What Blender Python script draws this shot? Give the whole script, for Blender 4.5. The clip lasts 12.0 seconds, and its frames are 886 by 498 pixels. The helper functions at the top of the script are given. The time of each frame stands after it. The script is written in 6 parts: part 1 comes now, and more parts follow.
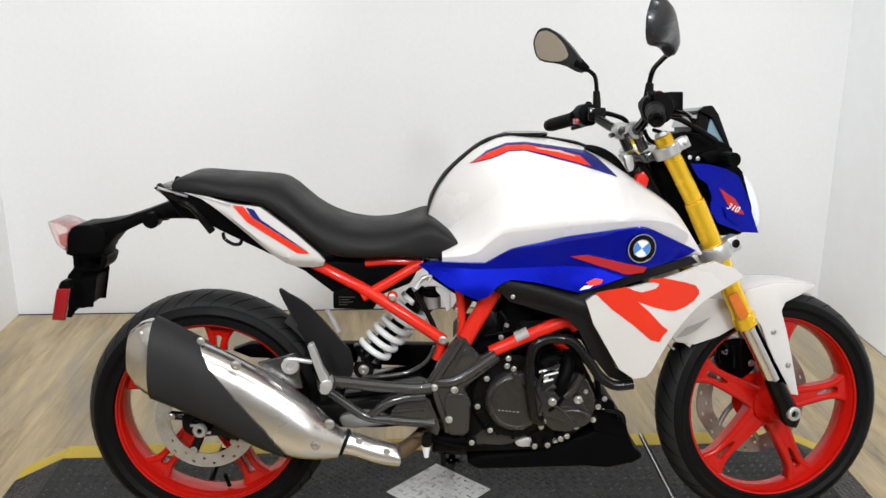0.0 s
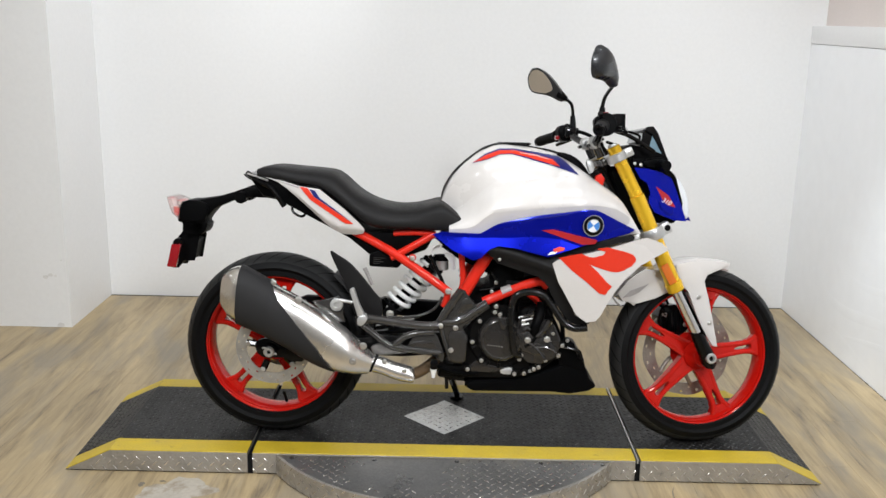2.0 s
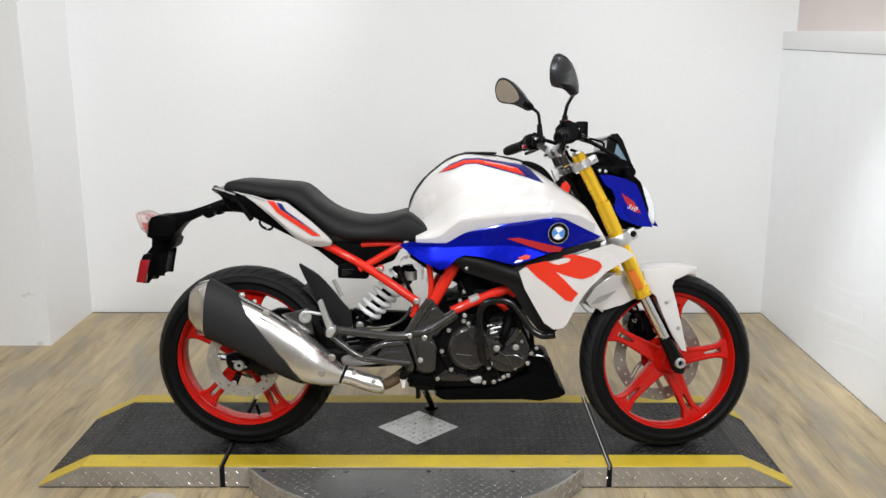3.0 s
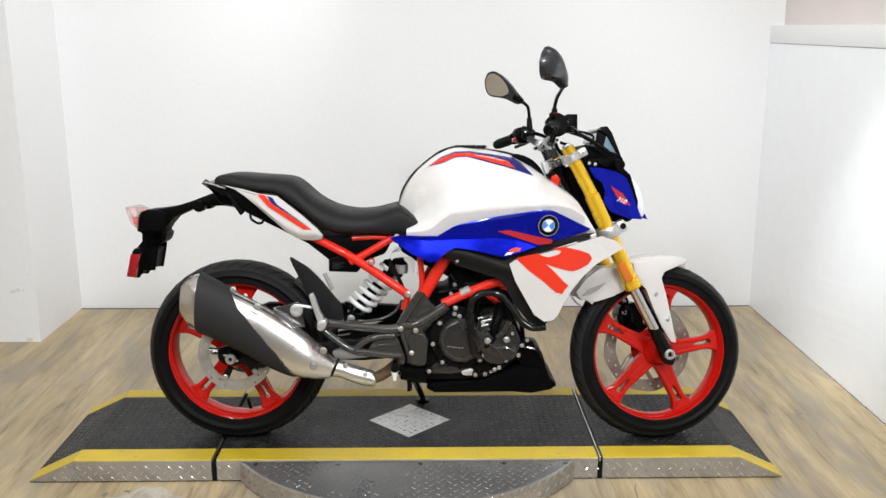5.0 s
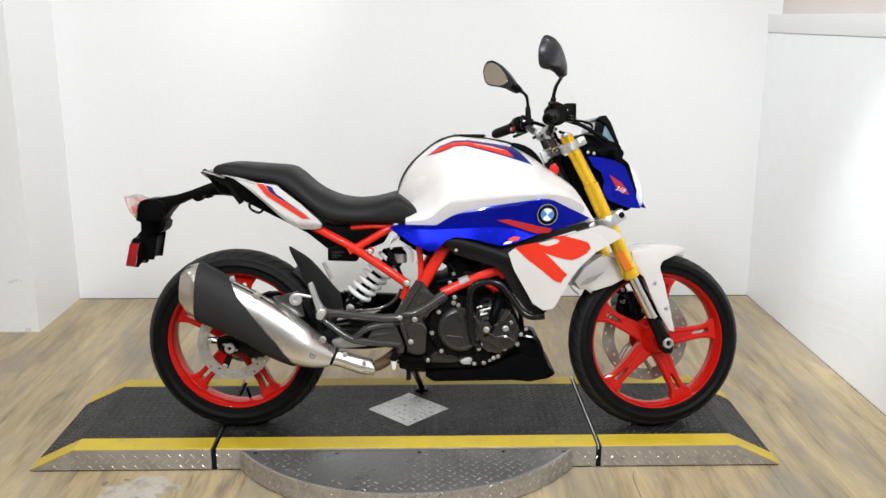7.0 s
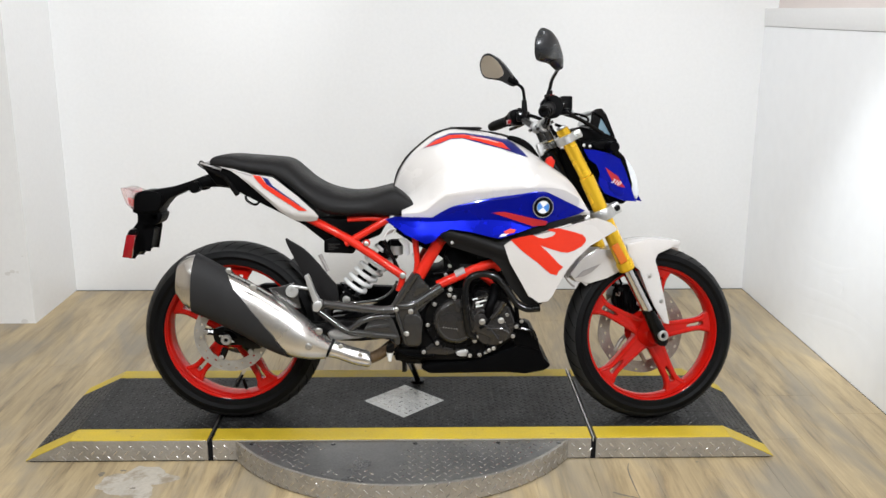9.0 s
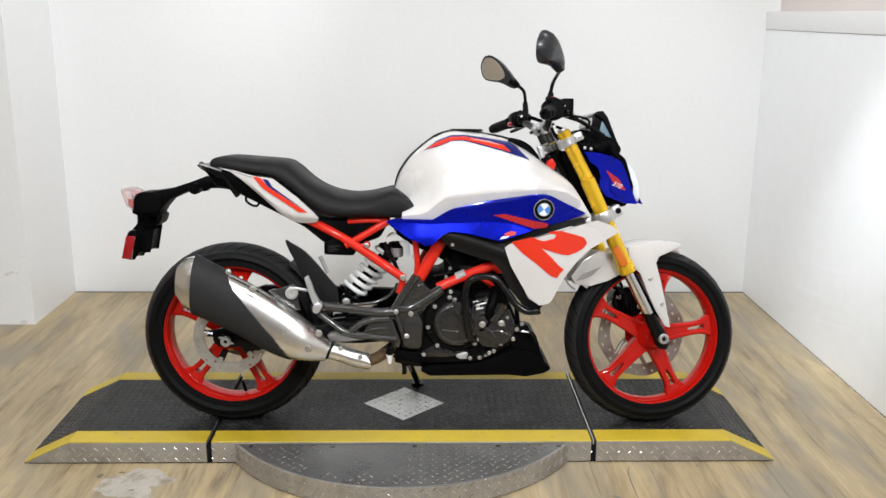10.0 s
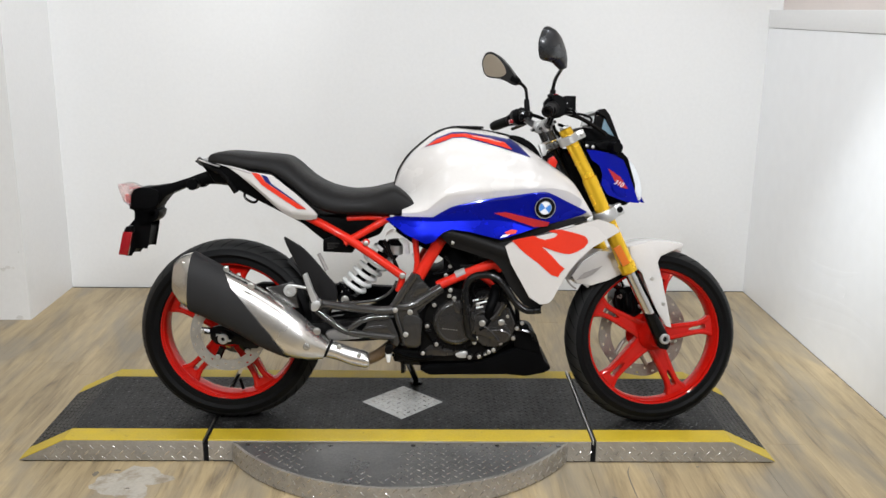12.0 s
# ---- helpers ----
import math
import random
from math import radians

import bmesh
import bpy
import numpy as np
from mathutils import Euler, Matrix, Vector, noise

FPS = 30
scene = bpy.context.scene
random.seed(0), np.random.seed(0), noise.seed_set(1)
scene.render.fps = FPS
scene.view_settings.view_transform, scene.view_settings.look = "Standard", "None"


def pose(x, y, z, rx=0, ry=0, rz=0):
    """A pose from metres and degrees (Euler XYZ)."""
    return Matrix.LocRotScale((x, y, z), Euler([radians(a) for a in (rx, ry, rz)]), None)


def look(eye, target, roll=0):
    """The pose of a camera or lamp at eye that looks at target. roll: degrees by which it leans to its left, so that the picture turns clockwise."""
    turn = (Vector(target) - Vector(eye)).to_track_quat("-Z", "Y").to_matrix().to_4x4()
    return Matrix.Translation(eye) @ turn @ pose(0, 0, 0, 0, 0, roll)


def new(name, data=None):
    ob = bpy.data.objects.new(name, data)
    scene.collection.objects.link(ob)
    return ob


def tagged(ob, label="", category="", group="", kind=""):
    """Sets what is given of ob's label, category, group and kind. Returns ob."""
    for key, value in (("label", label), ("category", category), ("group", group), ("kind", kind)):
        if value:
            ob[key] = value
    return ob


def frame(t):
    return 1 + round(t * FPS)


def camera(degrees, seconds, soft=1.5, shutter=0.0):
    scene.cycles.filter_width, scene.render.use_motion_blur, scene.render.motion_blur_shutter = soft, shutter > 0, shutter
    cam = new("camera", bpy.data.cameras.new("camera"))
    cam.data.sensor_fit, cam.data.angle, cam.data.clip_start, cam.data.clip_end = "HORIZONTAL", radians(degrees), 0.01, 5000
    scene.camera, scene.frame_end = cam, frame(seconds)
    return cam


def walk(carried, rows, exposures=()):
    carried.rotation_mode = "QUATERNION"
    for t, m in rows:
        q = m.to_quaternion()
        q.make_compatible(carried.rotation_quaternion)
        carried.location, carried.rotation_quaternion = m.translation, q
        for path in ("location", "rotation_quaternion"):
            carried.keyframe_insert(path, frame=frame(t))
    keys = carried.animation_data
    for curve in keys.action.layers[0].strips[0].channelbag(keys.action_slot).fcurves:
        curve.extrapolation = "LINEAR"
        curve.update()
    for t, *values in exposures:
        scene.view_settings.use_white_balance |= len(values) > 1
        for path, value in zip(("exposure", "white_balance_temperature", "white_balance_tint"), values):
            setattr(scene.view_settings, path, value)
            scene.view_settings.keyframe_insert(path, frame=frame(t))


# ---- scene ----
cam = camera(51.3, 12.0)
PATH = [
    (0, (-0.085, -2.047, 1.386), (0.002, -0.136, 0.802), 0),
    (0.2, (-0.066, -2.183, 1.4), (-0.026, -0.267, 0.824), 0.6),
    (0.5, (-0.045, -2.356, 1.404), (-0.01, -0.433, 0.856), 0.9),
    (0.7, (-0.06, -2.465, 1.398), (-0.016, -0.538, 0.89), 0.8),
    (1, (-0.114, -2.627, 1.386), (-0.042, -0.694, 0.875), 0.5),
    (1.2, (-0.134, -2.701, 1.393), (-0.043, -0.766, 0.885), 0.7),
    (1.5, (-0.134, -2.775, 1.397), (-0.034, -0.837, 0.912), 0.9),
    (1.7, (-0.104, -2.806, 1.404), (-0.038, -0.867, 0.939), 1.2),
    (2, (-0.018, -2.838, 1.401), (-0.017, -0.898, 0.912), 1.2),
    (2.2, (0.043, -2.849, 1.405), (0.03, -0.909, 0.92), 1.4),
    (2.5, (0.098, -2.853, 1.392), (0.087, -0.913, 0.906), 1),
    (2.7, (0.094, -2.857, 1.385), (0.095, -0.914, 0.91), 0.8),
    (3, (0.075, -2.853, 1.397), (0.081, -0.907, 0.935), 0.1),
    (3.2, (0.067, -2.849, 1.399), (0.081, -0.902, 0.931), 0.6),
    (4.8, (0.078, -2.872, 1.38), (0.102, -0.925, 0.919), 0.5),
    (5, (0.071, -2.864, 1.388), (0.1, -0.92, 0.919), 0),
    (5.2, (0.063, -2.868, 1.386), (0.081, -0.925, 0.919), -0.1),
    (5.5, (0.068, -2.871, 1.386), (0.091, -0.928, 0.911), 0),
    (6, (0.065, -2.865, 1.386), (0.1, -0.93, 0.884), 0),
    (6.2, (0.066, -2.869, 1.378), (0.094, -0.932, 0.882), 0.2),
    (6.5, (0.064, -2.868, 1.387), (0.093, -0.928, 0.902), 0.4),
    (6.7, (0.065, -2.87, 1.384), (0.086, -0.93, 0.897), 0.3),
    (7, (0.064, -2.869, 1.383), (0.1, -0.929, 0.895), 0),
    (7.2, (0.064, -2.874, 1.375), (0.102, -0.934, 0.89), 0),
    (8.8, (0.072, -2.878, 1.384), (0.11, -0.942, 0.885), 0.2),
    (9, (0.066, -2.878, 1.381), (0.109, -0.943, 0.88), 0.2),
    (9.5, (0.066, -2.876, 1.379), (0.105, -0.939, 0.884), 0.4),
    (10, (0.065, -2.871, 1.378), (0.108, -0.933, 0.882), 0.4),
    (10.5, (0.066, -2.86, 1.374), (0.112, -0.926, 0.866), 0.4),
    (11, (0.061, -2.854, 1.374), (0.105, -0.918, 0.873), 0.6),
    (11.5, (0.063, -2.85, 1.377), (0.111, -0.913, 0.88), 0.6),
    (12, (0.06, -2.845, 1.376), (0.107, -0.91, 0.873), 0.8),
]
EXPOSURES = [(0.0, -0.26), (1.0, -0.24), (2.0, -0.36), (3.0, -0.36), (5.0, -0.20), (7.0, -0.20), (9.0, -0.26), (10.0, -0.28), (12.0, -0.39)]
walk(cam, [(t, look(eye, target, roll)) for t, eye, target, roll in PATH], EXPOSURES)

# world: a dim neutral surround outside the closed bay
world = bpy.data.worlds.new("world")
scene.world = world
world.use_nodes = True
world.node_tree.nodes["Background"].inputs[0].default_value = (0.9, 0.95, 1.0, 1)
world.node_tree.nodes["Background"].inputs[1].default_value = 0.3


def area_lamp(x, y, z, w, h, power, target=None, color=(0.91, 0.95, 0.99)):
    data = bpy.data.lights.new("unseen_ceiling_lamp", "AREA")
    data.shape, data.size, data.size_y, data.energy, data.color = "RECTANGLE", w, h, power, color
    ob = new("unseen_ceiling_lamp", data)
    ob.matrix_world = look((x, y, z), target or (x, y + 0.001, 0))
    return ob


# rows of ceiling luminaires over the bay and over the camera
for lx in (-1.35, -0.45, 0.45, 1.35):
    for ly, power in ((-3.2, 11), (-1.9, 12.5), (-0.4, 11.5)):
        area_lamp(lx, ly, 2.95, 0.09, 0.07, power)


# added luminaires, unseen, over the assumed open showroom beside the bay
for ly, power in ((-2.6, 8), (-0.3, 6)):
    area_lamp(-3.1, ly, 2.95, 0.36, 0.12, power)


# an added spot whose pool stands in for a reflection on the side wall
spot = bpy.data.lights.new("added_wall_spot", "SPOT")
spot.energy, spot.spot_size, spot.spot_blend, spot.shadow_soft_size, spot.color = 300, radians(24), 1.0, 0.12, (0.9, 0.96, 1.0)
new("added_wall_spot", spot).matrix_world = look((0.55, -0.75, 2.6), (1.705, 0.36, 0.64))

# a pair of added, unseen ceiling spots washing the two side walls brighter
for lx, target, power in ((0.3, (-1.69, 1.45, 1.0), 120), (-0.3, (1.705, 0.95, 1.05), 110)):
    wash = bpy.data.lights.new("added_wall_spot", "SPOT")
    wash.energy, wash.spot_size, wash.spot_blend, wash.shadow_soft_size, wash.color = power, radians(62), 1.0, 0.12, (0.94, 0.96, 1.0)
    new("added_wall_spot", wash).matrix_world = look((lx, 0.85, 2.8), target)


# two round spot lamps above the camera, turned on the motorcycle
for lx in (-1.05, 1.15):
    front = bpy.data.lights.new("front_spot", "SPOT")
    front.energy, front.spot_size, front.spot_blend, front.shadow_soft_size, front.color = 290, radians(76), 1.0, 0.22, (0.93, 0.96, 1.0)
    new("front_spot", front).matrix_world = look((lx, -3.0, 2.6), (lx * 0.2, 0.9, 0.62))


# ---- materials ----
def material(name, color, rough=0.5, metal=0.0, vary=0.12, scale=8.0, fine=120.0, bump=0.0, coat=0.0, spread=0.08, stretch=(1, 1, 1), spec=0.5, per_object=0.0, dirt=None, dirt_scale=3.0, dirt_low=0.55, dirt_high=0.75):
    """A surface with variation of colour and gloss at two scales."""
    m = bpy.data.materials.new(name)
    m.use_nodes = True
    nt = m.node_tree
    n, link = nt.nodes, nt.links.new
    b = n["Principled BSDF"]
    tc = n.new("ShaderNodeTexCoord")
    mp = n.new("ShaderNodeMapping")
    mp.inputs["Scale"].default_value = stretch
    link(tc.outputs["Object"], mp.inputs["Vector"])
    big = n.new("ShaderNodeTexNoise")
    big.inputs["Scale"].default_value, big.inputs["Detail"].default_value = scale, 6
    small = n.new("ShaderNodeTexNoise")
    small.inputs["Scale"].default_value, small.inputs["Detail"].default_value = fine, 4
    for q in (big, small):
        link(mp.outputs["Vector"], q.inputs["Vector"])
    add = n.new("ShaderNodeMath")
    add.operation = "ADD"
    link(big.outputs["Fac"], add.inputs[0])
    link(small.outputs["Fac"], add.inputs[1])
    ramp = n.new("ShaderNodeMapRange")
    ramp.inputs["From Min"].default_value, ramp.inputs["From Max"].default_value = 0.6, 1.4
    ramp.inputs["To Min"].default_value, ramp.inputs["To Max"].default_value = 1 - vary, 1 + vary
    link(add.outputs[0], ramp.inputs["Value"])
    mul = n.new("ShaderNodeVectorMath")
    mul.operation = "SCALE"
    mul.inputs[0].default_value = color
    link(ramp.outputs[0], mul.inputs["Scale"])
    out = mul.outputs[0]
    if per_object:
        info = n.new("ShaderNodeObjectInfo")
        pr = n.new("ShaderNodeMapRange")
        pr.inputs["To Min"].default_value, pr.inputs["To Max"].default_value = 1 - per_object, 1 + per_object
        link(info.outputs["Random"], pr.inputs["Value"])
        mul2 = n.new("ShaderNodeVectorMath")
        mul2.operation = "SCALE"
        link(out, mul2.inputs[0])
        link(pr.outputs[0], mul2.inputs["Scale"])
        out = mul2.outputs[0]
    if dirt:
        dn = n.new("ShaderNodeTexNoise")
        dn.inputs["Scale"].default_value, dn.inputs["Detail"].default_value, dn.inputs["Roughness"].default_value = dirt_scale, 8, 0.65
        link(tc.outputs["Object"], dn.inputs["Vector"])
        dr = n.new("ShaderNodeMapRange")
        dr.inputs["From Min"].default_value, dr.inputs["From Max"].default_value = dirt_low, dirt_high
        link(dn.outputs["Fac"], dr.inputs["Value"])
        mix = n.new("ShaderNodeMix")
        mix.data_type = "RGBA"
        link(dr.outputs[0], mix.inputs["Factor"])
        link(out, mix.inputs["A"])
        mix.inputs["B"].default_value = (*dirt, 1)
        out = mix.outputs["Result"]
    link(out, b.inputs["Base Color"])
    rr = n.new("ShaderNodeMapRange")
    rr.inputs["From Min"].default_value, rr.inputs["From Max"].default_value = 0.3, 0.7
    rr.inputs["To Min"].default_value, rr.inputs["To Max"].default_value = max(0.02, rough - spread), min(1, rough + spread)
    link(big.outputs["Fac"], rr.inputs["Value"])
    link(rr.outputs[0], b.inputs["Roughness"])
    b.inputs["Metallic"].default_value = metal
    b.inputs["Specular IOR Level"].default_value = spec
    b.inputs["Coat Weight"].default_value = coat
    b.inputs["Coat Roughness"].default_value = 0.025
    if bump:
        bp = n.new("ShaderNodeBump")
        bp.inputs["Strength"].default_value, bp.inputs["Distance"].default_value = min(1, bump), 0.001
        link(small.outputs["Fac"], bp.inputs["Height"])
        link(bp.outputs[0], b.inputs["Normal"])
    return m


WALL = material("white_wall_paint", (0.74, 0.74, 0.735), 0.55, vary=0.03, scale=1.5, fine=60, bump=0.05, dirt=(0.66, 0.65, 0.62), dirt_scale=1.6, dirt_low=0.62, dirt_high=0.95)
WALL_FILM = material("glossy_wall_lining", (0.79, 0.80, 0.81), 0.30, spread=0.015, vary=0.03, scale=1.2, fine=14, coat=0.1)
BEAM = material("warm_upper_wall", (0.60, 0.54, 0.505), 0.7, vary=0.06, scale=2)
CEIL = material("ceiling_paint", (0.75, 0.74, 0.72), 0.8, vary=0.04)
YELLOW = material("yellow_edge_paint", (0.50, 0.36, 0.024), 0.5, vary=0.16, scale=14, fine=160, bump=0.3, dirt=(0.14, 0.10, 0.025), dirt_scale=30, dirt_low=0.63, dirt_high=0.78)
MAT_BLACK = material("black_tread_paint", (0.0085, 0.0083, 0.008), 0.42, spec=0.22, vary=0.25, scale=7, fine=140, bump=0.5, dirt=(0.055, 0.054, 0.052), dirt_scale=9, dirt_low=0.54, dirt_high=0.85)
# lugs paler than the deck: lamp glints put into their colour
BLACK_LUG = material("glint_lightened_lug", (0.026, 0.0255, 0.025), 0.26, spec=0.45, vary=0.4, scale=40, dirt=(0.12, 0.118, 0.115), dirt_scale=26, dirt_low=0.50, dirt_high=0.74)
TREAD = material("tread_steel", (0.35, 0.328, 0.295), 0.36, metal=0.5, vary=0.2, scale=9, fine=150, bump=0.4, dirt=(0.22, 0.21, 0.19), dirt_scale=12, dirt_low=0.5, dirt_high=0.8)
TREAD_TOP = material("walked_tread_steel", (0.16, 0.157, 0.155), 0.34, metal=0.6, vary=0.3, scale=5, fine=150, bump=0.4, dirt=(0.24, 0.235, 0.22), dirt_scale=6, dirt_low=0.5, dirt_high=0.75)
TREAD_LUG = material("polished_tread_lug", (0.64, 0.62, 0.58), 0.17, metal=0.9, vary=0.15, scale=20)
GAP = material("dark_recess", (0.008, 0.008, 0.0085), 0.8, spec=0.05)
WHITE = material("pearl_white_lacquer", (0.555, 0.53, 0.51), 0.24, vary=0.02, coat=0.7, scale=3)
BLUE = material("blue_metallic_lacquer", (0.0004, 0.0050, 0.30), 0.27, metal=0.5, vary=0.10, fine=900, coat=0.28, spec=0.08)
# brighter, glossier copy of BLUE that helps the edge highlight along
BLUE_EDGE = material("blue_highlight_lacquer", (0.002, 0.012, 0.36), 0.16, metal=0.5, vary=0.10, fine=900, coat=0.9, spec=0.3)
NAVY = material("navy_decal", (0.008, 0.012, 0.12), 0.35, vary=0.03, coat=0.2, spec=0.25)
RED = material("red_decal", (0.60, 0.030, 0.011), 0.35, vary=0.04, coat=0.2, spec=0.25)
DARKRED = material("dark_red_decal", (0.36, 0.016, 0.020), 0.35, vary=0.04, coat=0.2, spec=0.25)
FRAME_RED = material("red_frame_enamel", (0.60, 0.020, 0.009), 0.30, vary=0.05, coat=0.4, spec=0.15, scale=12)
WHEEL_RED = material("red_wheel_enamel", (0.42, 0.0075, 0.0040), 0.40, vary=0.05, coat=0.75, spec=0.0, scale=12)
RUBBER = material("tyre_rubber", (0.0036, 0.0036, 0.0038), 0.52, spec=0.09, vary=0.2, scale=10, fine=220, bump=0.35)
# paler than the sidewall: overhead light put into the tread colour
TYRE_TREAD = material("lit_tread_rubber", (0.015, 0.0149, 0.0147), 0.55, spec=0.22, vary=0.22, scale=14, fine=240, bump=0.4)
GROOVE = material("groove_shade", (0.003, 0.003, 0.003), 0.95, spec=0.0)
SEAT = material("black_seat_vinyl", (0.0095, 0.009, 0.009), 0.46, spec=0.13, vary=0.15, scale=15, fine=500, bump=0.5)
PLASTIC = material("black_moulded_plastic", (0.0020, 0.0020, 0.0022), 0.42, spec=0.035, vary=0.15, scale=18, fine=600, bump=0.35)
SATIN = material("satin_black_steel", (0.0024, 0.0024, 0.0027), 0.12, vary=0.15, scale=20, spec=0.18, spread=0.05)
SHIELD = material("grey_heat_shield_plastic", (0.019, 0.0186, 0.019), 0.6, spec=0.15, vary=0.1, scale=20, fine=700, bump=0.4)
GOLD = material("gold_anodised_alloy", (0.86, 0.53, 0.030), 0.24, metal=0.65, vary=0.03, scale=16)
STEEL = material("brushed_stainless_steel", (0.72, 0.70, 0.67), 0.26, metal=0.95, vary=0.05, scale=6, fine=400, spread=0.05, bump=0.05)
HEADER = material("heat_tinted_steel", (0.22, 0.15, 0.09), 0.4, metal=0.8, vary=0.3, scale=14)
CHROME = material("chromed_slider", (0.75, 0.75, 0.76), 0.12, metal=1.0, vary=0.05)
ALLOY = material("silver_cast_alloy", (0.52, 0.52, 0.51), 0.38, metal=0.7, vary=0.1, scale=20, fine=400, bump=0.3)
BRACKET = material("graphite_cast_bracket", (0.034, 0.0325, 0.0315), 0.22, metal=0.35, coat=0.9, spec=0.4, vary=0.15, scale=16, fine=400, bump=0.3)
GLOSS = material("gloss_black_enamel", (0.004, 0.004, 0.0042), 0.30, coat=0.4, spec=0.1, vary=0.1, scale=20)
ENGINE = material("dark_engine_casting", (0.0042, 0.004, 0.004), 0.34, metal=0.2, coat=0.04, spec=0.08, vary=0.2, scale=16, fine=380, bump=0.5)
SWING = material("satin_grey_cast_alloy", (0.27, 0.262, 0.255), 0.34, metal=0.7, vary=0.12, scale=14, fine=300, bump=0.2)
SPRING = material("white_spring_enamel", (0.74, 0.74, 0.72), 0.35, vary=0.06, coat=0.4)
DISC = material("ground_disc_steel", (0.45, 0.435, 0.41), 0.36, metal=0.7, vary=0.1, scale=30)
FRONT_DISC = material("darker_disc_steel", (0.36, 0.33, 0.29), 0.34, metal=0.8, vary=0.15, scale=30)
BOLT = material("zinc_bolt", (0.50, 0.49, 0.47), 0.34, metal=0.9, vary=0.12, scale=60)
ORANGE = material("orange_reflector", (0.52, 0.115, 0.004), 0.18, vary=0.08, fine=700, coat=0.6)
REFL_RED = material("red_reflector", (0.24, 0.006, 0.010), 0.15, vary=0.1, fine=700, coat=0.7)
BADGE_W = material("white_enamel", (0.74, 0.74, 0.76), 0.3, coat=0.1, vary=0.02)
PINK = material("pale_red_decal", (0.62, 0.30, 0.28), 0.35, vary=0.25, fine=260, coat=0.1)
BADGE_B = material("light_blue_enamel", (0.05, 0.20, 0.55), 0.3, coat=0.1, vary=0.02)
COVER = material("graphite_engine_cover", (0.022, 0.0205, 0.020), 0.26, metal=0.3, coat=0.8, spec=0.3, vary=0.15, scale=14, fine=380, bump=0.4)
LABELGREY = material("silver_sticker", (0.30, 0.28, 0.27), 0.4, vary=0.15, fine=90)
MIRROR = material("mirror_glass", (0.80, 0.78, 0.74), 0.03, metal=1.0, vary=0.0, spread=0.01)


def clear(name, color, rough=0.05, trans=1.0):
    m = material(name, color, rough, vary=0.0, spread=0.02)
    m.node_tree.nodes["Principled BSDF"].inputs["Transmission Weight"].default_value = trans
    return m


LENS_WHITE = clear("white_headlamp_lens", (0.92, 0.95, 0.98), 0.06, 0.35)
TAIL_LENS = clear("pale_red_tail_lens", (0.97, 0.78, 0.76), 0.10, 0.85)


# ---- mesh helpers ----
def part(name, bm, mat, parent=None, label="", m=None, angle=32, smooth=True):
    """Links a bmesh as one mesh object under a thing or a part."""
    me = bpy.data.meshes.new(name)
    bmesh.ops.recalc_face_normals(bm, faces=bm.faces)
    bm.to_mesh(me)
    bm.free()
    if smooth:
        me.shade_smooth()
        me.set_sharp_from_angle(angle=radians(angle))
    me.materials.append(mat)
    ob = new(name, me)
    if parent:
        ob.parent = parent
    if m is not None:
        ob.matrix_basis = m
    return tagged(ob, label)


def bevelled(bm, width, segments=2, angle=30):
    edges = [e for e in bm.edges if len(e.link_faces) == 2 and e.calc_face_angle(0) > radians(angle)]
    if width and edges:
        bmesh.ops.bevel(bm, geom=edges, offset=width, segments=segments, profile=0.6, affect="EDGES", clamp_overlap=True)
    return bm


def box(x0, x1, y0, y1, z0, z1, bevel=0.0, segments=2):
    bm = bmesh.new()
    v = [bm.verts.new((x, y, z)) for x in (x0, x1) for y in (y0, y1) for z in (z0, z1)]
    for f in ((0, 1, 3, 2), (4, 6, 7, 5), (0, 4, 5, 1), (2, 3, 7, 6), (0, 2, 6, 4), (1, 5, 7, 3)):
        bm.faces.new([v[i] for i in f])
    bmesh.ops.recalc_face_normals(bm, faces=bm.faces)
    return bevelled(bm, bevel, segments)


def slab(outline, y0, y1, bevel=0.003, segments=2):
    """An (x, z) outline with a thickness from y0 to y1."""
    bm = bmesh.new()
    a = [bm.verts.new((x, y0, z)) for x, z in outline]
    b = [bm.verts.new((x, y1, z)) for x, z in outline]
    bm.faces.new(a)
    bm.faces.new(b[::-1])
    for i in range(len(a)):
        j = (i + 1) % len(a)
        bm.faces.new((a[i], b[i], b[j], a[j]))
    bmesh.ops.recalc_face_normals(bm, faces=bm.faces)
    bevelled(bm, bevel, segments)
    bmesh.ops.triangulate(bm, faces=[f for f in bm.faces if len(f.verts) > 4])
    return bm


def slab_holed(outline, hole, y0, y1, bevel=0.004):
    """A slab with one opening through it."""
    bm = bmesh.new()
    edges = []
    for loop in (outline, hole):
        vs = [bm.verts.new((x, y0, z)) for x, z in loop]
        edges += [bm.edges.new((vs[i], vs[(i + 1) % len(vs)])) for i in range(len(vs))]
    bmesh.ops.triangle_fill(bm, edges=edges, use_beauty=True)
    ext = bmesh.ops.extrude_face_region(bm, geom=list(bm.faces))
    for v in (g for g in ext["geom"] if isinstance(g, bmesh.types.BMVert)):
        v.co.y = y1
    bmesh.ops.recalc_face_normals(bm, faces=bm.faces)
    return bevelled(bm, bevel, 2, 35)


def rounded(outline, rounds=2):
    """A closed outline with its corners cut smooth."""
    for _ in range(rounds):
        out = []
        for i, (x, z) in enumerate(outline):
            u, w = outline[(i + 1) % len(outline)]
            out += [(0.8 * x + 0.2 * u, 0.8 * z + 0.2 * w), (0.2 * x + 0.8 * u, 0.2 * z + 0.8 * w)]
        outline = out
    return outline


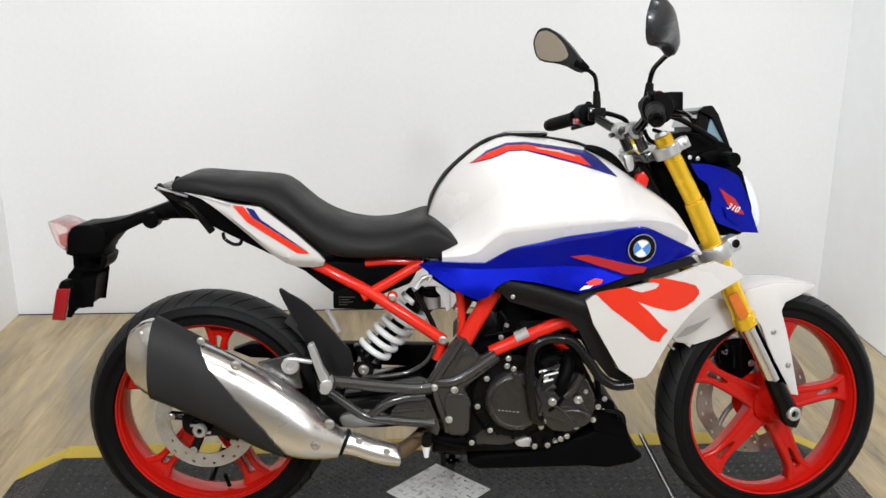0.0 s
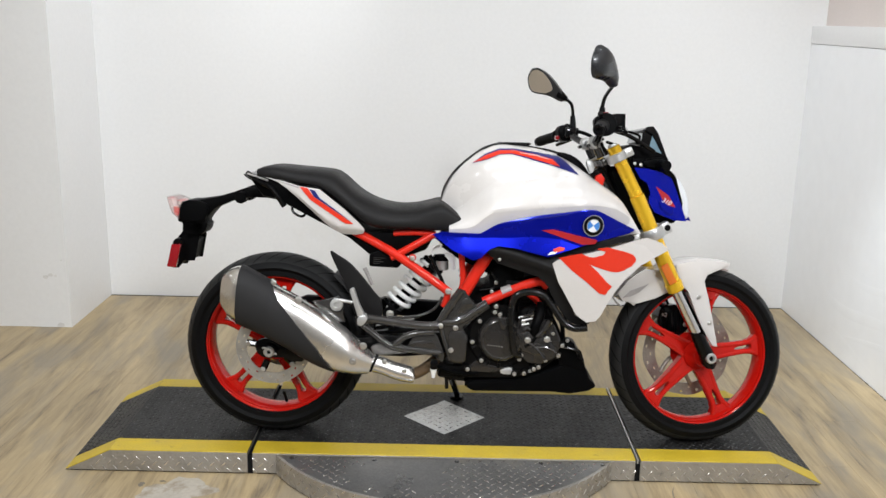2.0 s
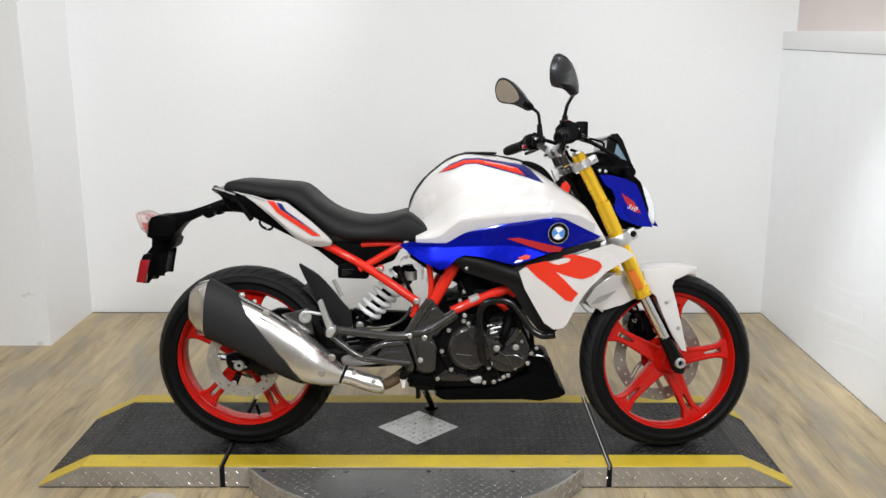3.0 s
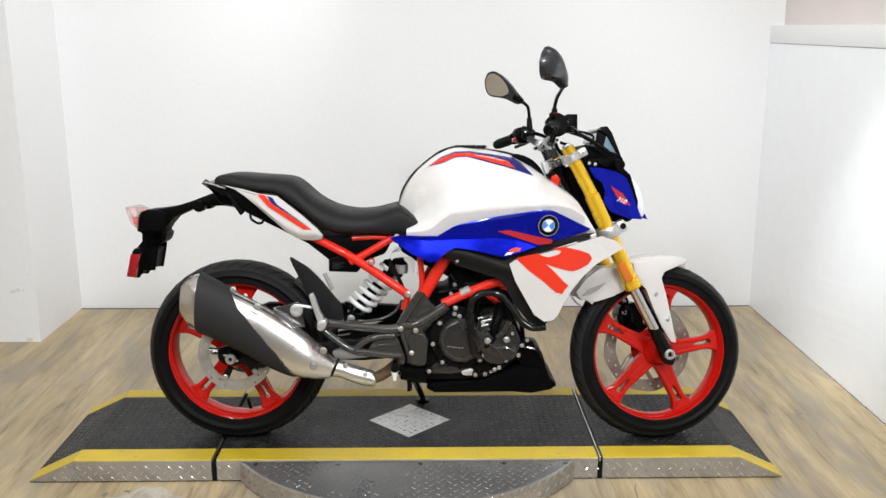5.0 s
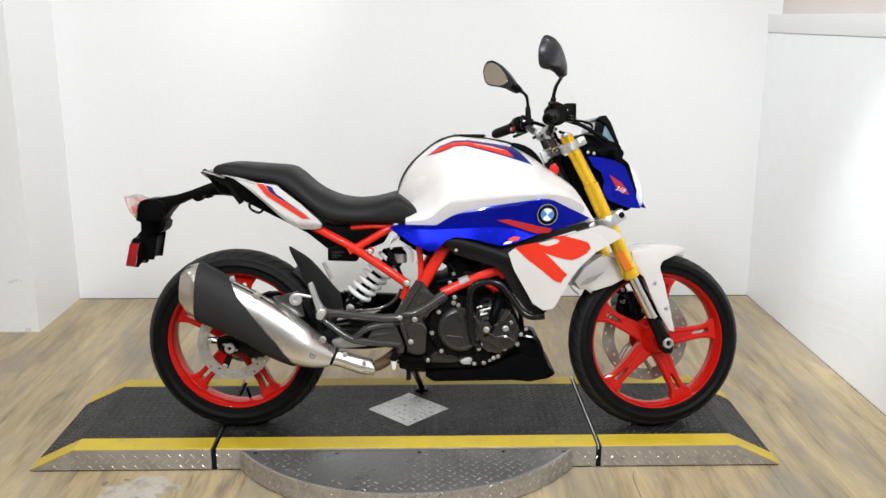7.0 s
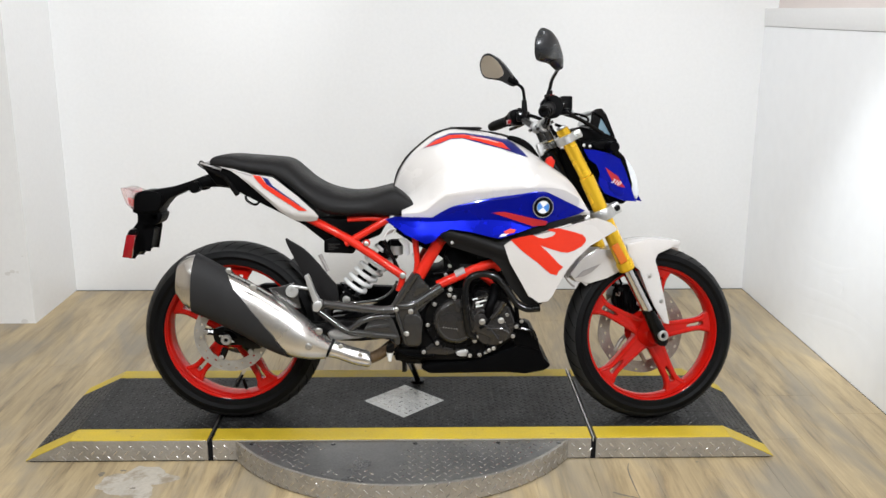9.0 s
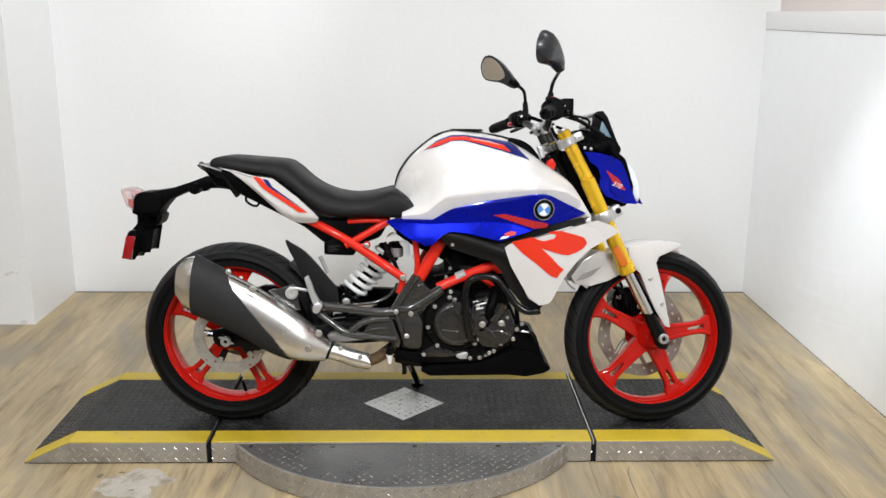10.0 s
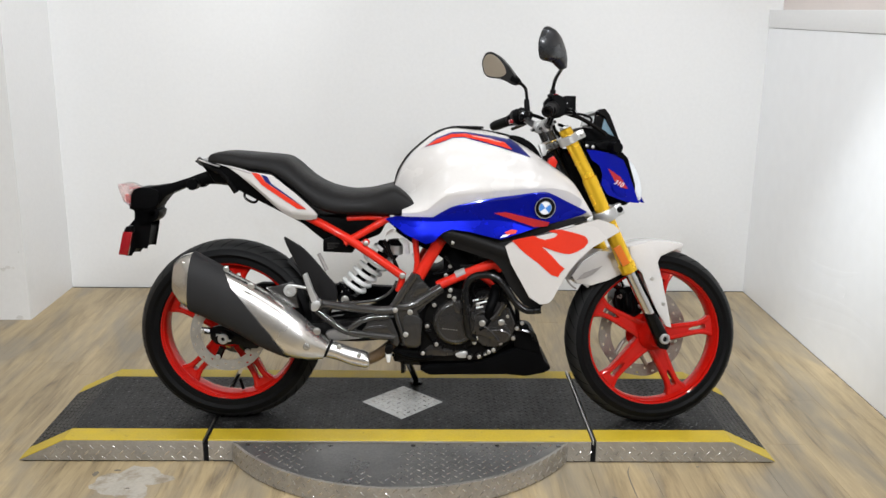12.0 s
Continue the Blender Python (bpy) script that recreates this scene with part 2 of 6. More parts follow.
def spline(points, steps=8, closed=False):
    """A smooth line through points of any dimension."""
    p = [Vector(q) if len(q) == 3 else Vector((q[0], q[1], 0)) for q in points]
    n, out = len(p), []
    for i in range(n if closed else n - 1):
        a, b, c, d = (p[(i + k) % n] if closed else p[min(max(i + k, 0), n - 1)] for k in (-1, 0, 1, 2))
        for s in range(steps):
            t = s / steps
            out.append(0.5 * (2 * b + (c - a) * t + (2 * a - 5 * b + 4 * c - d) * t * t + (3 * b - a - 3 * c + d) * t**3))
    if not closed:
        out.append(p[-1])
    return [tuple(q) for q in out] if len(points[0]) == 3 else [(q.x, q.y) for q in out]


def curve(points, soft=0.018):
    """y of x along a polyline of (x, y), its corners rounded over soft metres."""
    xs, ys = [p[0] for p in points], [p[1] for p in points]
    off = np.linspace(-1, 1, 9)
    wt = (1 - np.abs(off) * 0.9) / (1 - np.abs(off) * 0.9).sum()

    def value(x):
        reach = min(soft, max(0.0, min(x - xs[0], xs[-1] - x)))
        return float((np.interp(x + off * reach, xs, ys) * wt).sum())

    return value


def loft(loops, caps=True):
    """A skin over closed loops of equal length."""
    bm = bmesh.new()
    rows = [[bm.verts.new(p) for p in loop] for loop in loops]
    n = len(rows[0])
    for a, b in zip(rows, rows[1:]):
        for i in range(n):
            bm.faces.new((a[i], a[(i + 1) % n], b[(i + 1) % n], b[i]))
    if caps:
        bm.faces.new(rows[0][::-1])
        bm.faces.new(rows[-1])
    bmesh.ops.recalc_face_normals(bm, faces=bm.faces)
    return bm


def lathe(profile, centre=(0, 0, 0), seg=48, axis=(0, 1, 0), closed=True, start=0.0, sweep=360.0):
    """A (radius, along) profile turned about an axis through centre."""
    turn = Vector((0, 1, 0)).rotation_difference(Vector(axis)).to_matrix()
    bm, full = bmesh.new(), sweep >= 360
    rows = []
    for i in range(seg if full else seg + 1):
        a = radians(start + sweep * i / seg)
        rows.append([bm.verts.new(Vector(centre) + turn @ Vector((r * math.cos(a), h, r * math.sin(a)))) for r, h in profile])
    n = len(profile)
    for i in range(seg):
        a, b = rows[i], rows[(i + 1) % len(rows)]
        for k in range(n if closed else n - 1):
            bm.faces.new((a[k], a[(k + 1) % n], b[(k + 1) % n], b[k]))
    if not full and closed:
        bm.faces.new(rows[0])
        bm.faces.new(rows[-1][::-1])
    bmesh.ops.remove_doubles(bm, verts=bm.verts, dist=1e-6)
    bmesh.ops.recalc_face_normals(bm, faces=bm.faces)
    return bm


def rod(p, q, r, r2=None, seg=16, bevel=0.12):
    """A round bar from p to q with softened ends."""
    p, q = Vector(p), Vector(q)
    r2 = r if r2 is None else r2
    d, c = (q - p).length, min(r, r2) * bevel
    return lathe([(0, 0), (r - c, 0), (r, c), (r2, d - c), (r2 - c, d), (0, d)], p, seg, (q - p).normalized(), closed=False)


def tube(points, r, seg=12, steps=6, smooth=True, closed=False, caps=True):
    """A round bar bent along points; r may be a function of the way along, 0 to 1."""
    pts = [Vector(p) for p in (spline(points, steps, closed) if smooth else points)]
    n, loops, side = len(pts), [], None
    for i, p in enumerate(pts):
        a, b = (pts[(i - 1) % n], pts[(i + 1) % n]) if closed else (pts[max(i - 1, 0)], pts[min(i + 1, n - 1)])
        d = (b - a).normalized()
        side = side or d.orthogonal()
        side = (side - d * side.dot(d)).normalized()
        up = d.cross(side)
        rr = r(i / (n - 1)) if callable(r) else r
        loops.append([p + rr * (math.cos(t) * side + math.sin(t) * up) for t in (2 * math.pi * k / seg for k in range(seg))])
    if closed:
        loops.append(loops[0])
    bm = loft(loops, caps and not closed)
    if closed:
        bmesh.ops.remove_doubles(bm, verts=bm.verts, dist=1e-6)
    return bm


def shell(outline, side, thick=0.003, cell=0.025, flip=-1, bevel=0.0):
    """A curved panel: an (x, z) outline laid on the surface y = side(x, z), thick metres proud of it."""
    bm = bmesh.new()
    vs = [bm.verts.new((x, 0, z)) for x, z in outline]
    es = [bm.edges.new((vs[i], vs[(i + 1) % len(vs)])) for i in range(len(vs))]
    bmesh.ops.triangle_fill(bm, edges=es, use_beauty=True)
    for _ in range(5):
        long = [e for e in bm.edges if e.calc_length() > cell]
        if not long:
            break
        bmesh.ops.subdivide_edges(bm, edges=long, cuts=1)
        bmesh.ops.triangulate(bm, faces=bm.faces)
    base = list(bm.verts)
    for v in base:
        v.co.y = side(v.co.x, v.co.z)
    ext = bmesh.ops.extrude_face_region(bm, geom=list(bm.faces))
    for v in (g for g in ext["geom"] if isinstance(g, bmesh.types.BMVert)):
        v.co.y += flip * thick
    bmesh.ops.recalc_face_normals(bm, faces=bm.faces)
    return bm


def flipped(bm):
    """The mirror image across the middle plane."""
    for v in bm.verts:
        v.co.y = -v.co.y
    bmesh.ops.reverse_faces(bm, faces=bm.faces)
    return bm


def hexbolt(p, r=0.008, h=0.006, axis=(0, -1, 0)):
    """A flanged hexagon bolt head with a socket."""
    a = lathe([(0, 0), (r * 1.25, 0), (r * 1.25, h * 0.25), (r, h * 0.3), (r, h * 0.9), (r * 0.85, h), (r * 0.45, h), (r * 0.4, h * 0.5), (0, h * 0.5)], p, 12, axis, closed=False)
    return a


def thing(name, label, category, m=None, group=""):
    ob = new(name)
    if m is not None:
        ob.matrix_basis = m
    ob.empty_display_size = 0.1
    return tagged(ob, label, category, group)

# ---- the bay: floor, walls, ceiling ----
BEIGE = material("beige_paint", (0.72, 0.65, 0.56), 0.8, vary=0.08, scale=2)
DIM = material("dim_grey_paint", (0.27, 0.26, 0.245), 0.8, vary=0.1, scale=2)
BACK, LEFT, RIGHT, RETURN = 1.635, -1.69, 1.705, 1.125


def structure(name, bm, mat, label, category="wall", parent=None, angle=32):
    return tagged(part(name, bm, mat, parent, angle=angle), label, category, kind="structure")


floor = structure("floor", box(-4.2, 2.0, -4.6, 2.0, -0.12, -0.006), GAP, "greyish oak laminate plank floor, worn and dusty", "floor")
structure("wall_back", box(LEFT - 0.1, RIGHT + 0.1, BACK, BACK + 0.12, 0, 3.0), WALL, "plain white painted back wall of the photo bay")
structure("wall_left", box(LEFT - 0.12, LEFT, RETURN + 0.1, BACK, 0, 3.0), WALL, "white painted return wall beside the bay")
structure("wall_return", box(-4.2, LEFT, RETURN, RETURN + 0.1, 0, 3.0), WALL, "white painted wall with scuff marks facing the bay")
structure("wall_right", box(RIGHT, RIGHT + 0.12, -4.6, BACK, 0, 1.31), WALL_FILM, "white side wall lined with wrinkled clear film")
# unseen wall, added to close the room and give the mirrors beige
structure("unseen_west_wall", box(-4.3, -4.2, -4.6, RETURN, 0, 3.0), BEIGE, "unseen beige wall added to close the showroom side")
# unseen wall, added in a dim tone to hold down reflections on black parts
structure("unseen_front_wall", box(-4.3, RIGHT + 0.5, -4.7, -4.6, 0, 3.0), DIM, "unseen dim grey wall added opposite the bay")
structure("wall_upper_right", box(RIGHT + 0.06, RIGHT + 0.16, -4.6, BACK, 1.395, 3.0), BEAM, "warm beige upper wall above the white lining")
structure("ceiling", box(-4.3, RIGHT + 0.5, -4.7, BACK + 0.12, 3.0, 3.1), CEIL, "plain white ceiling", "ceiling")
structure("trim", bevelled(box(RIGHT - 0.004, RIGHT + 0.16, -4.6, BACK, 1.312, 1.395), 0.003), WALL, "white boxed ledge capping the side wall", "trim")


# wrinkles of the clear film on the side wall
def wrinkle(points, r):
    bm = tube([(RIGHT, y, z) for y, z in points], lambda t: r * (0.1 + math.sin(math.pi * t)), 10, 8)
    for v in bm.verts:
        v.co.x = RIGHT + (v.co.x - RIGHT) * 0.018
    return bm


film = bpy.data.objects["wall_right"]
for pts, r in (([(1.268, 0.324), (1.168, 0.256), (1.059, 0.221), (0.901, 0.217), (0.681, 0.248), (0.53, 0.268), (0.388, 0.27), (0.227, 0.261)], 0.022),
               ([(1.065, 0.105), (0.933, 0.091), (0.777, 0.068), (0.578, 0.044)], 0.013),
               ([(0.97, 0.375), (0.791, 0.365), (0.609, 0.388), (0.429, 0.443)], 0.015),
               ([(0.65, 0.341), (0.547, 0.337), (0.553, 0.3)], 0.011),
               ([(0.935, 0.103), (0.659, 0.159), (0.416, 0.197), (0.232, 0.177)], 0.013)):
    part("wrinkle", wrinkle(pts, r), WALL_FILM, film)


# scuff marks on the return wall
def smear(x, z, w, h, seed):
    rng = random.Random(seed)
    outline = [(x + w * (0.6 + 0.4 * rng.random()) * math.cos(a), z + h * (0.6 + 0.4 * rng.random()) * math.sin(a)) for a in (2 * math.pi * k / 14 for k in range(14))]
    return shell(outline, lambda u, v: RETURN, 0.0012, 0.02)


SCUFF = material("grey_scuff", (0.64, 0.63, 0.61), 0.6, vary=0.15, scale=40)
for x, z, w, h, seed in ((-1.79, 0.235, 0.016, 0.012, 1), (-1.768, 0.245, 0.014, 0.010, 2), (-1.745, 0.242, 0.008, 0.008, 3), (-1.715, 0.315, 0.004, 0.004, 4), (-1.74, 0.005, 0.02, 0.02, 5)):
    part("scuff_mark", smear(x, z, w, h, seed), SCUFF, bpy.data.objects["wall_return"])


part("smudge", lathe([(0, 0), (0.007, 0), (0.006, 0.0015), (0, 0.002)], (RIGHT + 0.06, 0.45, 1.455), 12, (-1, 0, 0), closed=False), SCUFF, bpy.data.objects["wall_upper_right"])


# a pale worn patch and a few dark stains on the boards
def stain(x, y, w, h, seed, z=0.0006):
    rng = random.Random(seed)
    n = 36
    rad = [0.62 + 0.5 * noise.noise((seed * 3.1 + 1.6 * math.cos(2 * math.pi * k / n), 1.6 * math.sin(2 * math.pi * k / n), seed)) + 0.10 * rng.random() for k in range(n)]
    pts = [(x + w * r * math.cos(2 * math.pi * k / n), y + h * r * math.sin(2 * math.pi * k / n)) for k, r in enumerate(rad)]
    bm = bmesh.new()
    bm.faces.new([bm.verts.new((a, b, z)) for a, b in pts])
    bmesh.ops.triangulate(bm, faces=bm.faces)
    return bm


PALE = material("worn_pale_film", (0.40, 0.365, 0.31), 0.45, vary=0.15, scale=14, fine=90, dirt=(0.25, 0.205, 0.145), dirt_scale=15, dirt_low=0.48, dirt_high=0.62)
STAIN = material("dark_floor_stain", (0.16, 0.14, 0.11), 0.5, vary=0.2, scale=20)
part("worn_patch", stain(-0.80, -0.345, 0.15, 0.135, 3), PALE, floor, "pale worn patch")


def crack(points, width, z=0.0011):
    """A thin dark split in the boards."""
    pts = spline(points, 5)
    bm = bmesh.new()
    rows = []
    for i, (x, y) in enumerate(pts):
        w = width * (0.35 + 0.65 * math.sin(math.pi * (i + 0.5) / len(pts)))
        rows.append([bm.verts.new((x - w, y - w * 0.3, z)), bm.verts.new((x + w, y + w * 0.3, z))])
    for p, q in zip(rows, rows[1:]):
        bm.faces.new((p[0], p[1], q[1], q[0]))
    return bm


for pts, w in (([(0.715, -0.24), (0.701, -0.287), (0.698, -0.382), (0.699, -0.464)], 0.0022), ([(0.627, -0.424), (0.652, -0.441), (0.697, -0.461)], 0.006)):
    part("crack", crack(pts, w), STAIN, floor)
for x, y, w, h, seed in ((-0.86, -0.27, 0.014, 0.008, 23), (-0.80, -0.38, 0.012, 0.006, 24), (-0.92, -0.29, 0.014, 0.02, 26), (0.93, -0.24, 0.006, 0.006, 27)):
    part("stain", stain(x, y, w, h, seed, 0.0011), STAIN, floor)


# ---- the platform ----
H, PX, BX, GX, PF, PB = 0.072, 1.183, 1.04, 0.605, -0.213, 0.362
EDGE, REAR = 0.080, 0.069  # yellow strips along the front and the rear


def tread_lugs(spots, length=0.026, width=0.0075, height=0.0016):
    """Raised bars of tread plate: spots of (point, direction along, normal)."""
    verts, faces = [], []
    for p, d, nrm in spots:
        p, d, nrm = Vector(p), Vector(d).normalized(), Vector(nrm).normalized()
        s = nrm.cross(d)
        k = len(verts)
        for along, side, up in ((-0.5, 0, 0), (-0.28, -0.5, 0), (0.28, -0.5, 0), (0.5, 0, 0), (0.28, 0.5, 0), (-0.28, 0.5, 0), (-0.32, 0, 1), (0.32, 0, 1)):
            verts.append(p + d * along * length + s * side * width + nrm * (height * up - 0.0004))
        faces += [[k + i for i in f] for f in ((0, 1, 6), (1, 2, 7, 6), (2, 3, 7), (3, 4, 7), (4, 5, 6, 7), (5, 0, 6))]
    me = bpy.data.meshes.new("tread_lugs")
    me.from_pydata(verts, [], faces)
    bm = bmesh.new()
    bm.from_mesh(me)
    bpy.data.meshes.remove(me)
    return bm


def lug_grid(u0, u1, v0, v1, pitch, place, keep=lambda u, v: True, rows=False):
    """Lugs turned left and right by turns, singly or row by row; place gives point, two directions and the normal."""
    spots = []
    nu, nv = int((u1 - u0) / pitch), int((v1 - v0) / pitch)
    for i in range(nu + 1):
        for j in range(nv + 1):
            u, v = u0 + i * pitch, v0 + j * pitch
            if keep(u, v):
                p, du, dv, nrm = place(u, v)
                sign = 1 if (j if rows else i + j) % 2 else -1
                if not rows or (i + j) % 2 == 0:
                    spots.append((p, Vector(du) + sign * Vector(dv), nrm))
    return spots


def deck(name, outline, y0, y1, label):
    """A low steel deck: sides of tread plate, black tread top and yellow edges."""
    t = thing(name, label, "platform", group="platform sections")
    part("body", slab([(x, max(z, 0.004)) for x, z in outline], y0, y1, 0.0018, 1), TREAD, t, "bare tread plate sides")
    xs = [x for x, z in outline]
    # dark inset strip in place of the contact shadow under the deck
    part("contact_shade", box(min(xs) + 0.012, max(xs) - 0.012, y0 + 0.005, y1 - 0.005, 0, 0.006), GAP, t, "dark strip standing in for the contact shadow")
    return t


def top_strip(x0, x1, y0, y1, z, t=0.003):
    return box(x0, x1, y0, y1, z - 0.001, z + t, 0.0012, 1)


def ramp_plate(x0, z0, x1, z1, y0, y1, t=0.003):
    """A thin plate on a slope."""
    return slab([(x0, z0), (x1, z1), (x1, z1 + t), (x0, z0 + t)], y0, y1, 0.0008, 1)


flat = lambda x, y: ((x, y, H + 0.003), (1, 0, 0), (0, 1, 0), (0, 0, 1))
front_face = lambda x, z: ((x, PF, z), (1, 0, 0), (0, 0, 1), (0, -1, 0))

centre = deck("platform_centre", [(-GX + 0.008, 0), (GX - 0.008, 0), (GX - 0.008, H), (-GX + 0.008, H)], PF, PB, "low steel motorcycle platform with black tread top and yellow edges")
part("tread_top", top_strip(-GX + 0.008, GX - 0.008, PF + EDGE, PB - REAR, H), MAT_BLACK, centre, "worn black tread top")
for y0, y1 in ((PF, PF + EDGE), (PB - REAR, PB)):
    part("edge_stripe", top_strip(-GX + 0.008, GX - 0.008, y0, y1, H), YELLOW, centre, "scuffed yellow safety stripe")
DIA = 0.137
outside = lambda x, y: abs(x) / DIA + abs(y - 0.077) / DIA > 1.04
tagged(part("tread_pattern", tread_lugs(lug_grid(-GX + 0.02, GX - 0.02, PF + EDGE + 0.01, PB - REAR - 0.005, 0.0125, flat, outside, rows=True), 0.0175, 0.0058, 0.0018), BLACK_LUG, centre), kind="stuff")
tagged(part("edge_pattern", tread_lugs(lug_grid(-0.30, 0.33, PF + 0.012, PF + EDGE - 0.008, 0.0178, flat, rows=True), 0.024, 0.007, 0.0012), YELLOW, centre), kind="stuff")
for s in (-1, 1):
    tagged(part("side_pattern", tread_lugs(lug_grid(s * 0.565 - 0.025, s * 0.565 + 0.03, 0.013, H - 0.006, 0.0178, front_face, rows=True), 0.0225, 0.0050), TREAD_LUG, centre), kind="stuff")

# the bare steel diamond let into the top
dia = [(-DIA, 0.077), (0, 0.077 - DIA), (DIA, 0.077), (0, 0.077 + DIA)]
bm = bmesh.new()
lo = [bm.verts.new((x, y, H + 0.0005)) for x, y in dia]
hi = [bm.verts.new((x, y, H + 0.0042)) for x, y in dia]
bm.faces.new(hi)
for i in range(4):
    bm.faces.new((lo[i], lo[(i + 1) % 4], hi[(i + 1) % 4], hi[i]))
DIAMOND = material("worn_bare_steel", (0.52, 0.52, 0.505), 0.40, metal=0.4, vary=0.25, scale=16, fine=150, bump=0.4, dirt=(0.20, 0.20, 0.19), dirt_scale=30, dirt_low=0.55, dirt_high=0.72)
diamond = part("diamond_plate", bm, DIAMOND, centre, "worn bare steel diamond inlay")
tagged(part("diamond_pattern", tread_lugs([((p[0], p[1], H + 0.0042), d, n) for p, d, n in lug_grid(-DIA, DIA, 0.077 - DIA, 0.077 + DIA, 0.0178, flat, lambda x, y: abs(x) + abs(y - 0.077) < DIA - 0.012, True)], 0.024, 0.007, 0.0014), TREAD_LUG, centre), kind="stuff")

# the two end ramps
for s, name in ((-1, "platform_ramp"), (1, "platform_ramp")):
    x0, x1, x2 = s * (GX + 0.008), s * BX, s * PX
    ramp = deck(name, [(x0, 0), (x2, 0), (x2, 0.0065), (x1, H), (x0, H)], PF, PB, "sloped end ramp of tread plate with yellow edges")
    a, b = min(x0, x1), max(x0, x1)
    part("tread_top", top_strip(a, b, PF + EDGE, PB - REAR, H), MAT_BLACK, ramp, "worn black tread top")
    part("tread_slope", ramp_plate(x1, H, x2, 0.004, PF + EDGE, PB - REAR), MAT_BLACK, ramp, "black tread slope")
    for y0, y1 in ((PF, PF + EDGE), (PB - REAR, PB)):
        part("edge_stripe", top_strip(a, b, y0, y1, H), YELLOW, ramp, "yellow safety stripe")
        part("slope_stripe", ramp_plate(x1, H, x2, 0.004, y0, y1), YELLOW, ramp, "yellow safety stripe on the slope")
    tagged(part("tread_pattern", tread_lugs(lug_grid(a + 0.015, b - 0.01, PF + EDGE + 0.01, PB - REAR - 0.005, 0.0125, flat, rows=True), 0.0175, 0.0058, 0.0018), BLACK_LUG, ramp), kind="stuff")
    slope = Vector((x2 - x1, 0, 0.004 - H)).normalized()
    nrm = Vector((-slope.z, 0, slope.x)) * (1 if s > 0 else -1)
    on_slope = lambda u, y: (Vector((x1, y, H + 0.003)) + slope * u, slope, (0, 1, 0), nrm)
    tagged(part("slope_pattern", tread_lugs(lug_grid(0.015, 0.155, PF + EDGE + 0.01, PB - REAR - 0.005, 0.0125, on_slope, rows=True), 0.0175, 0.0058, 0.0018), BLACK_LUG, ramp), kind="stuff")
    under = lambda x, z: z < H - 0.012 and (abs(x) < BX or z < H * (PX - abs(x)) / (PX - BX) - 0.012)
    tagged(part("side_pattern", tread_lugs(lug_grid(min(x0, x2) + 0.014, max(x0, x2) - 0.014, 0.013, 0.068, 0.0178, front_face, under, True), 0.0225, 0.0050), TREAD_LUG, ramp), kind="stuff")
    # the dark joint between ramp and centre, with its metal lip
    part("joint", box(s * GX - 0.009, s * GX + 0.009, PF + 0.004, PB - 0.004, 0.001, H - 0.012), GAP, ramp, "dark gap filler")
    if s > 0:
        part("joint_lip", box(s * GX - 0.0035, s * GX + 0.001, PF + 0.002, PB, H - 0.012, H + 0.0045, 0.001, 1), ALLOY, ramp, "metal joint lip")

# the round turntable step in front
RT, CY = 0.62, 0.12
a0 = math.acos((PF - CY) / -RT)
arc = [(RT * math.sin(a), CY - RT * math.cos(a)) for a in (-a0 + 2 * a0 * k / 48 for k in range(49))]
arc = [(x, min(y, PF - 0.001)) for x, y in arc]
bm = bmesh.new()
lo = [bm.verts.new((x, y, 0.004)) for x, y in arc]
hi = [bm.verts.new((x, y, H - 0.004)) for x, y in arc]
bm.faces.new(hi)
for i in range(len(arc)):
    j = (i + 1) % len(arc)
    bm.faces.new((lo[i], lo[j], hi[j], hi[i]))
bevelled(bm, 0.0025, 2, 50)
# the same dark contact-shadow strip, following the step's curve
shade_strip = bmesh.new()
lo = [shade_strip.verts.new((x * 0.985, min(PF - 0.004, CY + (y - CY) * 0.985), 0)) for x, y in arc]
hi = [shade_strip.verts.new((v.co.x, v.co.y, 0.006)) for v in lo]
shade_strip.faces.new(hi)
for i in range(len(arc)):
    j = (i + 1) % len(arc)
    shade_strip.faces.new((lo[i], lo[j], hi[j], hi[i]))
turntable = thing("turntable_step", "rounded step of bare steel tread plate beside the platform", "platform")
part("body", bm, TREAD, turntable)
part("contact_shade", shade_strip, GAP, turntable, "dark strip standing in for the contact shadow")
bm = bmesh.new()
lo = [bm.verts.new((x * 0.985, min(PF - 0.004, CY + (y - CY) * 0.985), H - 0.005)) for x, y in arc]
hi = [bm.verts.new((v.co.x, v.co.y, H - 0.0028)) for v in lo]
bm.faces.new(hi)
for i in range(len(arc)):
    j = (i + 1) % len(arc)
    bm.faces.new((lo[i], lo[j], hi[j], hi[i]))
part("step_plate", bm, TREAD_TOP, turntable, "dark walked-on tread plate top")
worn = lambda x, y: math.hypot((x + 0.13) / 0.15, (y + 0.31) / 0.13) - 1 + 0.55 * noise.noise((x * 14, y * 14, 2.0))  # lugs trodden smooth
step_top = lambda x, y: ((x, y, H - 0.0028), (1, 0, 0), (0, 1, 0), (0, 0, 1))
tagged(part("tread_pattern", tread_lugs(lug_grid(-RT, RT, CY - RT, PF - 0.01, 0.0178, step_top, lambda x, y: x * x + (y - CY) ** 2 < (RT - 0.02) ** 2 and worn(x, y) > 0, True), 0.0225, 0.0056, 0.0014), TREAD_LUG, turntable), kind="stuff")
rim_face = lambda a, z: ((RT * math.sin(a), CY - RT * math.cos(a), z), (math.cos(a), math.sin(a), 0), (0, 0, 1), (math.sin(a), -math.cos(a), 0))
spots = []
nr = int(2 * a0 * RT / 0.0356)
